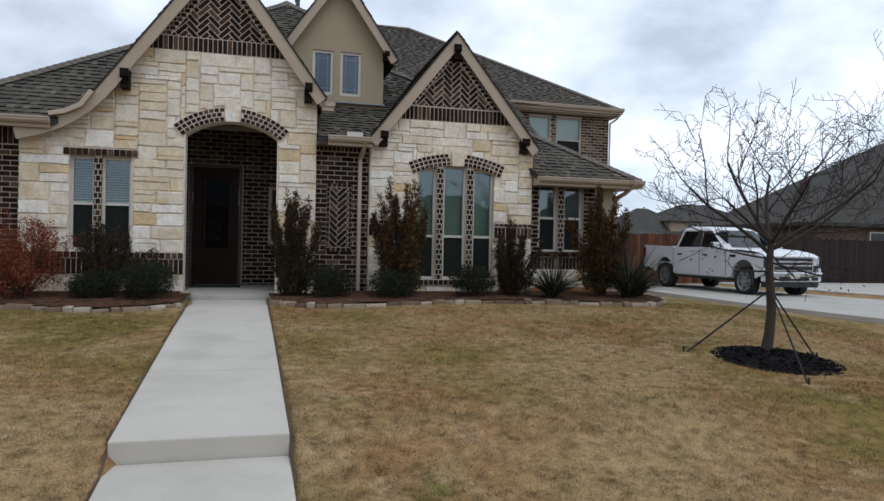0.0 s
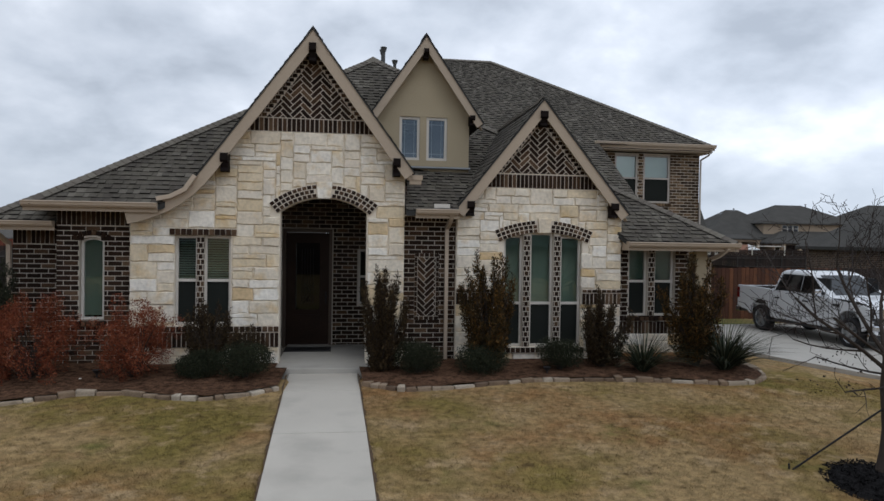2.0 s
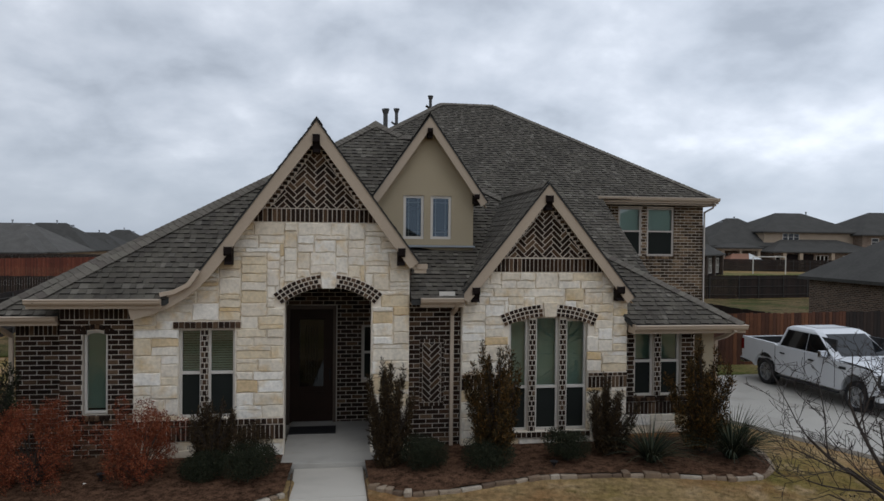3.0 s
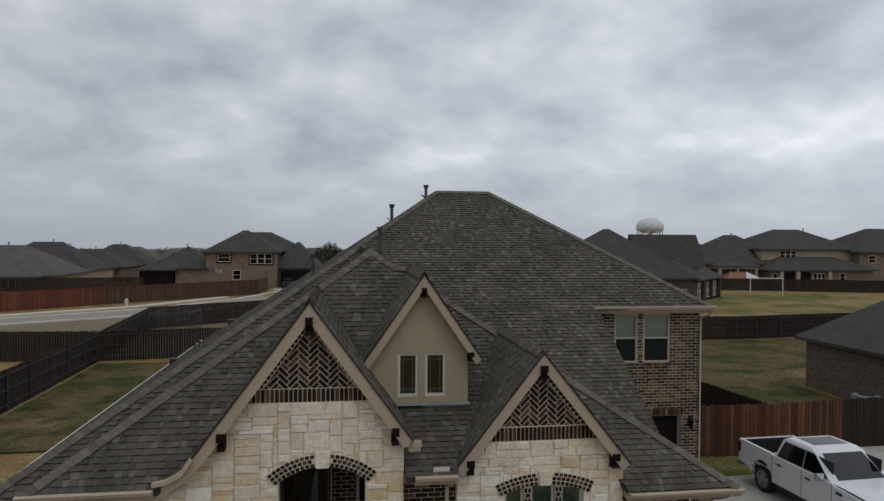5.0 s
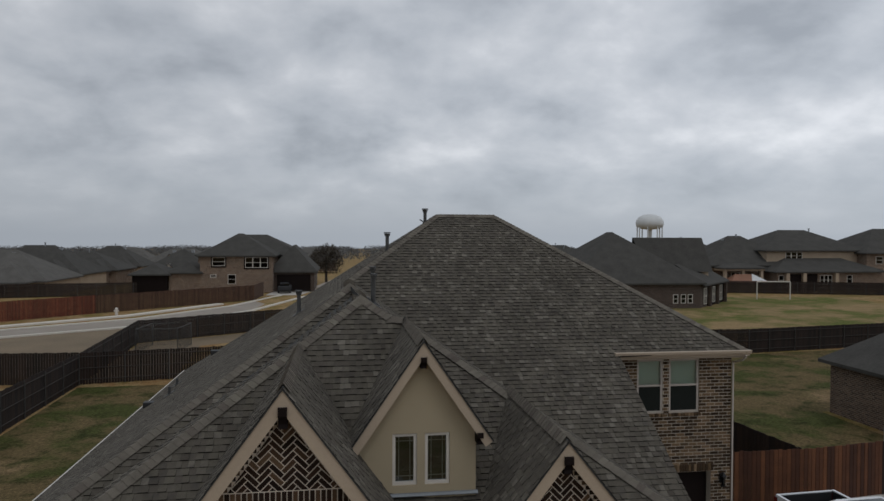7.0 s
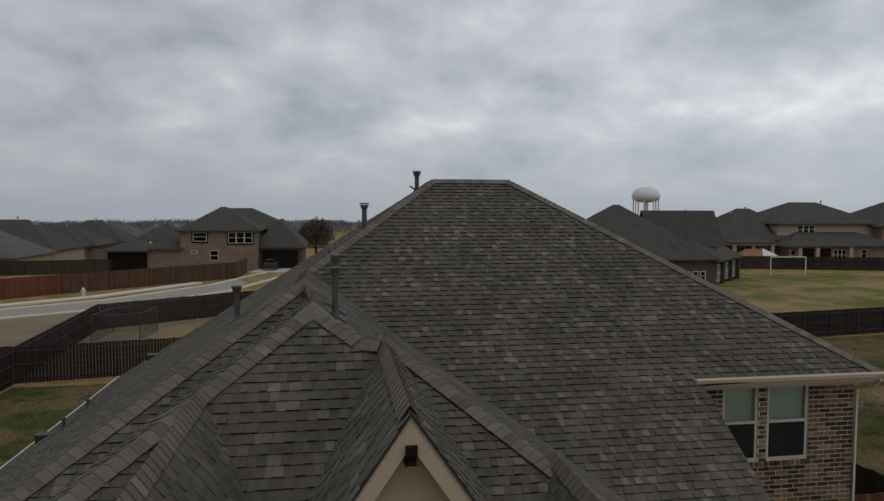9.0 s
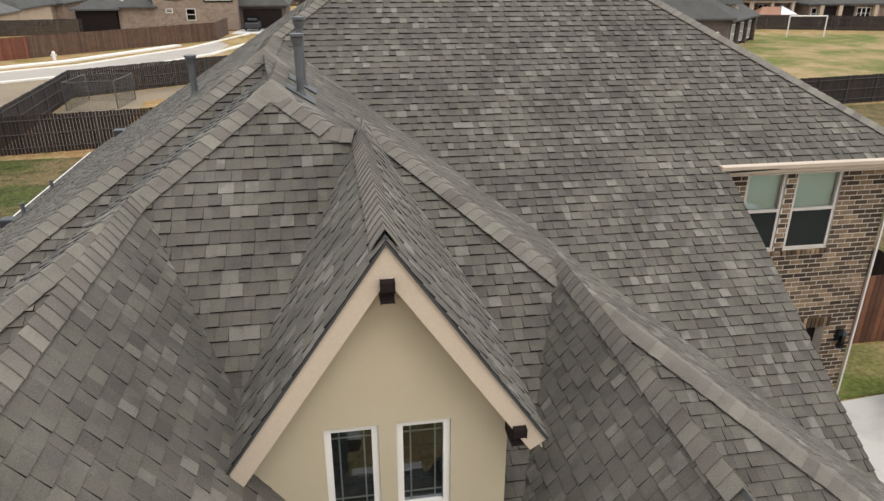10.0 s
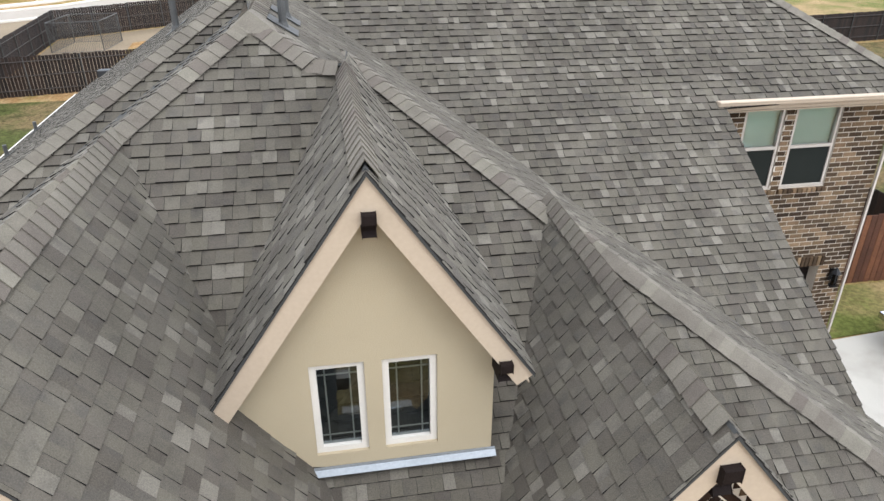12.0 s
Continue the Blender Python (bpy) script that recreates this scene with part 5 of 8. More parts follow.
# ---- windows ----
def window(x0, x1, z0, z1, y, rail=None, blind=0.0, slats=False, arch=0.0, prairie=False, fw=0.045, trim=0.0, material=M_WHITE, dim=0.7, glass=M_GLASS, shade=M_BLIND, sheer=None):
    """A window in a wall whose face is at y: frame, meeting rail, panes, shade, and the dim room behind."""
    loop = arched(x0, x1, z0, z1 - arch, arch, 8) if arch else rect(x0, x1, z0, z1)
    inner = arched(x0 + fw, x1 - fw, z0 + fw, z1 - arch - fw * 0.4, arch - fw * 0.3, 8) if arch > fw else rect(x0 + fw, x1 - fw, z0 + fw, z1 - fw)
    bm = bmesh.new()
    filled(bm, [loop, inner], y + 0.03, 0.07)
    win = part("window", bm, material, house, "white-framed window with dim glass")
    if trim:
        bm = bmesh.new()
        filled(bm, [rect(x0 - trim, x1 + trim, z0 - trim, z1 + trim), rect(x0 + 0.004, x1 - 0.004, z0 + 0.004, z1 - 0.004)], y - 0.03, 0.03)
        part("casing", bm, material, win)
    if rail:
        bm = bmesh.new()
        box(bm, x0 + fw * 0.9, x1 - fw * 0.9, y + 0.025, y + 0.085, rail - 0.025, rail + 0.025)
        part("meeting_rail", bm, material, win)
        bm = bmesh.new()
        box(bm, x0 + fw * 0.95, x1 - fw * 0.95, y + 0.05, y + 0.054, z0 + fw * 0.95, rail - 0.02)
        part("insect_screen", bm, M_SCREEN, win, "fine dark insect screen")
    bm = bmesh.new()
    v = [bm.verts.new((x, y + 0.07, z)) for x, z in inner]
    bm.faces.new(v)
    pane = part("pane", bm, glass, win, facing=Vector((0, -1, 0)))
    pane.visible_shadow = False
    if prairie:
        bm = bmesh.new()
        dx, dz = (x1 - x0) * 0.27, (z1 - z0) * 0.16
        for x in (x0 + dx, x1 - dx):
            box(bm, x - 0.0065, x + 0.0065, y + 0.072, y + 0.08, z0 + fw, z1 - fw)
        for z in (z0 + dz, z1 - dz):
            box(bm, x0 + fw, x1 - fw, y + 0.073, y + 0.079, z - 0.0065, z + 0.0065)
        part("muntin", bm, material, win)
    if blind:
        bm = bmesh.new()
        zb = z1 - (z1 - z0) * blind
        if slats:
            z = zb
            while z < z1 - 0.02:
                box(bm, x0 + 0.03, x1 - 0.03, -0.022, 0.022, -0.002, 0.002, Matrix.Translation((0, y + 0.15, z)) @ Matrix.Rotation(radians(38), 4, "X"))
                z += 0.045
        else:
            box(bm, x0 + 0.02, x1 - 0.02, y + 0.14, y + 0.15, zb, z1)
        part("blind", bm, shade, win, "pale window shade")
    if sheer is not None:
        bm = bmesh.new()
        rows = [[bm.verts.new((x0 + (x1 - x0) * i / 24, y + 0.2 + 0.015 * math.sin(i * 1.9), z)) for i in range(25)] for z in (z0 - 0.05, z1 + 0.05)]
        for i in range(24):
            bm.faces.new((rows[0][i], rows[0][i + 1], rows[1][i + 1], rows[1][i]))
        part("curtain", bm, sheer, win, "drawn sheer curtain")
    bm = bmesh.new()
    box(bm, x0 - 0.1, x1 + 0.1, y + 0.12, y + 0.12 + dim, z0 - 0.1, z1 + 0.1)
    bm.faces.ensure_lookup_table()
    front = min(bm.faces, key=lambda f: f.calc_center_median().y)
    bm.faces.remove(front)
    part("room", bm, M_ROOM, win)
    return win


window(-1.73, -1.335, 0.77, 2.395, Y1 + 0.06, 1.58, 0.5, True)
window(-1.225, -0.75, 0.77, 2.395, Y1 + 0.06, 1.58, 0.5, True)
bm = bmesh.new()
box(bm, -1.335, -1.225, Y1, Y1 + 0.2, 0.76, 2.4)
part("mullion", bm, M_MORTAR, house)
window(4.42, 4.80, 0.31, 2.50, Y2 + 0.06, 1.16, 0.62, arch=0.0)
window(4.945, 5.42, 0.31, 2.56, Y2 + 0.06, 1.16, 0.62)
window(5.565, 6.0, 0.31, 2.50, Y2 + 0.06, 1.16, 0.62)
window(-3.41, -3.0, 0.84, 2.33, 13.45, None, 0.95, arch=0.06)
window(7.09, 7.505, 0.89, 2.38, 13.65, 1.6, 0.5)
window(7.655, 8.09, 0.89, 2.38, 13.65, 1.6, 0.5)
window(9.46, 10.18, 3.64, 5.09, 20.165, 4.38, 0.5, glass=M_CLEARGLASS, shade=M_SHADE, sheer=M_SHEER, material=M_TAUPE)
window(10.38, 11.23, 3.64, 5.09, 20.165, 4.38, 0.5, glass=M_CLEARGLASS, shade=M_SHADE, sheer=M_SHEER, material=M_TAUPE)
for a, b in ((2.42, 2.85), (2.99, 3.43)):
    window(a, b, 4.06, 4.97, 14.62, None, 0, prairie=True, fw=0.055, glass=M_COATEDGLASS)

# ---- porch ----
bm = bmesh.new()
filled(bm, [rect(-0.1, 2.4, -0.3, 3.5), rect(-0.01, 1.05, -0.02, 2.585), rect(1.62, 2.12, 0.95, 2.15)], 15.5, 0.2)
pw = part("porch_wall", bm, M_MORTAR, house, "dark brown brick porch wall")
bm = bmesh.new()
bm = Pieces("brick", M_BRICK, pw, 150)
bond(bm, pw, [rect(-0.1, 2.4, 0, 3.5), rect(-0.03, 1.07, -0.1, 2.61), rect(1.6, 2.14, 0.9, 2.18)], 15.5, 0.0, 3.4)
bm.finish()
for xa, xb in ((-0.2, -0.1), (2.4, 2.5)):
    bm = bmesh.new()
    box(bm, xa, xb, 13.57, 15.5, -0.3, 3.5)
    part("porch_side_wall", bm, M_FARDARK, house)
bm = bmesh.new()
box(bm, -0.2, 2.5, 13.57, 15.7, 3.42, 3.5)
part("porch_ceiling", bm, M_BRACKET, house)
window(1.62, 2.12, 0.95, 2.15, 15.5, 1.55)

door = part("door", bevelled((lambda b: (box(b, 0.06, 0.98, 15.55, 15.6, 0.02, 2.5), b)[1])(bmesh.new()), 0.006), M_DOORWOOD, house, "dark walnut front door with a leaded glass oval light")
bm = bmesh.new()
for a, b, c, e in ((-0.01, 0.055, 0, 2.585), (0.985, 1.05, 0, 2.585), (0.055, 0.985, 2.51, 2.585)):
    box(bm, a, b, 15.46, 15.6, c, e)
part("frame", bm, mat("brown_door_frame", (0.1, 0.07, 0.05), 0.6, 0.1, 3, 40), door, "brown door frame")
bm = bmesh.new()
box(bm, 0.22, 0.82, 15.525, 15.545, 0.78, 2.32)
box(bm, 0.24, 0.80, 15.53, 15.55, 0.2, 0.7)
part("moulding", bm, M_DOORWOOD, door)
bm = bmesh.new()
v = [bm.verts.new(p) for p in ((0.26, 15.52, 0.82), (0.78, 15.52, 0.82), (0.78, 15.52, 2.28), (0.26, 15.52, 2.28))]
bm.faces.new(v)
part("pane", bm, M_DOORGLASS, door, facing=Vector((0, -1, 0)))
bm = bmesh.new()
for x in (0.4, 0.46, 0.52, 0.58, 0.64):
    beam(bm, (x, 15.515, 0.95), (x, 15.515, 2.15), 0.006)
for s in (-1, 1):
    for cz in (1.05, 1.3):
        pts = [(0.52 + s * (0.06 + 0.05 * math.cos(a)), 15.512, cz + 0.06 * math.sin(a)) for a in np.linspace(0, 5.2, 10)]
        for p, q in zip(pts, pts[1:]):
            beam(bm, p, q, 0.006, sides=5)
part("scrollwork", bm, M_IRON, door, "wrought iron scrolls")
bm = bmesh.new()
beam(bm, (0.92, 15.5, 0.95), (0.92, 15.5, 1.2), 0.014)
beam(bm, (0.92, 15.55, 1.1), (0.92, 15.49, 1.1), 0.022)
part("door_handle", bm, M_IRON, door)
bm = bmesh.new()
box(bm, 0.1, 1.06, 14.55, 15.1, 0.045, 0.063)
bevelled(bm, 0.006)
solid("doormat", bm, M_BLACK, "dark doormat before the front door", "doormat")

# side entry under the wing, and its lantern
bm = bmesh.new()
box(bm, 10.2, 11.62, 20.4, 20.46, -0.3, 1.98)
part("side_door", bm, M_BRACKET, house, "dark side door under a brick lintel")
lantern = thing("wall_lantern", "black iron wall lantern on the brick wall", "lamp", (11.92, 20.1, 1.75))
bm = bmesh.new()
box(bm, 11.88, 11.96, 20.15, 20.17, 1.66, 1.9)
part("backplate", bm, M_IRON, lantern)
bm = bmesh.new()
for a in range(6):
    x, y = 11.92 + 0.07 * math.cos(a * math.pi / 3), 20.05 + 0.07 * math.sin(a * math.pi / 3)
    beam(bm, (x, y, 1.6), (x * 1.0, y, 1.86), 0.007, sides=4)
beam(bm, (11.92, 20.05, 1.58), (11.92, 20.05, 1.61), 0.08); beam(bm, (11.92, 20.05, 1.86), (11.92, 20.05, 1.97), 0.1, 0.015)
beam(bm, (11.92, 20.05, 1.93), (11.92, 20.15, 1.84), 0.012)
part("cage", bm, M_IRON, lantern)
bm = bmesh.new()
beam(bm, (11.92, 20.05, 1.61), (11.92, 20.05, 1.85), 0.05)
part("glass", bm, M_CARGLASS, lantern)


# ---- roof vents ----
def vent(x, y, z, h, r=0.055, hood=True):
    bm = bmesh.new()
    beam(bm, (x, y, z - 0.1), (x, y, z + h), r, sides=12)
    v = part("vent_pipe", bm, M_VENT, house, "grey metal roof vent with a rain cap", smooth=False)
    bm = bmesh.new()
    beam(bm, (x, y, z - 0.08), (x, y, z + 0.06), r * 1.9, r * 1.15, sides=12)
    part("collar", bm, M_VENT, v)
    bm = bmesh.new()
    box(bm, x - 0.17, x + 0.17, y - 0.17, y + 0.17, -0.012, 0.0)
    fall = (zR(x + 0.17) - zR(x - 0.17)) / 0.34 if x > 1.764 else (zL(x + 0.17) - zL(x - 0.17)) / 0.34
    for w in bm.verts:
        w.co.z += z + 0.03 + fall * (w.co.x - x)
    part("flashing_plate", bm, M_VENT, v, "crimped metal flashing plate")
    if hood:
        bm = bmesh.new()
        beam(bm, (x, y, z + h - 0.03), (x, y, z + h + 0.06), r * 1.25, r * 1.75, sides=12)
        beam(bm, (x, y, z + h + 0.07), (x, y, z + h + 0.1), r * 1.9, r * 1.9, sides=12)
        part("rain_cap", bm, M_VENT, v)


vent(2.29, 18.76, zR(2.29), 0.62, 0.045)
vent(2.3, 19.5, zR(2.3), 0.76, 0.045)
vent(0.35, 22.6, zL(0.35), 0.55)
vent(2.95, 23.85, zL(2.95), 0.5)
vent(4.3, 25.3, zL(4.3), 0.4)
vent(-3.6, 24.35, zL(-3.6), 0.25, 0.04, False)
vent(-3.95, 26.85, zL(-3.95), 0.22, 0.04, False)
for x, y in ((-4.55, 25.7), (-3.4, 30.9)):
    bm = bmesh.new()
    box(bm, x - 0.16, x + 0.16, y - 0.14, y + 0.14, zL(x) - 0.08, zL(x) + 0.12)
    bevelled(bm, 0.03)
    part("roof_louvre", bm, M_BLACK, house, "low black roof louvre")


# ---- garden beds ----
def bed(name, outline):
    bm = bmesh.new()
    v = [bm.verts.new((x, y, max(0.064 * (min(y, 12.0) - 12.0), -0.14) + 0.07)) for x, y in outline]
    bm.faces.new(v)
    bmesh.ops.triangulate(bm, faces=bm.faces[:])
    for _ in range(4):
        bmesh.ops.subdivide_edges(bm, edges=[e for e in bm.edges if e.calc_length() > 0.3], cuts=1, use_grid_fill=True)
        bmesh.ops.triangulate(bm, faces=[f for f in bm.faces if len(f.verts) > 4])
    for w in bm.verts:
        w.co.z += 0.016 * noise.noise(w.co * 4.0) + 0.012 * noise.noise(w.co * 17.0)
    return solid(name, bm, M_MULCH, "planting bed of red-brown shredded bark mulch", "planting bed", kind="structure")


LEFT_EDGE = [(-9.0, 9.6), (-6.5, 9.9), (-5.0, 10.2), (-3.9, 10.6), (-3.3, 10.95), (-2.67, 11.27), (-1.97, 11.30), (-1.3, 11.0), (-0.72, 10.9), (-0.18, 11.1), (0.28, 11.42)]
RIGHT_EDGE = [(1.64, 11.6), (2.25, 11.22), (2.9, 11.26), (3.48, 11.42), (4.52, 11.68), (6.03, 11.64), (7.2, 11.45), (8.0, 11.25), (8.5, 11.34), (8.85, 11.7), (9.06, 12.24), (9.06, 12.95), (8.8, 13.6)]
bed("bed", LEFT_EDGE + [(0.33, 12.7), (0.12, 12.72), (0.12, 13.3), (-2.5, 13.45), (-5.5, 14.2), (-9, 14.2)])
bed("bed", RIGHT_EDGE + [(6.8, 13.65), (2.36, 13.45), (2.36, 12.74), (1.6, 12.7)])


def edging(points, seed):
    """Rough stones laid end to end along a bed."""
    rng = random.Random(seed)
    root = thing("garden_edging", "low edging of rough tan stones round the bed", "garden edging", (points[0][0], points[0][1], 0), group="bed edgings")
    path = [Vector((x, y, 0)) for x, y in points]
    seg, pos = 0, path[0].copy()
    while seg < len(path) - 1:
        ln = rng.choice((0.14, 0.18, 0.24, 0.3, 0.38))
        left = ln
        start = pos.copy()
        while seg < len(path) - 1 and (path[seg + 1] - pos).length < left:
            left -= (path[seg + 1] - pos).length
            seg += 1
            pos = path[seg].copy()
        if seg < len(path) - 1:
            pos = pos + (path[seg + 1] - pos).normalized() * left
        d = pos - start
        if d.length < 0.1:
            continue
        m = Matrix.Translation((*((start + pos) / 2).xy, ground_z(*((start + pos) / 2).xy))) @ Matrix.Rotation(math.atan2(d.y, d.x) + rng.uniform(-0.06, 0.06), 4, "Z")
        bm = bmesh.new()
        h, w = rng.uniform(0.045, 0.085), rng.uniform(0.06, 0.09)
        box(bm, -d.length / 2 + 0.006, d.length / 2 - 0.006, -w, w, -0.05, h)
        bevelled(bm, 0.022, 2)
        for v in bm.verts:
            v.co += Vector((noise.noise(v.co * 9 + Vector((seed, ln * 40, 0))), noise.noise(v.co * 8 + Vector((5, ln * 50, 0))), noise.noise(v.co * 7 + Vector((9, ln * 60, 2))))) * 0.017
        bm.transform(m)
        part("stone", bm, M_CURB, root)
    return root


edging(LEFT_EDGE, 3)
edging(RIGHT_EDGE, 4)


# ---- plants ----
def leaf_cloud(name, clumps, count, size, material, parent, seed, up=0.3, label="", slim=0.28):
    """Many small folded leaves spread over clumps (x, y, z, rx, ry, rz)."""
    rng = np.random.default_rng(seed)
    w = np.array([c[3] * c[4] * c[5] for c in clumps]) ** 0.67
    pick = rng.choice(len(clumps), count, p=w / w.sum())
    c = np.array(clumps)[pick]
    d = rng.normal(size=(count, 3))
    d /= np.linalg.norm(d, axis=1)[:, None]
    r = rng.uniform(0.35, 1.06, count) ** 0.55
    p = c[:, :3] + d * r[:, None] * c[:, 3:6]
    ax = rng.normal(size=(count, 3)) + d * 0.8 + np.array([0, 0, up])
    ax /= np.linalg.norm(ax, axis=1)[:, None]
    sd = np.cross(ax, rng.normal(size=(count, 3)))
    sd /= np.linalg.norm(sd, axis=1)[:, None]
    s = size * rng.uniform(0.6, 1.4, count)[:, None]
    nr = np.cross(ax, sd) * s * 0.18
    v = np.stack([p, p + ax * s * 0.5 + sd * s * slim + nr, p + ax * s, p + ax * s * 0.5 - sd * s * slim + nr], 1).reshape(-1, 3)
    i = np.arange(count) * 4
    f = np.concatenate([np.stack([i, i + 1, i + 2], 1), np.stack([i, i + 2, i + 3], 1)])
    me = bpy.data.meshes.new(name)
    me.from_pydata(v.tolist(), [], f.tolist())
    me.materials.append(material)
    ob = new(name, me)
    ob.parent = parent
    ob.matrix_parent_inverse = Matrix.Translation(parent_place(parent)).inverted()
    if label:
        ob["label"] = label
    return ob


def stems(parent, x, y, z, tips, r, material, name="branch_frame"):
    bm = bmesh.new()
    for tx, ty, tz in tips:
        mx, my, mz = x + (tx - x) * 0.45 + random.uniform(-0.03, 0.03), y + (ty - y) * 0.45, z + (tz - z) * 0.55
        beam(bm, (x + random.uniform(-0.04, 0.04), y + random.uniform(-0.04, 0.04), z - 0.03), (mx, my, mz), r, r * 0.7, 5)
        beam(bm, (mx, my, mz), (tx, ty, tz), r * 0.7, r * 0.25, 5)
    return part(name, bm, material, parent)


def shrub(name, label, x, y, h, r, material, count, size, seed, kind="round"):
    z = max(ground_z(x, y), -0.14) + 0.03
    rng = random.Random(seed)
    root = thing(name, label, "shrub", (x, y, z))
    clumps, tips = [], []
    if kind == "round":
        for i in range(9):
            a = i * 2.4
            q = r * (0.55 if i else 0)
            clumps.append((x + q * math.cos(a), y + q * math.sin(a), z + h * rng.uniform(0.4, 0.66), r * 0.55, r * 0.55, h * 0.42))
            tips.append(clumps[-1][:3])
    elif kind == "upright":
        # leaders fan out of one foot, thick with sprays below and wispy at the tips
        leaders = 9
        for i in range(leaders):
            a = i * 2.4 + rng.uniform(-0.4, 0.4) + seed
            q1 = r * 1.25 * math.sqrt((i + 0.3) / leaders) * rng.uniform(0.8, 1.2)
            top = h * (1.0 - 0.36 * i / leaders) * rng.uniform(0.92, 1.08)
            tips.append((x + q1 * math.cos(a), y + q1 * math.sin(a), z + top))
            for k in range(15):
                t = (k + rng.uniform(0.3, 0.7)) / 15
                if t < 0.1:
                    continue
                q = q1 * (0.25 + 0.75 * t)
                f = r * 0.27 * (1.1 - t) ** 0.7 * rng.uniform(0.6, 1.3) + 0.012
                px, py, pz = x + q * math.cos(a), y + q * math.sin(a), z + top * t
                clumps.append((px, py, pz, f, f, 0.09))
                b = rng.uniform(0, 6.283)
                g = r * rng.uniform(0.25, 0.62) * (1.2 - t)
                rise = rng.uniform(0.1, 0.24)
                for e in (0.45, 0.8, 1.1):
                    clumps.append((px + g * e * math.cos(b), py + g * e * math.sin(b), pz + rise * e, 0.05 * (1.25 - e * 0.7), 0.05 * (1.25 - e * 0.7), 0.06))
                tips.append((px + g * math.cos(b), py + g * math.sin(b), pz + rise))
    else:
        for i in range(64):
            a = rng.uniform(0, 6.3)
            k = rng.uniform(0.1, 1.0)
            q = r * rng.uniform(0.3, 1.0) * (1.0 - 0.45 * k * k)
            hz = z + h * k * rng.uniform(0.75, 1.0)
            clumps.append((x + q * math.cos(a), y + q * math.sin(a), hz, r * 0.15, r * 0.15, h * 0.17))
            tips.append(clumps[-1][:3])
    stems(root, x, y, z, tips, 0.011 if kind != "upright" else 0.014, M_BARK)
    if kind == "upright":
        leaf_cloud("foliage", clumps, int(count * 1.5), size * 1.45, material, root, seed, 1.5, "", 0.085)
    else:
        leaf_cloud("foliage", clumps, int(count * 1.7), size * 0.75, material, root, seed, 0.5)
    return root


RED = "sparse barberry shrub with rusty red winter leaves"
shrub("red_shrub", RED, -3.75, 12.2, 1.3, 0.85, M_REDLEAF, 9500, 0.036, 11, "loose")
shrub("red_shrub", RED, -2.1, 12.2, 1.25, 0.82, M_REDLEAF, 9500, 0.036, 12, "loose")
shrub("red_shrub", RED, -4.75, 11.9, 1.05, 0.85, M_REDLEAF, 8500, 0.036, 13, "loose")
shrub("dark_shrub", "tall dark green shrub against the brick wall", -4.75, 12.9, 1.95, 0.5, M_DARKLEAF, 6500, 0.05, 14, "upright")
shrub("brown_shrub", "brownish open juniper before the window", -1.0, 12.5, 1.05, 0.36, M_JUNIPER, 5200, 0.042, 15, "upright")
shrub("brown_shrub", "brownish open juniper leaning over the bed", -0.45, 12.65, 0.75, 0.5, M_JUNIPER, 3000, 0.042, 16, "loose")
ROUND = "clipped round dark green bush in the mulch"
for x, y, h, r, s in ((-0.32, 12.0, 0.58, 0.46, 21), (-1.1, 12.15, 0.42, 0.36, 22), (2.62, 12.25, 0.56, 0.42, 23), (3.75, 12.15, 0.5, 0.46, 24), (5.25, 12.35, 0.58, 0.42, 25)):
    shrub("round_bush", ROUND, x, y, h, r, M_DARKLEAF, 5200, 0.035, s)
shrub("juniper", "dusky upright juniper with loose tips", 2.0, 12.45, 1.9, 0.42, M_JUNIPER, 11000, 0.042, 31, "upright")
shrub("holly", "upright holly with olive and bronze leaves", 3.95, 12.5, 1.95, 0.56, M_HOLLY, 12500, 0.045, 32, "upright")
shrub("holly", "smaller upright holly with dull green leaves", 6.12, 12.6, 1.25, 0.46, M_JUNIPER, 8500, 0.042, 33, "upright")
shrub("holly", "tall upright holly with olive and bronze leaves", 8.0, 12.5, 1.95, 0.52, M_HOLLY, 12000, 0.045, 34, "upright")


def blade_clump(x, y, h, n, seed):
    z = max(ground_z(x, y), -0.14) + 0.03
    rng = random.Random(seed)
    root = thing("yucca", "spreading clump of stiff blue-green strap leaves", "plant", (x, y, z), group="strap-leaf clumps")
    verts, faces = [], []
    for i in range(n):
        a, q = rng.uniform(0, 6.283), rng.uniform(0.15, 1.0)
        ln, w = h * rng.uniform(0.85, 1.45), rng.uniform(0.011, 0.02)
        d = Vector((math.cos(a), math.sin(a), 0)); sd = Vector((-d.y, d.x, 0))
        lean = 0.25 + 0.95 * q
        p = Vector((x, y, z)) + d * 0.05 * rng.random()
        s = len(verts)
        for k in range(5):
            t = k / 4
            pt = p + d * ln * lean * t * (0.65 + 0.25 * t) + Vector((0, 0, ln * (t * (1.15 - 0.35 * lean) - 0.42 * lean * t * t)))
            ww = w * (1 - t * 0.92)
            verts += [pt - sd * ww, pt + Vector((0, 0, -ww * 0.5)), pt + sd * ww]
            if k:
                b = s + 3 * k
                faces += [(b - 3, b - 2, b + 1, b), (b - 2, b - 1, b + 2, b + 1)]
    me = bpy.data.meshes.new("leaf_fan")
    me.from_pydata(verts, [], faces)
    me.materials.append(M_GRASSY)
    ob = new("leaf_fan", me)
    ob.parent = root
    ob.matrix_parent_inverse = Matrix.Translation(root.location).inverted()


blade_clump(6.75, 12.1, 0.82, 210, 41)
blade_clump(8.35, 12.1, 0.98, 260, 42)
blade_clump(8.75, 12.45, 0.7, 130, 43)


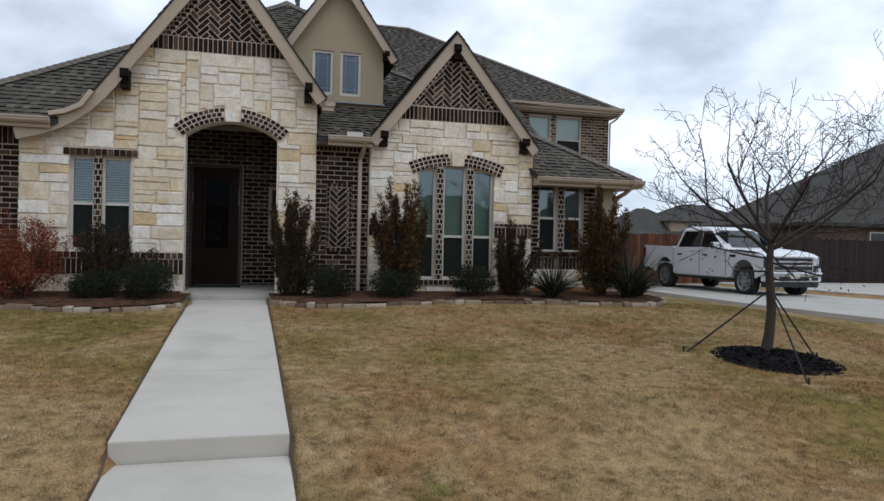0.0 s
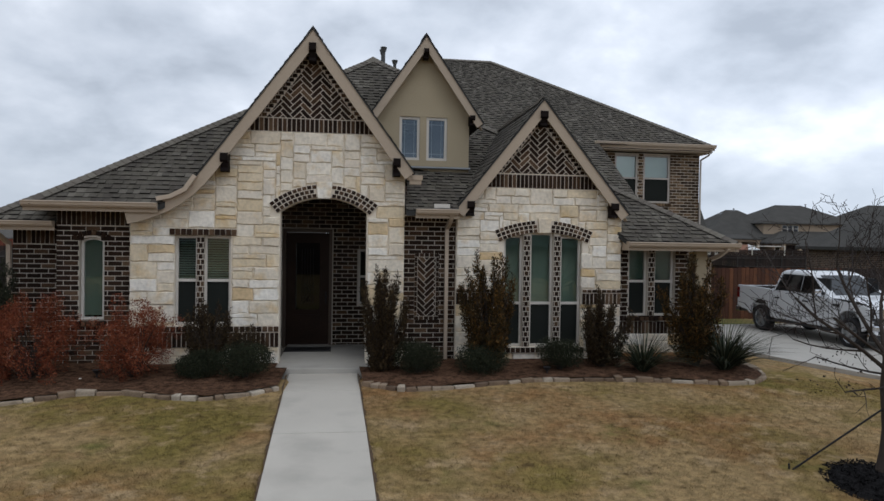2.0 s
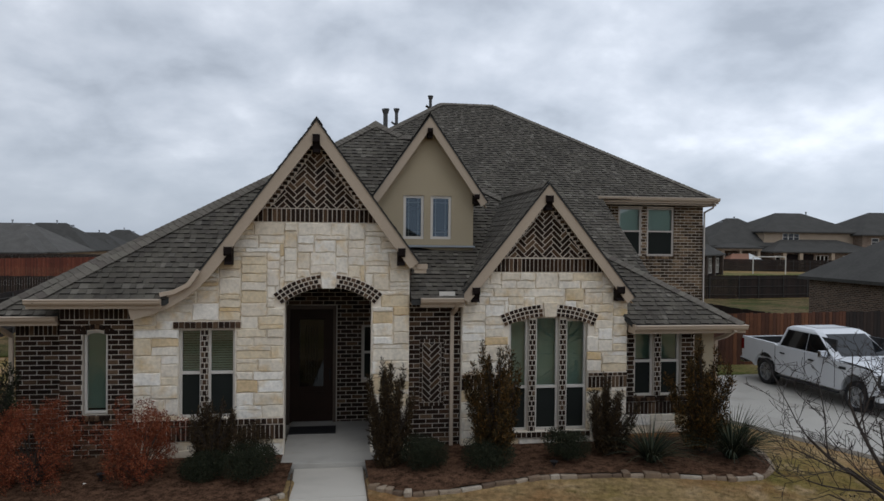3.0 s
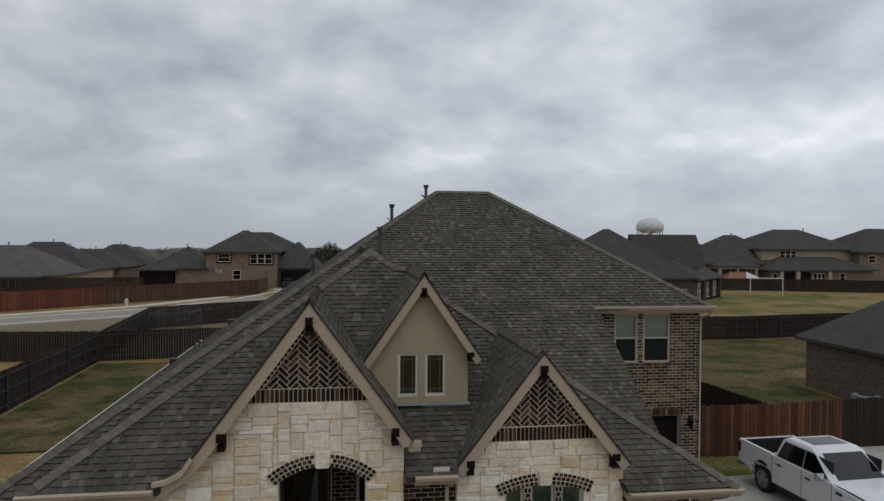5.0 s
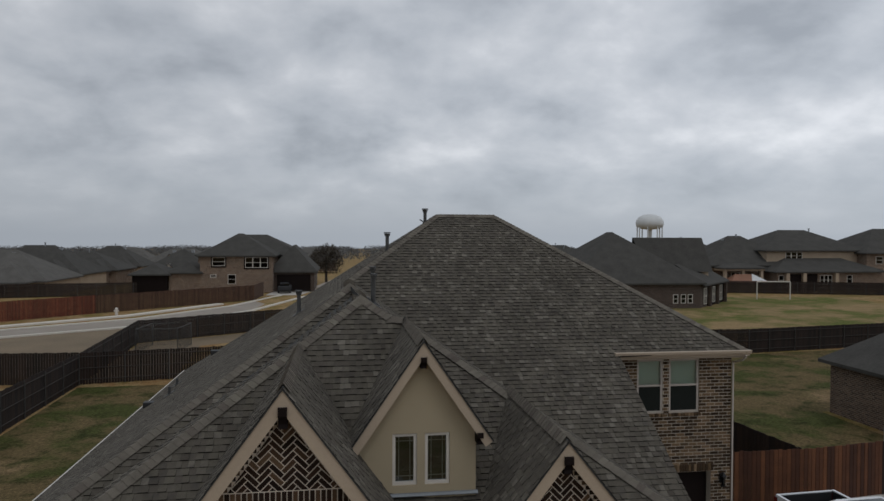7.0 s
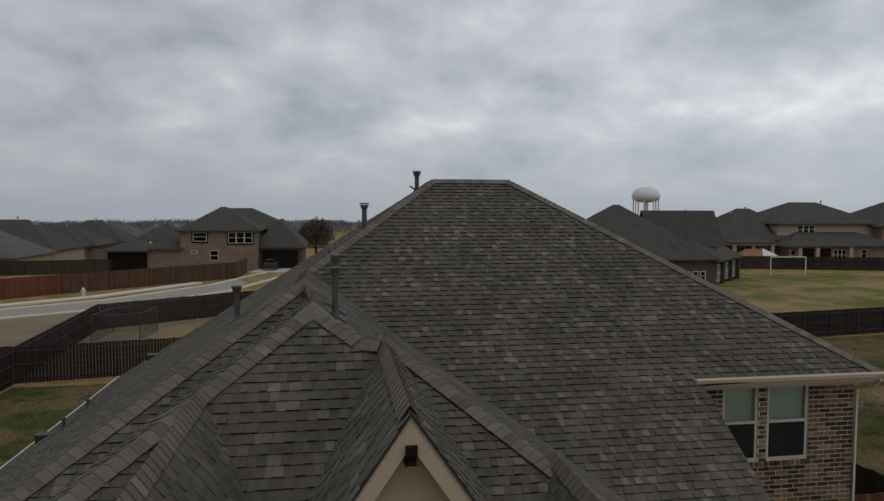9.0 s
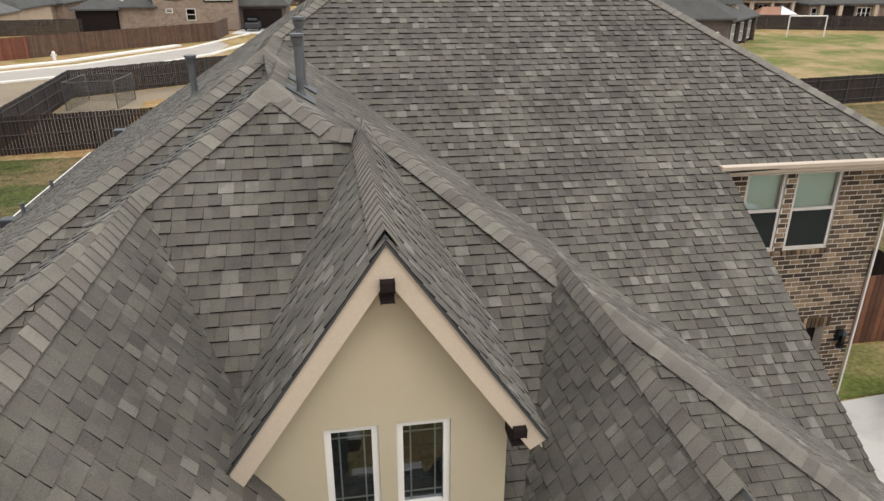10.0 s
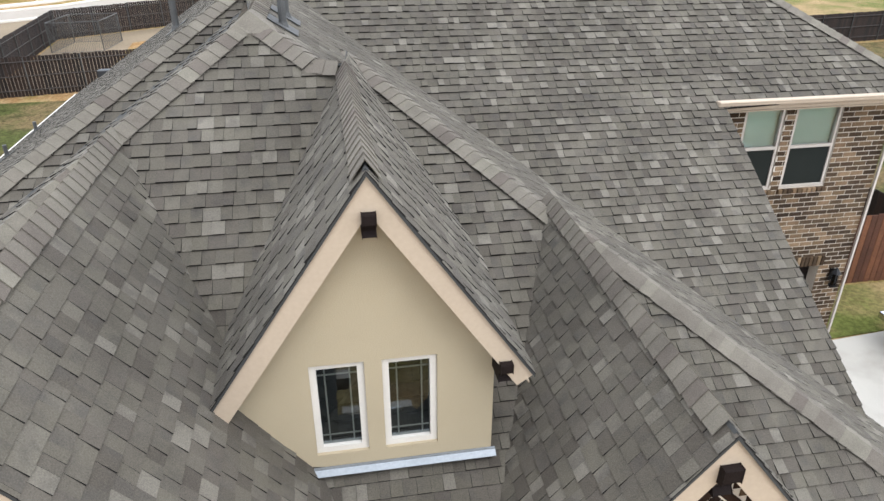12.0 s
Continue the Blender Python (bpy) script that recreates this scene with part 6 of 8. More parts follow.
# loose grass blades of the lawn near the walk
def grass(n, x0, x1, y0, y1, seed):
    rng = np.random.default_rng(seed)
    x, y = rng.uniform(x0, x1, n), y0 + (y1 - y0) * rng.uniform(0, 1, n) ** 1.35
    drop = np.where(y < 5.33, 0.155, 0.0)
    e = 0.018 * (12.6 - y)
    keep = ~((x > 0.345 + e) & (x < 1.575 + e) & (y > 0.1))
    bedline = np.where(x < 1, np.interp(x, [p[0] for p in LEFT_EDGE], [p[1] for p in LEFT_EDGE]), np.interp(x, [p[0] for p in RIGHT_EDGE[:10]], [p[1] for p in RIGHT_EDGE[:10]]))
    keep &= y < bedline - 0.1
    keep &= rng.uniform(0, 1, n) < (y - y0) / 1.3
    keep &= (x - 7.5) ** 2 + (y - 7.3) ** 2 > 0.6
    x, y = x[keep], y[keep]
    n = len(x)
    z = np.array([ground_z(a, b) for a, b in zip(x, y)]) - 0.004
    a = rng.uniform(0, 6.283, n)
    h, ln, w = rng.uniform(0.012, 0.042, n), rng.uniform(0.01, 0.06, n), rng.uniform(0.0015, 0.004, n)
    b = rng.uniform(0, 6.283, n)
    p = np.stack([x, y, z], 1)
    sd = np.stack([np.cos(b), np.sin(b), np.zeros(n)], 1) * w[:, None]
    tip = p + np.stack([np.cos(a) * ln, np.sin(a) * ln, h], 1)
    v = np.stack([p - sd, p + sd, tip], 1).reshape(-1, 3)
    me = bpy.data.meshes.new("grass_blades")
    me.from_pydata(v.tolist(), [], np.arange(3 * n).reshape(-1, 3).tolist())
    me.materials.append(M_STRAW)
    tagged(new("grass_blades", me), "loose dry blades of dormant grass over the lawn", "grass", kind="stuff")


grass(330000, -6.5, 11.0, 3.2, 11.6, 5)


# ---- young bare tree with its straps ----
def bare_tree(x, y, seed):
    rng = random.Random(seed)
    z = ground_z(x, y)
    root = thing("young_tree", "young leafless tree with thin grey branches, staked with straps", "tree", (x, y, z))
    trunk = bmesh.new()
    pts = [(x, y, z - 0.05), (x + 0.01, y, z + 0.1), (x + 0.045, y, z + 0.3), (x + 0.075, y + 0.01, z + 0.55), (x + 0.06, y + 0.02, z + 0.8), (x + 0.035, y + 0.02, z + 1.05), (x + 0.05, y + 0.02, z + 1.42)]
    rings = [[trunk.verts.new((px + r * math.cos(a), py + r * math.sin(a), pz)) for a in np.linspace(0, 2 * math.pi, 13)[:-1]]
             for (px, py, pz), r in zip(pts, (0.088, 0.068, 0.06, 0.056, 0.052, 0.048, 0.036))]
    for ra, rb in zip(rings, rings[1:]):
        for i in range(12):
            trunk.faces.new((ra[i], ra[(i + 1) % 12], rb[(i + 1) % 12], rb[i]))

    def grow(p, d, ln, r, depth, limbs, twigs):
        n = 4 if depth < 3 else 3
        for k in range(n):
            q = p + d * (ln / n)
            r1 = max(r * (0.87 if depth < 3 else 0.8), 0.0028)
            beam(limbs if depth < 2 else twigs, p, q, r, r1, 7 if depth < 2 else 4)
            p, r = q, r1
            turn = Vector((rng.uniform(-1, 1), rng.uniform(-1, 1), rng.uniform(-0.45, 0.75)))
            if depth < 4:
                side = (turn - d * turn.dot(d)).normalized()
                spread = 0.8 if depth else 0.7
                nd = (d * (1 - spread * 0.5) + side * spread + Vector((0, 0, 0.12))).normalized()
                grow(p.copy(), nd, ln * (rng.uniform(0.5, 0.74) if depth < 2 else rng.uniform(0.25, 0.6)), max(r * 0.56, 0.003), depth + 1, limbs, twigs)
            d = (d + turn * 0.15 + Vector((0, 0, 0.05))).normalized()
    top = Vector(pts[-1])
    for ang, el, ln, r in ((2.9, 0.7, 1.3, 0.026), (2.3, 1.0, 1.15, 0.028), (1.2, 1.25, 1.1, 0.028), (0.35, 0.8, 1.35, 0.03), (-0.5, 0.65, 1.4, 0.026), (-1.7, 0.8, 1.1, 0.024), (3.6, 0.35, 1.1, 0.018), (0.0, 0.35, 1.2, 0.02)):
        limb, spray = bmesh.new(), bmesh.new()
        grow(top + Vector((0, 0, rng.uniform(-0.25, 0.0))), Vector((math.cos(ang) * math.cos(el), math.sin(ang) * math.cos(el), math.sin(el))), ln, r, 0, limb, spray)
        part("twig_spray", spray, M_TWIG, part("limb", limb, M_BARK, root))
    for ang, el, zz in ((0.1, -0.1, 0.95), (-0.6, -0.3, 1.15), (2.7, 0.1, 1.2), (3.3, -0.05, 1.05), (0.5, -0.45, 1.25)):
        spray = bmesh.new()
        grow(Vector((x + 0.05, y, z + zz)), Vector((math.cos(ang) * math.cos(el), math.sin(ang) * math.cos(el), math.sin(el))), 0.75, 0.014, 2, spray, spray)
        part("twig_spray", spray, M_TWIG, root)
    part("trunk", trunk, M_BARK, root, smooth=True)
    leaf_cloud("dry_leaves", [(x - 0.8, y, z + 1.12, 0.42, 0.3, 0.12), (x + 0.9, y - 0.2, z + 0.95, 0.35, 0.3, 0.2), (x - 0.5, y, z + 1.35, 0.3, 0.3, 0.12)], 70, 0.035, M_TWIG, root, 4, -0.5, "few dry dark leaves left on the low twigs")
    for sx, sy in ((6.58, 7.71), (6.97, 6.12), (8.1, 7.2)):
        bm = bmesh.new()
        beam(bm, (x + 0.04, y, z + 0.82), (sx, sy, ground_z(sx, sy) - 0.03), 0.011, 0.011, 6)
        beam(bm, (sx, sy, ground_z(sx, sy) - 0.08), (sx - 0.01, sy, ground_z(sx, sy) + 0.07), 0.014, 0.012, 6)
        part("strap", bm, M_RUBBER, root, "black guy strap")
    return root


bare_tree(7.52, 7.4, 7)
bm = bmesh.new()
rings = []
for k in range(7):
    q = k / 6
    ring = []
    for i in range(36):
        a = i * math.pi / 18
        r = 0.66 * q * (1 + 0.08 * noise.noise((math.cos(a) * 2, math.sin(a) * 2, 0)))
        px, py = 7.45 + r * math.cos(a), 7.15 + r * 1.08 * math.sin(a)
        ring.append(bm.verts.new((px, py, ground_z(px, py) + 0.085 * (1 - q ** 2) + 0.012 * noise.noise((px * 11, py * 11, 0)) - (0.01 if k == 6 else 0))))
    rings.append(ring)
for r, s in zip(rings, rings[1:]):
    for i in range(36):
        bm.faces.new((r[i], r[(i + 1) % 36], s[(i + 1) % 36], s[i]))
solid("mulch_ring", bm, M_BLACKMULCH, "low ring of black mulch round the young tree", "mulch")
rngs = np.random.default_rng(3)
verts, faces = [], []
for i in range(1500):
    a, r = rngs.uniform(0, 6.283), 0.7 * math.sqrt(rngs.uniform(0, 1))
    px, py = 7.45 + r * math.cos(a), 7.15 + r * 1.08 * math.sin(a)
    pz = ground_z(px, py) + 0.085 * max(0, 1 - (r / 0.66) ** 2) + 0.008
    d = Vector(rngs.normal(size=3)) * 0.5; d.z *= 0.4
    d = d.normalized() * rngs.uniform(0.015, 0.04)
    s = d.cross(Vector((0, 0, 1))).normalized() * 0.006
    k = len(verts)
    verts += [Vector((px, py, pz)) - d - s, Vector((px, py, pz)) + d - s, Vector((px, py, pz + 0.008)) + d + s, Vector((px, py, pz + 0.008)) - d + s]
    faces.append((k, k + 1, k + 2, k + 3))
me = bpy.data.meshes.new("bark_chips")
me.from_pydata(verts, [], faces)
me.materials.append(M_BLACKMULCH)
tagged(new("bark_chips", me), "loose black bark chips round the tree", "bark chips", kind="stuff")

# path light and a small ornament in the bed
light = thing("path_light", "small black garden path light on a stake", "garden light", (-2.7, 12.2, -0.1))
bm = bmesh.new()
beam(bm, (-2.7, 12.2, -0.12), (-2.7, 12.2, 0.12), 0.012)
part("stake", bm, M_BLACK, light)
bm = bmesh.new()
beam(bm, (-2.7, 12.2, 0.1), (-2.7, 12.2, 0.16), 0.03, 0.075, 10)
part("head", bm, M_BLACK, light)
copy_thing(light, Matrix.Translation((4.9, 12.0, -0.1)))
bm = bmesh.new()
bmesh.ops.create_icosphere(bm, subdivisions=2, radius=0.075, matrix=Matrix.Translation((-2.95, 12.15, -0.03)) @ Matrix.Diagonal((1, 0.8, 0.85, 1)))
for v in bm.verts:
    v.co += Vector((0, 0, 0.03)) * noise.noise(v.co * 14)
solid("white_rock", bm, M_STONE, "small white rock in the planting bed", "rock")


# stones under the downspout
for k, (x, y, r) in enumerate(((3.27, 13.2, 0.1), (3.4, 13.1, 0.075), (3.16, 13.12, 0.065))):
    bm = bmesh.new()
    bmesh.ops.create_icosphere(bm, subdivisions=2, radius=r, matrix=Matrix.Translation((x, y, -0.06)) @ Matrix.Diagonal((1.2, 0.9, 0.6, 1)))
    for v in bm.verts:
        v.co += Vector((0.02, 0.02, 0.02)) * noise.noise(v.co * 11 + Vector((k, 0, 0)))
    solid("splash_stone", bm, M_CURB, "flat tan stone under the downspout", "stone", group="stones under the downspout")


# ---- pickup truck ----
def lathe(bm, profile, m, n=28):
    """Turns a profile (radius, offset along the axle) about the local y axis."""
    rings = [[bm.verts.new(m @ Vector((r * math.cos(2 * math.pi * i / n), o, r * math.sin(2 * math.pi * i / n)))) for i in range(n)] for r, o in profile]
    for a, b in zip(rings, rings[1:]):
        for i in range(n):
            j = (i + 1) % n
            bm.faces.new((a[i], a[j], b[j], b[i]))


def sheet(name, pts, material, parent, label=""):
    bm = bmesh.new()
    bm.faces.new([bm.verts.new(p) for p in pts])
    mid = sum((Vector(p) for p in pts), Vector((0, 0, 0))) / len(pts)
    return part(name, bm, material, parent, label, facing=mid - Vector((0, 0, 1.2)))


def arc(cx, cz, r, n=12):
    return [(cx + r * math.cos(math.pi * i / n), cz + r * math.sin(math.pi * i / n)) for i in range(n + 1)]


truck = thing("pickup_truck", "white four-door pickup truck parked on the driveway", "truck")
FA, RA, WR = 1.84, -1.84, 0.41
lower = 0.48
outline = [(2.72, 0.62), (2.72, 1.08), (2.45, 1.16), (1.25, 1.24), (1.1, 1.27), (-1.34, 1.30), (-1.38, 1.34), (-2.98, 1.37), (-3.02, 0.66), (-2.5, 0.6)]
outline += [(x, z) for x, z in arc(RA, 0.5, 0.50)[::-1]]
outline += [(-1.2, lower), (1.2, lower)]
outline += [(x, z) for x, z in arc(FA, 0.5, 0.50)[::-1]]
outline += [(2.45, 0.55)]
bm = bmesh.new()
for y in (-0.985, 0.905):
    filled(bm, [outline], y, 0.08)
box(bm, -3.02, -2.95, -0.905, 0.905, 0.66, 1.35)
box(bm, -2.95, -1.38, -0.905, 0.905, 0.78, 0.84)
box(bm, -1.38, -1.3, -0.905, 0.905, 0.5, 1.36)
box(bm, -1.3, 1.15, -0.905, 0.905, 0.45, 1.2)
body = part("body", bm, M_TRUCK, truck, "white painted body")
bm = bmesh.new()
top = []
for x, z, w in ((1.08, 1.27, 0.93), (1.6, 1.27, 0.93), (2.2, 1.235, 0.92), (2.55, 1.17, 0.9), (2.74, 1.06, 0.86)):
    top.append([bm.verts.new((x, y * w, z + 0.035 * (1 - (abs(y)) ** 3) + (0.02 if 0.35 < abs(y) < 0.7 else 0))) for y in (-1.0, -0.8, -0.6, -0.3, 0, 0.3, 0.6, 0.8, 1.0)])
for r, s in zip(top, top[1:]):
    for i in range(8):
        bm.faces.new((r[i], r[i + 1], s[i + 1], s[i]))
part("hood", bm, M_TRUCK, body, smooth=True)
bm = bmesh.new()
secs = []
for z, xb, xf, w in ((1.22, -1.3, 1.22, 0.955), (1.34, -1.29, 1.08, 0.945), (1.86, -1.12, 0.3, 0.80), (1.93, -1.0, 0.12, 0.74), (1.96, -0.8, -0.1, 0.6)):
    secs.append([bm.verts.new((x, y, z)) for x, y in ((xf - 0.1, -w), (xf, -w * 0.82), (xf, w * 0.82), (xf - 0.1, w), (xb + 0.05, w), (xb, w * 0.85), (xb, -w * 0.85), (xb + 0.05, -w))])
for r, s in zip(secs, secs[1:]):
    for i in range(8):
        j = (i + 1) % 8
        bm.faces.new((r[i], r[j], s[j], s[i]))
bm.faces.new(secs[-1])
cab = part("cab", bm, M_TRUCK, body, "white cab roof and pillars")


def cabw(z):
    return 0.945 + (0.80 - 0.945) * (z - 1.34) / 0.52 + 0.006


for s in (-1, 1):
    for xa, xb, xc, xd in ((-1.16, -0.07, -0.09, -0.98), (-0.05, 0.94, 0.3, -0.07)):
        zt = 1.82
        sheet("side_window", [(xa, s * cabw(1.33), 1.33), (xb, s * cabw(1.33), 1.33), (xc if xa > 0 else xc, s * cabw(zt), zt), (xd, s * cabw(zt), zt)], M_CARGLASS, cab)
        bm = bmesh.new()
        box(bm, xa + 0.02, xb - 0.02, s * 0.76 - 0.02, s * 0.76 + 0.02, 1.25, 1.78)
        part("trim_panel", bm, M_BLACK, cab)
sheet("windscreen", [(1.1, -0.75, 1.34), (1.1, 0.75, 1.34), (0.335, 0.64, 1.85), (0.335, -0.64, 1.85)], M_CARGLASS, cab)
sheet("rear_window", [(-1.3, -0.7, 1.38), (-1.3, 0.7, 1.38), (-1.14, 0.58, 1.82), (-1.14, -0.58, 1.82)], M_CARGLASS, cab)
bm = bmesh.new()
box(bm, -0.78, -0.08, -0.55, 0.55, 1.955, 1.968)
bevelled(bm, 0.006)
part("sunroof", bm, M_CARGLASS, cab, "long dark glass sunroof")
bm = bmesh.new()
box(bm, -2.95, -1.38, -0.905, 0.905, 0.845, 0.86)
for y in (-0.9, 0.87):
    box(bm, -2.95, -1.38, y, y + 0.03, 0.86, 1.34)
box(bm, -1.42, -1.39, -0.87, 0.87, 0.86, 1.34); box(bm, -2.94, -2.91, -0.87, 0.87, 0.86, 1.33)
part("bed_liner", bm, M_BLACK, body, "black bed liner")
bm = bmesh.new()
for y in (-0.992, 0.985):
    for x in (-1.36, -0.06, 1.12):
        box(bm, x - 0.006, x + 0.006, y, y + 0.007, 0.52, 1.29)
    for x in (-1.12, 0.1):
        box(bm, x, x + 0.2, y - 0.02, y + 0.02, 1.08, 1.12)
    box(bm, 1.28, 1.52, y - 0.004, y + 0.01, 1.06, 1.13)
part("panel_gap", bm, M_BLACK, body)
for s in (-1, 1):
    bm = bmesh.new()
    box(bm, 0.78, 0.9, s * 1.14 - 0.12, s * 1.14 + 0.12, 1.28, 1.48)
    bevelled(bm, 0.035, 3)
    box(bm, 0.8, 0.86, min(s * 0.93, s * 1.06), max(s * 0.93, s * 1.06), 1.3, 1.36)
    part("mirror", bm, M_CHROME, body, "chrome-capped door mirror")
    bm = bmesh.new()
    box(bm, 2.56, 2.73, min(s * 0.69, s * 0.96), max(s * 0.69, s * 0.96), 0.86, 1.1)
    bevelled(bm, 0.03)
    part("headlight", bm, M_LAMPGLASS, body)
    bm = bmesh.new()
    box(bm, -3.05, -2.9, min(s * 0.86, s * 0.995), max(s * 0.86, s * 0.995), 0.95, 1.3)
    bevelled(bm, 0.015)
    part("tail_light", bm, M_RED, body)
    bm = bmesh.new()
    box(bm, -1.2, 1.25, s * 0.98 - 0.06, s * 0.98 + 0.06, 0.38, 0.43)
    bevelled(bm, 0.012)
    part("running_board", bm, M_BLACK, truck)
bm = bmesh.new()
box(bm, 2.64, 2.74, -0.66, 0.66, 0.72, 1.1)
bevelled(bm, 0.02)
part("grille", bm, M_BLACK, body)
bm = bmesh.new()
for b in ((2.7, 2.77, -0.68, 0.68, 1.07, 1.11), (2.7, 2.77, -0.68, 0.68, 0.71, 0.745), (2.7, 2.77, -0.68, -0.64, 0.745, 1.07), (2.7, 2.77, 0.64, 0.68, 0.745, 1.07)):
    box(bm, *b)
part("grille_surround", bm, M_CHROME, body)
for z in (0.86, 0.965):
    bm = bmesh.new()
    box(bm, 2.72, 2.775, -0.63, 0.63, z - 0.022, z + 0.022)
    bevelled(bm, 0.008)
    part("grille_bar", bm, M_CHROME, body)
for s in (-1, 1):
    bm = bmesh.new()
    box(bm, 2.6, 2.735, min(s * 0.69, s * 0.97), max(s * 0.69, s * 0.97), 0.8, 0.86); box(bm, 2.6, 2.735, min(s * 0.9, s * 0.975), max(s * 0.9, s * 0.975), 0.86, 1.1)
    part("headlight_bezel", bm, M_BLACK, body)
bm = bmesh.new()
box(bm, 2.58, 2.84, -0.97, 0.97, 0.56, 0.69)
bevelled(bm, 0.04, 3)
part("front_bumper", bm, M_CHROME, truck)
bm = bmesh.new()
box(bm, 2.56, 2.8, -0.95, 0.95, 0.42, 0.57)
bevelled(bm, 0.04, 3)
part("lower_bumper", bm, M_TRUCK, truck, "white lower bumper")
bm = bmesh.new()
box(bm, 2.795, 2.815, -0.5, 0.5, 0.45, 0.56)
for s in (-1, 1):
    box(bm, 2.795, 2.812, min(s * 0.6, s * 0.82), max(s * 0.6, s * 0.82), 0.46, 0.55)
part("bumper_opening", bm, M_BLACK, truck)
bm = bmesh.new()
box(bm, 2.5, 2.74, -0.9, 0.9, 0.27, 0.43)
bevelled(bm, 0.03)
part("air_dam", bm, M_BLACK, truck)
bm = bmesh.new()
box(bm, 2.84, 2.85, -0.16, 0.16, 0.5, 0.63)
part("licence_plate", bm, M_WHITE, truck, "plain pale plate")
bm = bmesh.new()
box(bm, -3.2, -2.95, -0.95, 0.95, 0.5, 0.66)
bevelled(bm, 0.03)
part("rear_bumper", bm, M_CHROME, truck)
bm = bmesh.new()
box(bm, -2.9, 2.5, -0.5, 0.5, 0.36, 0.5)
part("chassis", bm, M_BLACK, truck)
for x in (FA, RA):
    for s in (-1, 1):
        m = Matrix.Translation((x, s * 0.84, WR)) @ Matrix.Diagonal((1, s, 1, 1))
        bm = bmesh.new()
        lathe(bm, [(0.27, -0.11), (0.36, -0.135), (0.40, -0.12), (0.41, -0.06), (0.41, 0.06), (0.40, 0.11), (0.36, 0.13), (0.275, 0.115), (0.265, 0.05), (0.27, -0.11)], m)
        tyre = part("tyre", bm, M_RUBBER, truck, smooth=True)
        bm = bmesh.new()
        lathe(bm, [(0.275, 0.112), (0.26, 0.10), (0.25, 0.03), (0.03, 0.02)], m)
        for k in range(6):
            a = k * math.pi / 3
            for da in (-0.12, 0.12):
                box(bm, 0.05, 0.262, 0.07, 0.1, -0.018, 0.018, m @ Matrix.Rotation(a + da, 4, "Y"))
        lathe(bm, [(0.075, 0.06), (0.07, 0.11), (0.0001, 0.115)], m, 14)
        part("rim", bm, M_ALLOY, tyre, "silver six-spoke rim")
for ob in truck.children_recursive:
    for v in ob.data.vertices:
        if v.co.x > 2.1:
            v.co.x = 2.1 + (v.co.x - 2.1) * 0.78
truck.matrix_world = Matrix.Translation((14.84, 17.66, -0.2)) @ Matrix.Rotation(radians(-87.5), 4, "Z") @ Matrix.Diagonal((0.945, 0.965, 0.965, 1))


# ---- fences ----
def fence(points, height, material, label, seed, single=False, side=1, base=None):
    rng = random.Random(seed)
    root = thing("fence", label, "fence", (*points[0], ground_z(*points[0])), group="board fences")
    rest = bmesh.new()
    me, post_me = None, None
    for (xa, ya), (xb, yb) in zip(points, points[1:]):
        d = Vector((xb - xa, yb - ya, 0))
        ln = d.length
        d.normalize()
        a = math.atan2(d.y, d.x)
        n = int(ln / 0.15)
        for i in range(n):
            p = Vector((xa, ya, 0)) + d * ((i + 0.5) * ln / n)
            z = ground_z(p.x, p.y) if base is None else base
            m = Matrix.Translation((p.x, p.y, z + rng.uniform(-0.02, 0.02))) @ Matrix.Rotation(a + rng.uniform(-0.02, 0.02), 4, "Z")
            if single and i < 150:
                if me is None:
                    bm = bmesh.new()
                    box(bm, -0.068, 0.068, -0.009, 0.009, 0, height)
                    bmesh.ops.recalc_face_normals(bm, faces=bm.faces[:])
                    me = bpy.data.meshes.new("board")
                    bm.to_mesh(me); bm.free()
                    me.materials.append(material)
                ob = new("board", me)
                ob.parent = root
                ob.matrix_parent_inverse = Matrix.Translation(root.location).inverted()
                ob.matrix_basis = m
            else:
                box(rest, -0.068, 0.068, -0.009, 0.009, 0, height, m)
        k = 0.0
        while k < ln:
            p = Vector((xa, ya, 0)) + d * k
            z = ground_z(p.x, p.y) if base is None else base
            q = p + Vector((d.y, -d.x, 0)) * 0.05 * side
            if post_me is None:
                bm = bmesh.new()
                beam(bm, (0, 0, 0), (0, 0, height * 0.97), 0.03, 0.03, 6)
                bmesh.ops.recalc_face_normals(bm, faces=bm.faces[:])
                post_me = bpy.data.meshes.new("post")
                bm.to_mesh(post_me); bm.free()
                post_me.materials.append(M_POST)
            ob = place_piece("post", post_me, q.x, q.y, z, root)
            ob.matrix_parent_inverse = Matrix.Translation(root.location).inverted()
            k += 2.4
        z0, z1 = (ground_z(xa, ya), ground_z(xb, yb)) if base is None else (base, base)
        for hz in (0.3, 0.95, 1.6):
            q = Vector((d.y, -d.x, 0)) * 0.035 * side
            bm = bmesh.new()
            beam(bm, Vector((xa, ya, z0 + hz)) + q, Vector((xb, yb, z1 + hz)) + q, 0.028, 0.028, 4)
            part("rail", bm, M_RAIL, root)
    if rest.faces:
        ob = part("board_run", rest, material, root)
        ob["kind"] = "stuff"
    else:
        rest.free()
    return root


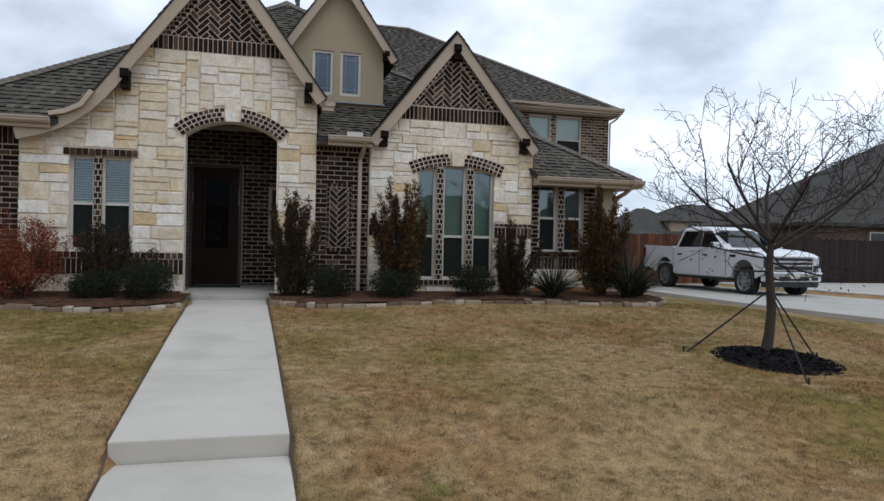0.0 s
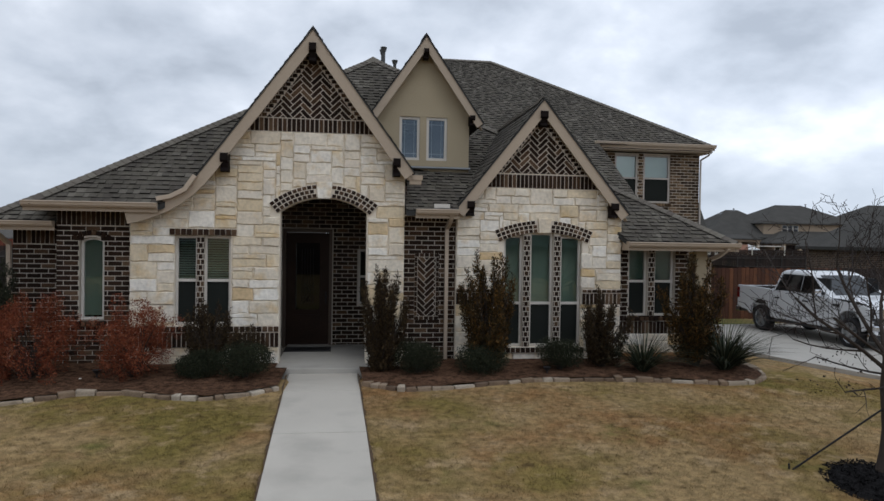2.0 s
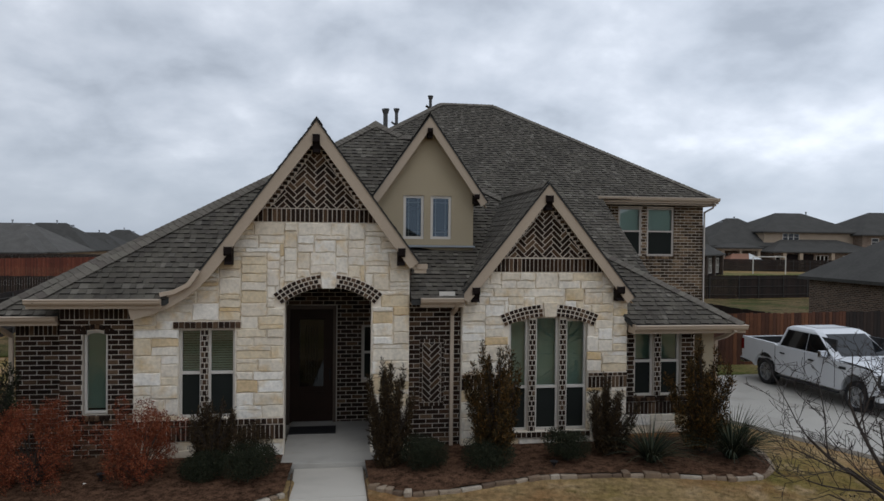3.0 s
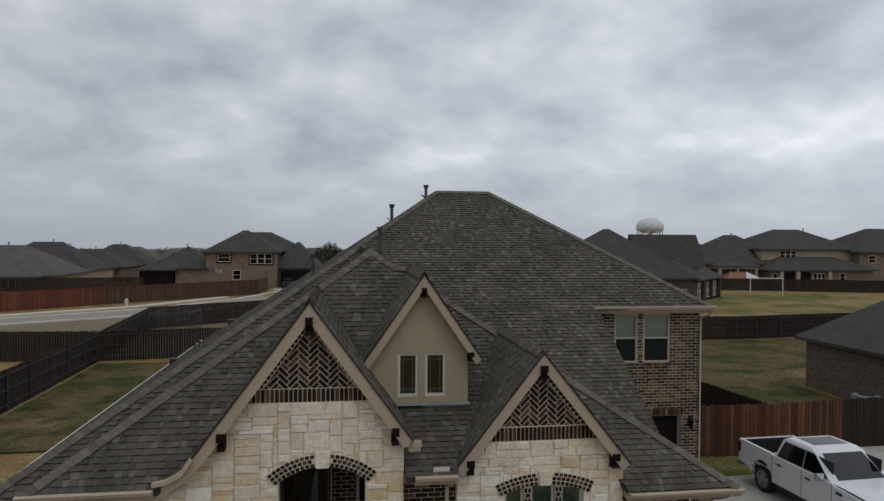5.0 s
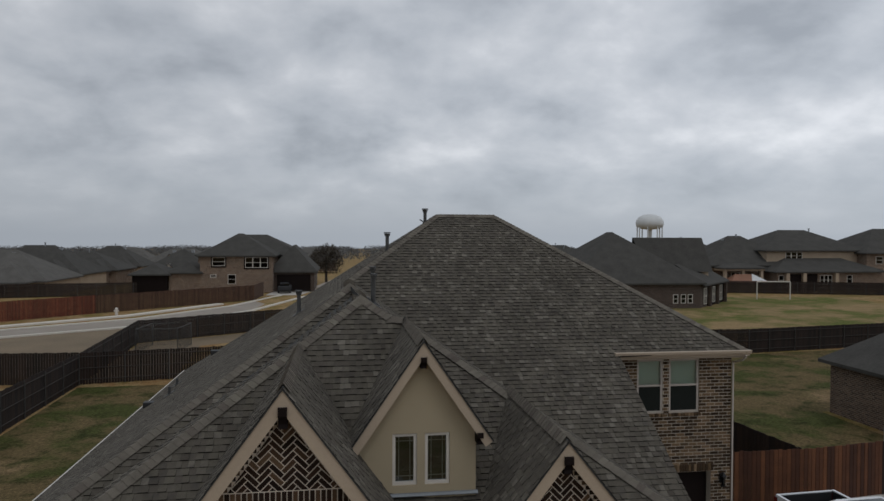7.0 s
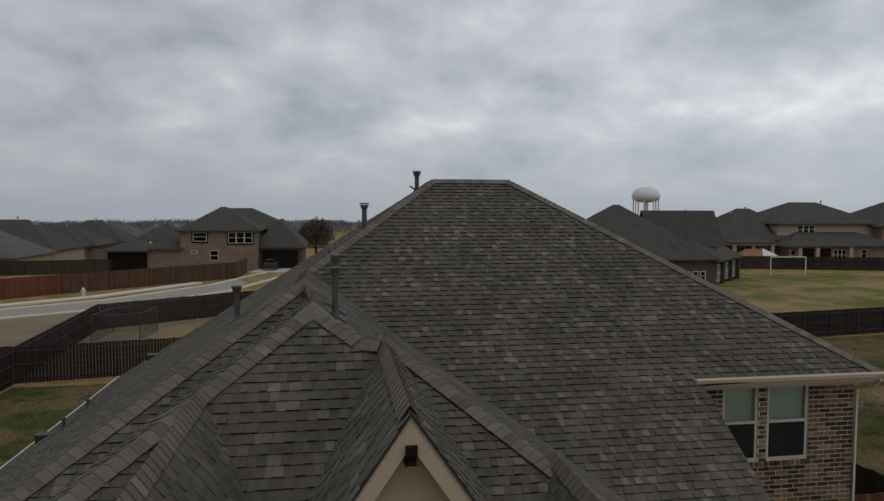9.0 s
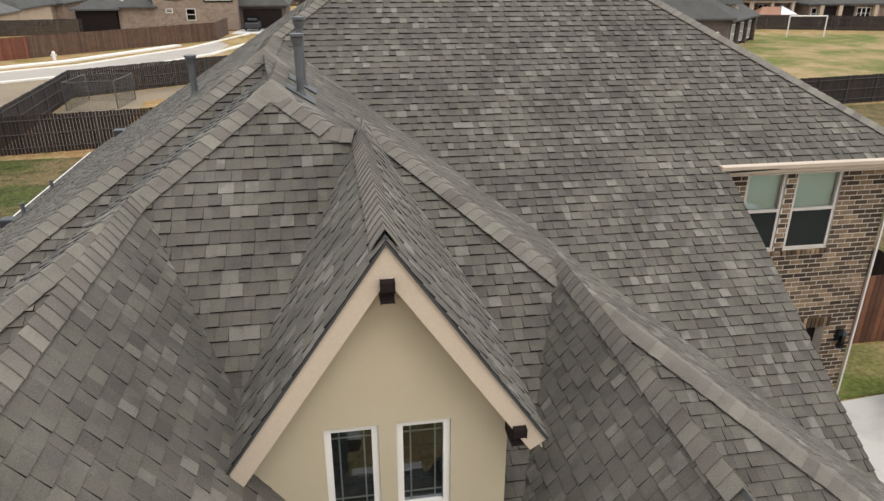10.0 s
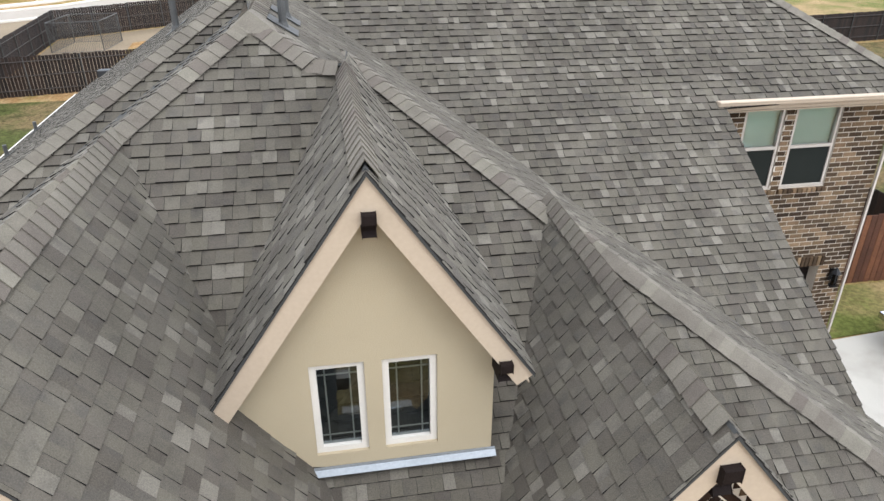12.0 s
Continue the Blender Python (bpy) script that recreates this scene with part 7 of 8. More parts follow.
fence([(12.5, 22.9), (16.4, 22.8), (19.6, 23.2)], 1.83, M_FENCEDRIVE, "reddish cedar board fence beside the driveway", 1, True, -1)
fence([(19.6, 23.2), (48.0, 24.8)], 1.83, M_FENCE, "dark weathered board fence before a neighbouring house", 11, False, -1)
fence([(16.35, 22.85), (15.9, 27.5), (14.9, 50.0)], 1.83, M_FENCE, "dark weathered board fence between two back yards", 2)
fence([(62.0, 54.2), (31.7, 49.6), (14.9, 50.2), (-13.3, 44.4)], 1.83, M_FENCE, "dark weathered board fence along the back yards", 3, False, -1)
fence([(-13.3, 44.2), (-12.5, 12.0)], 1.83, M_FENCE, "dark weathered board fence along the side yard", 4, True, -1)
fence([(-13.4, 44.6), (-30.0, 45.6)], 1.83, M_FENCE, "dark weathered board fence behind a neighbouring lot", 5)
fence([(-13.3, 44.6), (-14.4, 59.8), (-5.3, 66.0), (14.0, 76.0)], 1.83, M_FENCE, "dark weathered board fence along the street", 6)
fence([(-58.0, 50.0), (-32.5, 74.5), (-25.0, 82.0)], 2.0, M_FENCERED, "red-stained board fence across the street", 7, False, -1)
fence([(-25.0, 82.0), (-9.8, 95.8), (-9.5, 104.0)], 2.0, mat("brown_cedar", (0.1, 0.055, 0.03), 0.85, 0.3, 2, 30, 0.3, ranges=[(0, (0.045, 0.022, 0.013)), (1, (0.085, 0.044, 0.025))]), "brown board fence across the street", 8, False, -1)
fence([(58.0, 101.5), (66.0, 99.0), (100.0, 88.0)], 1.9, M_FENCE, "dark board fence behind a far lawn", 9)
fence([(-70.0, 96.0), (-28.0, 108.0)], 1.9, M_FENCE, "dark board fence before far houses", 10)

# street and the bare verge beyond the left fence
slab("street", [(-70, 38), (-27.4, 63.2), (-15.5, 70.9), (-8.6, 82), (-3.5, 100), (2, 130), (8, 200), (2, 200), (-3.2, 130), (-6.8, 103.5), (-11.3, 87.5), (-18.8, 75.6), (-29.4, 67.5), (-72.2, 41.9)],
     0.04, 0.1, M_STREET, "pale concrete residential street", "street")
def kerb(line, wide, label):
    """A raised strip of concrete along a line of points."""
    bm = bmesh.new()
    pts = [Vector((x, y, 0)) for x, y in line]
    rows = []
    for i, p in enumerate(pts):
        d = (pts[min(i + 1, len(pts) - 1)] - pts[max(i - 1, 0)]).normalized()
        q = Vector((-d.y, d.x, 0)) * wide / 2
        z = ground_z(p.x, p.y)
        rows.append([bm.verts.new((v.x, v.y, z + h)) for v, h in ((p - q, -0.1), (p - q, 0.15), (p + q, 0.15), (p + q, -0.1))])
    for r, t in zip(rows, rows[1:]):
        for i in range(3):
            bm.faces.new((r[i], r[i + 1], t[i + 1], t[i]))
    bm.faces.new(rows[0]); bm.faces.new(rows[-1][::-1])
    solid("kerb", bm, M_KERB, label, "kerb", kind="structure")


kerb([(-70, 37.9), (-27.4, 63.1), (-15.5, 70.8), (-8.5, 82), (-3.4, 100)], 0.4, "pale concrete kerb along the near side of the street")
kerb([(-72.3, 42.1), (-29.5, 67.7), (-18.9, 75.8), (-11.5, 87.6), (-7.0, 103)], 0.4, "pale concrete kerb along the far side of the street")
kerb([(-73.6, 44.3), (-30.7, 70.1), (-20.8, 78.5), (-13.2, 90.3)], 1.0, "pale concrete pavement along the far side of the street")
M_DIRT = mat("bare_tan_verge", (0.17, 0.128, 0.08), 0.95, 0.25, 0.3, 6, 0.3)
slab("verge", [(-70, 30), (-30, 47), (-14.2, 47), (-15.0, 60.0), (-5.5, 66.6), (-7, 82), (-15.5, 70.6), (-27.4, 62.9), (-70, 37.5)], 0.02, 0.08, M_DIRT, "bare tan verge beside the street", "verge")
slab("far_drive", [(-9.2, 104), (-4.3, 104), (-2.2, 122), (-9, 122)], 0.06, 0.08, M_CONCRETE, "pale concrete drive of a far house", "driveway")
M_GREEN = lawn_mat("greening_lawn", (0.26, 0.185, 0.095), [((0.1, 0.112, 0.03), 0.44, 0.56, 0.11), ((0.2, 0.15, 0.07), 0.5, 0.66, 0.5)])
M_BACKGREEN = lawn_mat("patchy_back_lawn", (0.125, 0.092, 0.045), [((0.058, 0.064, 0.02), 0.44, 0.58, 0.3), ((0.2, 0.14, 0.075), 0.56, 0.68, 0.16), ((0.03, 0.036, 0.011), 0.52, 0.7, 0.9)], 0.55)
slab("far_lawn", [(18, 56), (66, 60), (74, 92), (40, 96), (20, 84)], 0.015, 0.05, M_GREEN, "half-green far lawn with bare patches", "lawn")
slab("back_lawn", [(-12.6, 26), (-5.3, 26), (-5.3, 43.8), (-13.1, 43.6)], 0.015, 0.05, M_BACKGREEN, "half-green back yard lawn with tan patches", "lawn")
slab("side_lawn", [(16.6, 24.0), (25.0, 25.0), (25.2, 33.4), (47, 34), (47, 51.0), (31.5, 49.2), (15.2, 49.6)], 0.015, 0.05, M_BACKGREEN, "half-green neighbouring back yard with a bare patch", "lawn")


slab("dog_yard", [(-13.2, 44.9), (14.4, 50.6), (13.8, 75), (-5.4, 65.4), (-14.2, 59.4)], 0.012, 0.05, M_DIRT, "bare tan yard round the dog run", "yard")
slab("side_bed", [(12.55, 20.75), (15.9, 20.95), (16.1, 22.7), (12.5, 22.8)], 0.02, 0.06, M_GREEN, "dark strip of patchy grass under the fence", "grass strip")


# ---- neighbouring houses ----
def far_window(parent, x0, x1, y, z0, z1, panes=1, dark=False):
    bm = bmesh.new()
    w = (x1 - x0) / panes
    for i in range(panes):
        filled(bm, [rect(x0 + i * w, x0 + (i + 1) * w, z0, z1), rect(x0 + i * w + 0.07, x0 + (i + 1) * w - 0.07, z0 + 0.07, (z0 + z1) / 2 - 0.03),
                    rect(x0 + i * w + 0.07, x0 + (i + 1) * w - 0.07, (z0 + z1) / 2 + 0.03, z1 - 0.07)], y - 0.05, 0.08)
    win = part("window", bm, M_WHITE, parent)
    bm = bmesh.new()
    box(bm, x0 + 0.03, x1 - 0.03, y - 0.02, y + 0.01, z0 + 0.03, z1 - 0.03)
    part("pane", bm, M_CARGLASS, win)
    if not dark:
        return
    bm = bmesh.new()
    filled(bm, [rect(x0 - 0.2, x1 + 0.2, z0 - 0.25, z1 + 0.2), rect(x0 - 0.01, x1 + 0.01, z0 - 0.01, z1 + 0.01)], y - 0.045, 0.05)
    part("surround", bm, M_BRACKET, win)


def front_gable(parent, x, y, w, z, pitch, wall, depth=5.0):
    """A gable that faces the front: wall, two slopes, barge boards and a small louvre."""
    top = z + w / 2 * pitch
    bm = bmesh.new()
    prism(bm, [(x - w / 2, z - 0.3), (x + w / 2, z - 0.3), (x + w / 2, z), (x, top - 0.15), (x - w / 2, z)], y, 0.2)
    part("gable_wall", bm, wall, parent)
    bm = bmesh.new()
    for s in (-1, 1):
        a = [(x, y - 0.5, top), (x + s * (w / 2 + 0.4), y - 0.5, z - 0.4 * pitch), (x + s * (w / 2 + 0.4), y + depth, z - 0.4 * pitch), (x, y + depth, top)]
        v = [bm.verts.new(p) for p in a] + [bm.verts.new((p[0], p[1], p[2] - 0.15)) for p in a]
        for f in ((0, 1, 2, 3), (4, 7, 6, 5), (0, 4, 5, 1), (1, 5, 6, 2), (2, 6, 7, 3)):
            bm.faces.new([v[i] for i in f])
    part("gable_roof", bm, M_FARROOF, parent)
    bm = bmesh.new()
    box(bm, x - 0.3, x + 0.3, y - 0.24, y - 0.19, z + w * pitch * 0.12, z + w * pitch * 0.12 + 0.9)
    part("louvre", bm, M_WHITE, parent)


def roof_vents(parent, x0, x1, y, z, n, seed):
    rng = random.Random(seed)
    for i in range(n):
        x = x0 + (x1 - x0) * (i + rng.uniform(0.2, 0.8)) / n
        bm = bmesh.new()
        if i % 2:
            beam(bm, (x, y, z - 0.9), (x, y, z + 0.35), 0.1, 0.1, 8); beam(bm, (x, y, z + 0.3), (x, y, z + 0.5), 0.16, 0.16, 8)
        else:
            box(bm, x - 0.3, x + 0.3, y - 0.35, y + 0.3, z - 0.9, z - 0.35)
        part("roof_vent", bm, M_STEEL, parent)


def hip_block(parent, x0, x1, y0, y1, z0, eave, pitch, wall, over=0.5, roof=M_FARROOF):
    bm = bmesh.new()
    box(bm, x0, x1, y0, y1, z0, eave)
    part("wall", bm, wall, parent)
    a, b, c, d = x0 - over, x1 + over, y0 - over, y1 + over
    bm = bmesh.new()
    e = eave - 0.1
    base = [bm.verts.new(p) for p in ((a, c, e), (b, c, e), (b, d, e), (a, d, e))]
    top0 = [bm.verts.new(p) for p in ((a, c, e + 0.2), (b, c, e + 0.2), (b, d, e + 0.2), (a, d, e + 0.2))]
    half = min(b - a, d - c) / 2
    rz = e + 0.2 + half * pitch
    if b - a >= d - c:
        r = [bm.verts.new((a + half, (c + d) / 2, rz)), bm.verts.new((b - half + 0.01, (c + d) / 2, rz))]
        fs = ((0, 1, r[1], r[0]), (1, 2, r[1]), (2, 3, r[0], r[1]), (3, 0, r[0]))
    else:
        r = [bm.verts.new(((a + b) / 2, c + half, rz)), bm.verts.new(((a + b) / 2, d - half + 0.01, rz))]
        fs = ((0, 1, r[0]), (1, 2, r[1], r[0]), (2, 3, r[1]), (3, 0, r[0], r[1]))
    for f in fs:
        bm.faces.new([top0[i] if isinstance(i, int) else i for i in f])
    for i in range(4):
        bm.faces.new((base[i], base[(i + 1) % 4], top0[(i + 1) % 4], top0[i]))
    bm.faces.new(base[::-1])
    part("roof", bm, roof, parent)
    return rz


FARL = "far brick house with a grey hip roof"
def neighbour(label, x, y):
    return thing("house", label, "house", (x, y, -0.3), group="neighbouring houses")


# the two-storey house across the street
h = neighbour("two-storey tan brick house with a dark garage", -14, 112)
hip_block(h, -19.7, -8.9, 111, 121, -0.4, 5.2, 0.62, M_FARBRICK)
hip_block(h, -24.3, -19.7, 111.2, 120, -0.4, 2.6, 0.55, M_FARBRICK)
hip_block(h, -9.5, -2.6, 113, 127, -0.4, 2.6, 1.05, M_FARDARK)
hip_block(h, -29.4, -24.4, 110.5, 118, -0.4, 2.4, 0.5, M_BRACKET)
hip_block(h, -22.0, -5.0, 121.2, 134, -0.4, 5.0, 0.5, M_FARBRICK)
far_window(h, -17.9, -16.0, 111, 3.7, 5.0, 1, True); far_window(h, -13.0, -9.6, 111, 3.4, 5.0, 3, True)
far_window(h, -15.6, -14.4, 111, 0.9, 2.4); far_window(h, -18.2, -17.3, 111, 1.9, 2.4)
bm = bmesh.new()
box(bm, -8.4, -3.2, 112.85, 113.02, -0.3, 2.2)
part("garage_door", bm, M_BRACKET, h)

rows = [(-50.5, 108, 20, 13, 2.3, M_FARSTONE), (-51.5, 127, 18, 13, 2.5, M_FARSTONE), (-50.5, 146, 16, 12, 2.6, M_FARBRICK), (-51, 166, 15, 12, 2.8, M_FARSTONE),
        (-31, 146, 12, 12, 2.8, M_FARBRICK), (-82, 130, 18, 13, 2.8, M_FARBRICK), (-30, 172, 14, 12, 3.0, M_FARSTONE), (-76, 158, 18, 12, 2.8, M_FARSTONE),
        (-20, 196, 14, 12, 3, M_FARDARK), (-92, 184, 20, 12, 3, M_FARBRICK), (-42, 196, 18, 12, 3, M_FARSTONE), (-110, 150, 20, 12, 3, M_FARDARK), (-64, 216, 20, 12, 3, M_FARDARK),
        (-8, 226, 16, 12, 3, M_FARBRICK), (-130, 200, 22, 12, 3, M_FARBRICK)]
for k, (x, y, w, d, e, m) in enumerate(rows):
    h = neighbour(FARL, x, y)
    rng = random.Random(k)
    top = rng.choice((M_FARROOF, M_FARROOFHAZE, M_FARROOFHAZE))
    rz = hip_block(h, x - w / 2, x + w / 2, y, y + d, -0.4, e, rng.choice((0.55, 0.62, 0.7)), m, 0.5, top)
    hip_block(h, x + w * 0.1, x + w * 0.42, y - 3, y + 4, -0.4, min(e, 2.5), 0.75, m, 0.5, top)
    if k % 3 == 1:
        front_gable(h, x - w * 0.12, y - 0.4, w * 0.24, e - 0.1, rng.choice((0.9, 1.2)), M_FARSTONE)
    far_window(h, x - w * 0.3, x - w * 0.15, y, 0.8, 2.1, 2)
    far_window(h, x + w * 0.2, x + w * 0.3, y - 3, 0.7, 2.0, 2)
    roof_vents(h, x - w * 0.2, x + w * 0.25, y + d / 2 - 0.3, rz, 3, k)
    h.location.z -= 0.5 + far_drop(y) * 0.6

# the low house over the far lawn, with its steep side gable
h = neighbour("dark brick house with a broad grey roof and covered patio", 36, 84)
rz = hip_block(h, 28.8, 44.9, 80, 98, -0.4, 2.75, 0.72, M_FARDARK)
side = Vector((8.0, 8.0, 0)).normalized()
turn = Matrix.Translation((44.9, 80.0, 0)) @ Matrix.Rotation(math.atan2(side.y, side.x), 4, "Z")
bm = bmesh.new()
box(bm, 0.0, 10.8, 0.05, 4.0, -0.4, 2.6, turn)
part("side_wall", bm, M_FARDARK, h)
bm = bmesh.new()
v = [bm.verts.new(turn @ Vector(p)) for p in ((-0.5, -0.6, 2.6), (11.2, -0.6, 2.6), (11.2, 4.0, 4.9), (2.5, 4.0, 4.9), (-0.5, -0.6, 2.42), (11.2, -0.6, 2.42), (11.2, 4.0, 4.6), (2.5, 4.0, 4.6))]
for f in ((0, 1, 2, 3), (4, 7, 6, 5), (0, 4, 5, 1), (1, 5, 6, 2), (3, 7, 4, 0)):
    bm.faces.new([v[i] for i in f])
part("side_roof", bm, M_FARROOF, h)
# flat dark panel on the wall stands in for the patio's shade
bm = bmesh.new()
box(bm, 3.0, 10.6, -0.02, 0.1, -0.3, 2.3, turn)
part("patio_recess", bm, M_BRACKET, h, "flat dark panel in place of a covered patio's shade")
for u in (1.2, 5.0, 8.4):
    bm = bmesh.new()
    filled(bm, [rect(u, u + 1.1, 0.1, 2.1)] + [rect(u + a, u + a + 0.43, c, c + 0.88) for a in (0.08, 0.59) for c in (0.17, 1.14)], -0.1, 0.1)
    bmesh.ops.transform(bm, matrix=turn, verts=bm.verts[:])
    win = part("window", bm, M_WHITE, h)
    bm = bmesh.new()
    box(bm, u + 0.04, u + 1.06, -0.06, -0.03, 0.14, 2.06, turn)
    part("pane", bm, M_CARGLASS, win)
for u in (3.2, 6.8, 10.6):
    bm = bmesh.new()
    box(bm, u - 0.18, u + 0.18, -0.4, -0.05, -0.4, 2.5, turn)
    part("patio_post", bm, M_FARDARK, h)
for x in (41.3, 42.3, 43.2):
    far_window(h, x, x + 0.65, 80, 0.35, 1.45)
bm = bmesh.new()
v = [bm.verts.new(p) for p in ((49.3, 84.9, 3.9), (49.3, 90.7, 3.9), (49.3, 87.8, 8.3), (39.5, 87.8, 8.3), (40.5, 84.9, 3.9), (40.5, 90.7, 3.9))]
bm.faces.new((v[0], v[2], v[3], v[4])); bm.faces.new((v[1], v[5], v[3], v[2]))
part("gable_roof", bm, M_FARROOF, h)
bm = bmesh.new()
v = [bm.verts.new(p) for p in ((48.9, 85.2, 0.0), (48.9, 90.4, 0.0), (48.9, 90.4, 3.4), (48.9, 87.8, 8.0), (48.9, 85.2, 3.4))]
bm.faces.new(v)
ext = bmesh.ops.extrude_face_region(bm, geom=bm.faces[:])
for w in ext["geom"]:
    if isinstance(w, bmesh.types.BMVert):
        w.co.x -= 4.0
part("gable_wall", bm, M_FARSTONE, h)
bm = bmesh.new()
box(bm, 48.85, 48.95, 87.2, 88.4, 4.0, 5.6)
part("gable_vent", bm, M_FARDARK, h)

# the row beyond the far lawn
h = neighbour("tan house with a broad grey roof and covered patio", 73, 108)
hip_block(h, 62.7, 78.5, 108, 121.5, -0.8, 3.6, 0.66, M_FARBRICK, 0.7)
hip_block(h, 62.9, 70.0, 104.8, 109, 2.9, 3.3, 0.3, M_FARSTONE, 0.3)
for x in (63.2, 66.3, 69.6):
    bm = bmesh.new()
    box(bm, x - 0.22, x + 0.22, 104.9, 105.35, -0.8, 2.9)
    part("patio_post", bm, M_FARSTONE, h)
far_window(h, 66.0, 68.4, 108, 0.8, 2.5, 3)
roof_vents(h, 68, 73, 114.5, 8.4, 3, 1)
h = neighbour("two-storey tan house with a grey roof and a triple upper window", 80, 108)
hip_block(h, 72.6, 90.5, 108.2, 121, -0.8, 6.1, 0.5, M_FARSTONE, 0.6)
hip_block(h, 71.6, 90.5, 104.0, 114, -0.8, 2.7, 0.42, M_FARBRICK, 0.7)
far_window(h, 76.0, 79.1, 108.15, 4.6, 5.9, 3)
# patio depth is only a dark slab, its shade painted on
bm = bmesh.new()
box(bm, 73.6, 78.8, 103.9, 104.05, -0.6, 2.4)
part("patio_recess", bm, M_BRACKET, h, "flat dark panel in place of a covered patio's shade")
for x in (73.2, 76.2, 82.0):
    bm = bmesh.new()
    box(bm, x - 0.3, x + 0.3, 103.4, 103.95, -0.8, 2.7)
    part("patio_post", bm, M_FARSTONE, h)
far_window(h, 71.9, 72.8, 104.0, 0.6, 2.2, 1); far_window(h, 79.3, 81.5, 104.0, 0.6, 2.2, 3); far_window(h, 84.2, 85.2, 104.0, 0.9, 2.2)
roof_vents(h, 78, 86, 114.6, 9.5, 2, 2)
h = neighbour("red-brown brick house with a grey roof beyond the lawn", 98, 104)
hip_block(h, 89.5, 107, 106, 120, -0.8, 5.7, 0.55, M_FARBRICK, 0.6)
far_window(h, 91.2, 92.6, 106, 3.9, 5.2); far_window(h, 96, 98.5, 106, 3.9, 5.2, 2)
for x, y, w, d, e, m in ((50, 140, 16, 12, 3.0, M_FARDARK), (74, 134, 18, 13, 4.6, M_FARBRICK), (34, 158, 18, 12, 3.2, M_FARDARK), (104, 140, 20, 16, 5.0, M_FARDARK),
                         (128, 120, 22, 16, 5.2, M_FARBRICK), (20, 195, 16, 12, 3.2, M_FARBRICK), (60, 178, 18, 12, 3.4, M_FARBRICK)):
    h = neighbour(FARL, x, y)
    rz = hip_block(h, x - w / 2, x + w / 2, y, y + d, -0.4, e, 0.55, m)
    hip_block(h, x - w * 0.4, x + w * 0.1, y - 3.5, y + 4, -0.4, 2.6, 0.6, m)
    for k in (-0.3, -0.05, 0.2, 0.36):
        far_window(h, x + w * k, x + w * k + 1.5, y if k > 0.05 else y - 3.5, 0.6, 2.1, 2)
    roof_vents(h, x - w * 0.2, x + w * 0.2, y + d / 2 - 0.3, rz, 3, int(x))
    h.location.z -= 0.3 + far_drop(y) * 0.35

# houses across the street behind the walk's start, seen as reflections in the upper windows
for x, w, e, m in ((-22, 16, 2.8, M_FARBRICK), (0, 17, 5.2, M_FARDARK), (21, 16, 2.8, M_FARBRICK), (42, 17, 5.2, M_FARSTONE)):
    h = neighbour("brick house with a grey hip roof across the front street", x, -40)
    hip_block(h, x - w / 2, x + w / 2, -52, -40, -1.4, e - 1, 0.7, m)
    far_window(h, x - 2, x - 0.6, -52, 0.2, 1.6, 2)

# the next house along the driveway
h = neighbour("brown brick house with a low grey hip roof behind the fence", 34, 26)
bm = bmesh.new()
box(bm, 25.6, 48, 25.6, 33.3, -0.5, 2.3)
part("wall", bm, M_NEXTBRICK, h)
bm = bmesh.new()
foot = [(25.2, 25.2), (48.4, 25.2), (48.4, 33.7), (25.2, 33.7)]
low, high = ([bm.verts.new((x, y, z)) for x, y in foot] for z in (2.2, 2.36))
tops = [bm.verts.new((34.2, 29.3, 7.3)), bm.verts.new((39.4, 29.3, 7.3))]
for f in ((high[0], high[1], tops[1], tops[0]), (high[1], high[2], tops[1]), (high[2], high[3], tops[0], tops[1]), (high[3], high[0], tops[0]), low[::-1]):
    bm.faces.new(f)
for i in range(4):
    bm.faces.new((low[i], low[(i + 1) % 4], high[(i + 1) % 4], high[i]))
part("roof", bm, M_FARROOF, h)
for x in (28.5, 30.3, 33.0):
    far_window(h, x, x + 1.2, 25.6, 0.9, 2.0, 1)
unit = thing("air_conditioner", "grey air conditioning unit beside a brick wall", "air conditioner", (24.2, 27.5, -0.3))
bm = bmesh.new()
box(bm, 23.75, 24.6, 27.0, 27.85, -0.3, 0.65)
bevelled(bm, 0.06)
part("casing", bm, M_STEEL, unit)
bm = bmesh.new()
beam(bm, (24.17, 27.42, 0.65), (24.17, 27.42, 0.7), 0.34, 0.34, 20)
part("fan_grille", bm, M_BLACK, unit)

# goal, shed, dog run, hydrant, far car
goal = thing("soccer_goal", "white tube soccer goal frame on a far lawn", "goal", (61.2, 90, -0.3))
for name, a, b in (("post", (58.9, 90, -0.3), (58.9, 90, 2.2)), ("post", (63.6, 89.5, -0.3), (63.6, 89.5, 2.2)), ("crossbar", (58.9, 90, 2.2), (63.6, 89.5, 2.2))):
    bm = bmesh.new()
    beam(bm, a, b, 0.07, 0.07, 8)
    part(name, bm, M_WHITE, goal)
shed = thing("shed", "small tan shed with a pale roof behind the far lawn", "shed", (65, 104, 0))
bm = bmesh.new()
box(bm, 63.2, 69.6, 103, 106, -0.6, 1.1)
part("wall", bm, M_FARSTONE, shed)
bm = bmesh.new()
v = [bm.verts.new(p) for p in ((62.9, 102.7, 1.1), (69.9, 102.7, 1.1), (69.9, 106.3, 1.1), (62.9, 106.3, 1.1), (64.5, 104.5, 2.4), (67.4, 104.5, 2.4))]
for f in ((0, 1, 5, 4), (2, 3, 4, 5), (3, 0, 4)):
    bm.faces.new([v[i] for i in f])
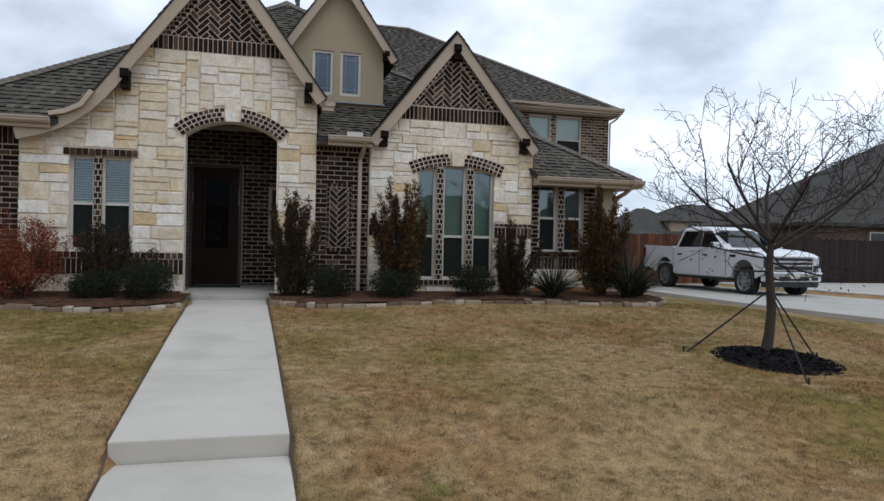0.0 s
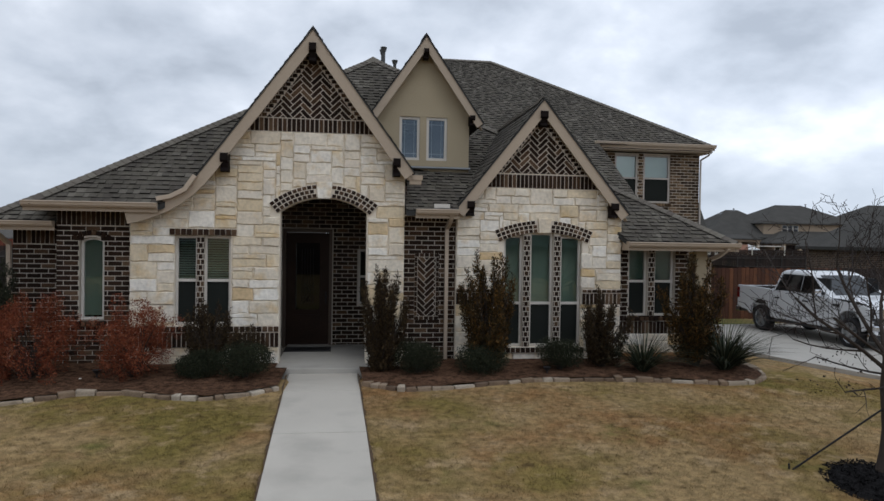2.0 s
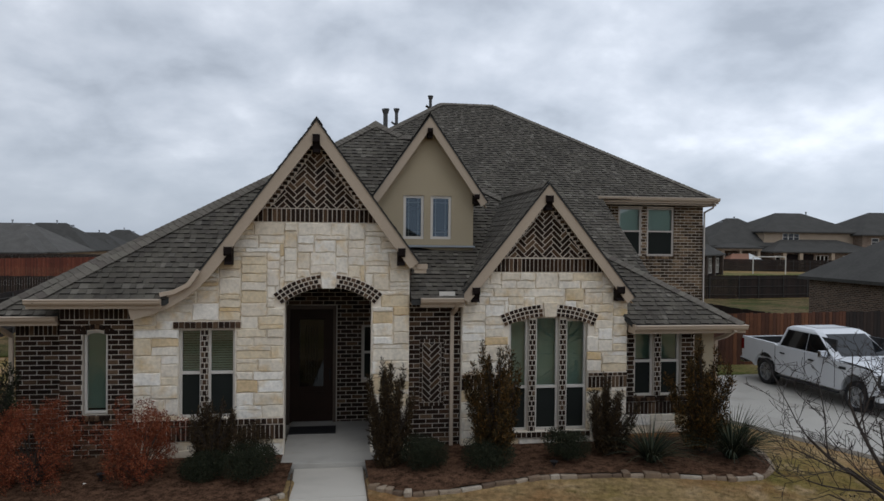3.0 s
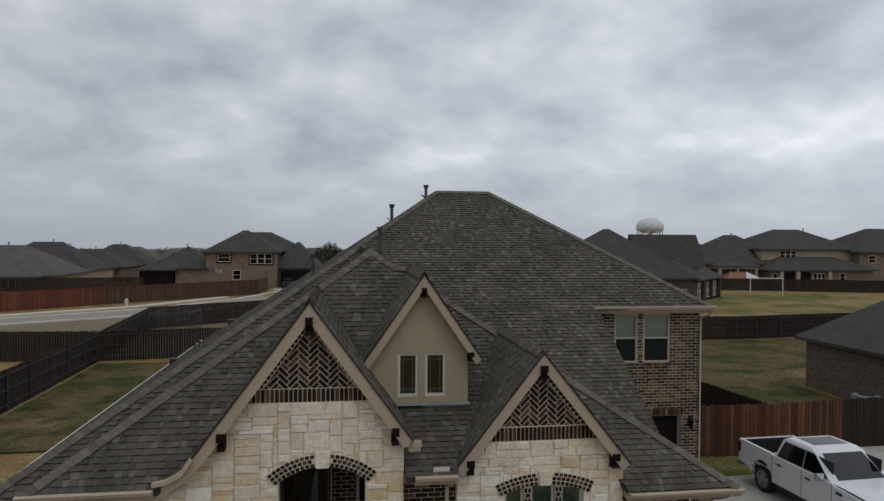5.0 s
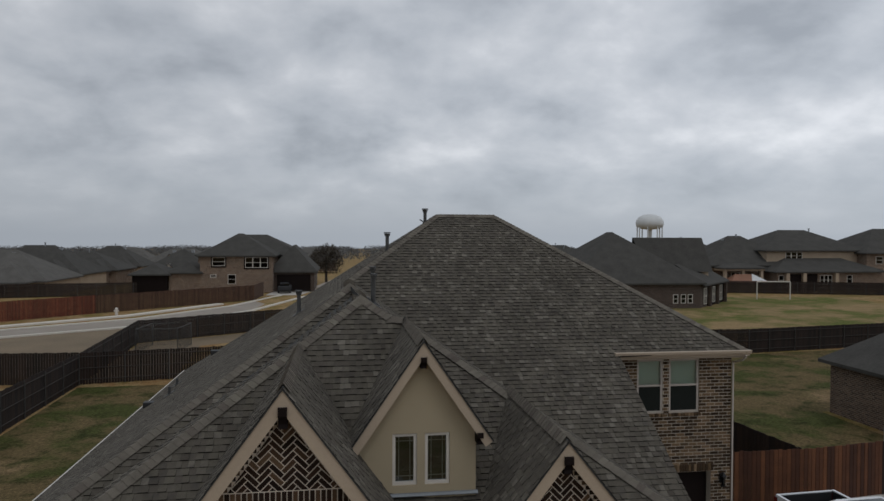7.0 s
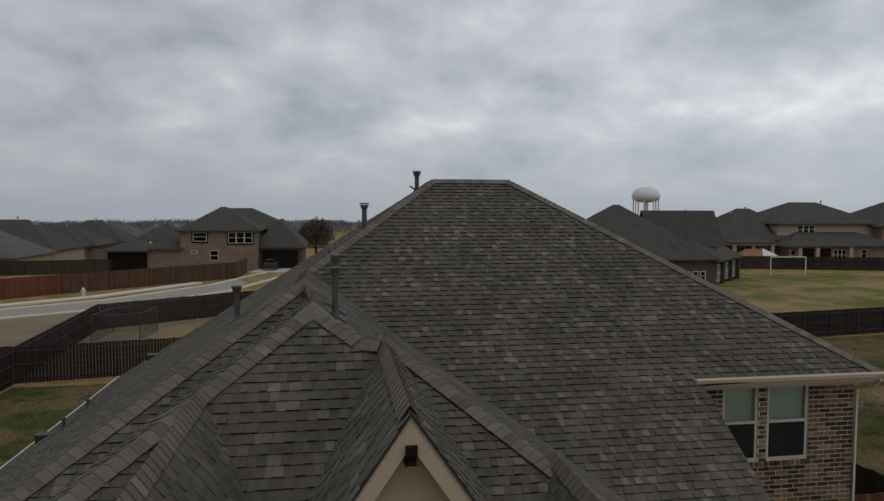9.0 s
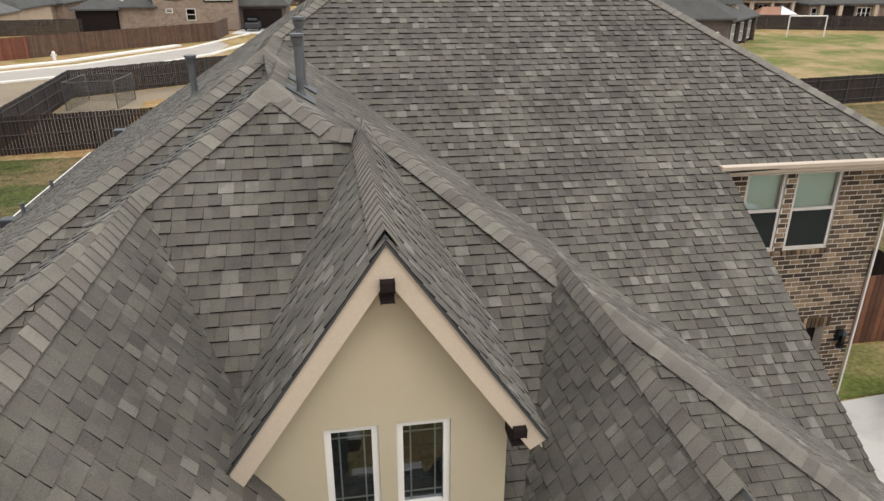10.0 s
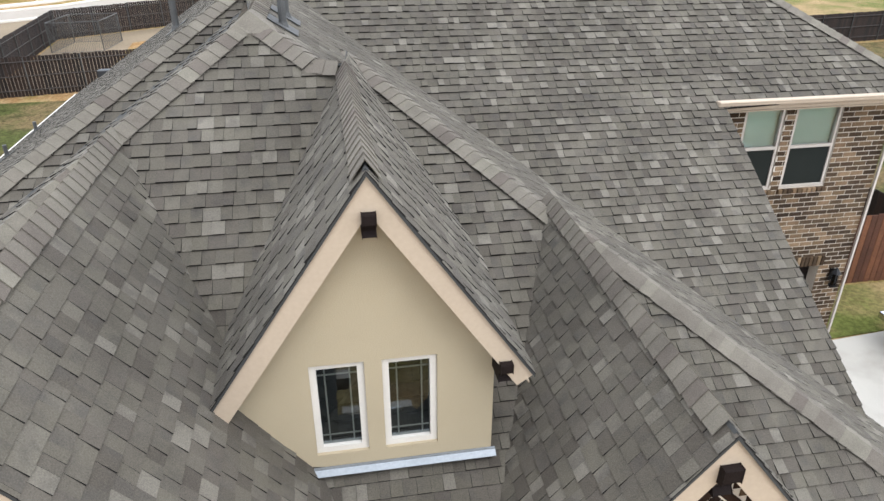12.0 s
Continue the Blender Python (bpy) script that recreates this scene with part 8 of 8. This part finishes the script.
part("roof", bm, mat("rusty_sheet_roof", (0.24, 0.12, 0.075), 0.8, 0.2, 1, 9), shed)
bm = bmesh.new()
v = [bm.verts.new(p) for p in ((66.4, 102.65, 1.0), (69.95, 102.65, 1.0), (69.95, 106.3, 1.0), (67.4, 104.4, 2.5))]
bm.faces.new((v[0], v[1], v[3])); bm.faces.new((v[1], v[2], v[3]))
part("gable_end", bm, M_TOWER, shed)
run = thing("dog_run", "galvanised chain-link dog run in the back yard", "dog run", (-11.5, 57, -0.3))
corners = [(-13.3, 55.2), (-10.4, 55.4), (-10.1, 58.6), (-13.0, 58.6)]
for i, (x, y) in enumerate(corners):
    bm = bmesh.new()
    beam(bm, (x, y, -0.3), (x, y, 1.55), 0.035)
    part("post", bm, M_POST, run)
    x2, y2 = corners[(i + 1) % 4]
    bm = bmesh.new()
    for z in (-0.2, 1.52):
        beam(bm, (x, y, z), (x2, y2, z), 0.025)
    for k in range(1, 22):
        p = Vector((x, y, 0)).lerp(Vector((x2, y2, 0)), k / 22)
        q = Vector((x, y, 0)).lerp(Vector((x2, y2, 0)), min(1, (k + 6) / 22))
        beam(bm, (p.x, p.y, -0.25), (q.x, q.y, 1.5), 0.006, 0.006, 3)
        q = Vector((x, y, 0)).lerp(Vector((x2, y2, 0)), max(0, (k - 6) / 22))
        beam(bm, (p.x, p.y, -0.25), (q.x, q.y, 1.5), 0.006, 0.006, 3)
    part("mesh_panel", bm, M_POST, run)
hyd = thing("fire_hydrant", "white fire hydrant beside the street", "hydrant", (-22.3, 78.3, -0.3))
bm = bmesh.new()
beam(bm, (-22.3, 80.2, -0.3), (-22.3, 80.2, 0.45), 0.16, 0.14, 12); beam(bm, (-22.3, 80.2, 0.45), (-22.3, 80.2, 0.62), 0.18, 0.05, 12)
beam(bm, (-22.55, 80.2, 0.25), (-22.05, 80.2, 0.25), 0.08, 0.08, 8)
part("barrel", bm, M_WHITE, hyd)
car = thing("parked_car", "small dark car parked before a far garage", "car", (-6.9, 109, -0.3))
bm = bmesh.new()
box(bm, -7.8, -6.0, 107.4, 111.6, 0.05, 0.75); bevelled(bm, 0.15, 3)
part("body", bm, M_BLACK, car)
bm = bmesh.new()
box(bm, -7.6, -6.2, 108.2, 111.0, 0.7, 1.3); bevelled(bm, 0.2, 3)
part("cabin", bm, M_CARGLASS, car)
for x in (-7.75, -6.05):
    for y in (108.2, 110.8):
        bm = bmesh.new()
        beam(bm, (x - 0.1, y, 0.03), (x + 0.1, y, 0.03), 0.33, 0.33, 14)
        part("wheel", bm, M_RUBBER, car)

# water tower
tower = thing("water_tower", "white painted steel water tower on legs", "water tower", (285.5, 600, 0))
bm = bmesh.new()
lathe(bm, [(0.01, 29.4), (5.5, 28.7), (10, 26.4), (12.2, 23.4), (12.7, 20.5), (12.0, 17.8), (8, 15.6), (0.01, 14.6)], Matrix.Translation((285.5, 600, 0)) @ Matrix.Rotation(radians(90), 4, "X") @ Matrix.Rotation(0, 4, "Z"), 32)
part("tank", bm, M_TOWER, tower, smooth=True)
for k in range(8):
    a = k * math.pi / 4 + 0.2
    bm = bmesh.new()
    beam(bm, (285.5 + 11.2 * math.cos(a), 600 + 11.2 * math.sin(a), -2), (285.5 + 11.2 * math.cos(a), 600 + 11.2 * math.sin(a), 20), 0.6, 0.6, 8)
    part("leg", bm, M_TOWER, tower)
bm = bmesh.new()
beam(bm, (285.5, 600, -2), (285.5, 600, 17), 2.2, 2.2, 12)
part("riser", bm, M_TOWER, tower)

# far woods on the horizon, and one round bare tree among the houses
rngw = np.random.default_rng(9)
cl = []
for i in range(420):
    a = rngw.uniform(-0.95, 0.95)
    d = rngw.uniform(420, 900)
    cl.append((d * math.sin(a), d * math.cos(a), rngw.uniform(-6.0, -4.0) - (d - 420) * 0.007, rngw.uniform(10, 26), 6, rngw.uniform(2, 4.0)))
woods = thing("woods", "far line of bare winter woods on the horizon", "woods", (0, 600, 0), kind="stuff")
# crowns wear the pale colour with haze painted in
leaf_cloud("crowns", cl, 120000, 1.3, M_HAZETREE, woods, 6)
t2 = thing("far_tree", "round bare tree among far houses", "tree", (-1.5, 150, -0.3))
bm = bmesh.new()
beam(bm, (-1.5, 150, -3.4), (-1.5, 150, 3), 0.35, 0.2)
part("trunk", bm, M_BARK, t2)
leaf_cloud("crown", [(-1.5, 150, 3.6, 3.2, 3.0, 2.4), (-0.2, 150, 2.4, 2.4, 2, 2), (-3.0, 150, 2.6, 2.4, 2, 2.2), (-1.2, 150, 5.0, 1.6, 1.6, 1.4)], 3400, 0.6, M_FARTREE, t2, 8, 0.8, "", 0.035)
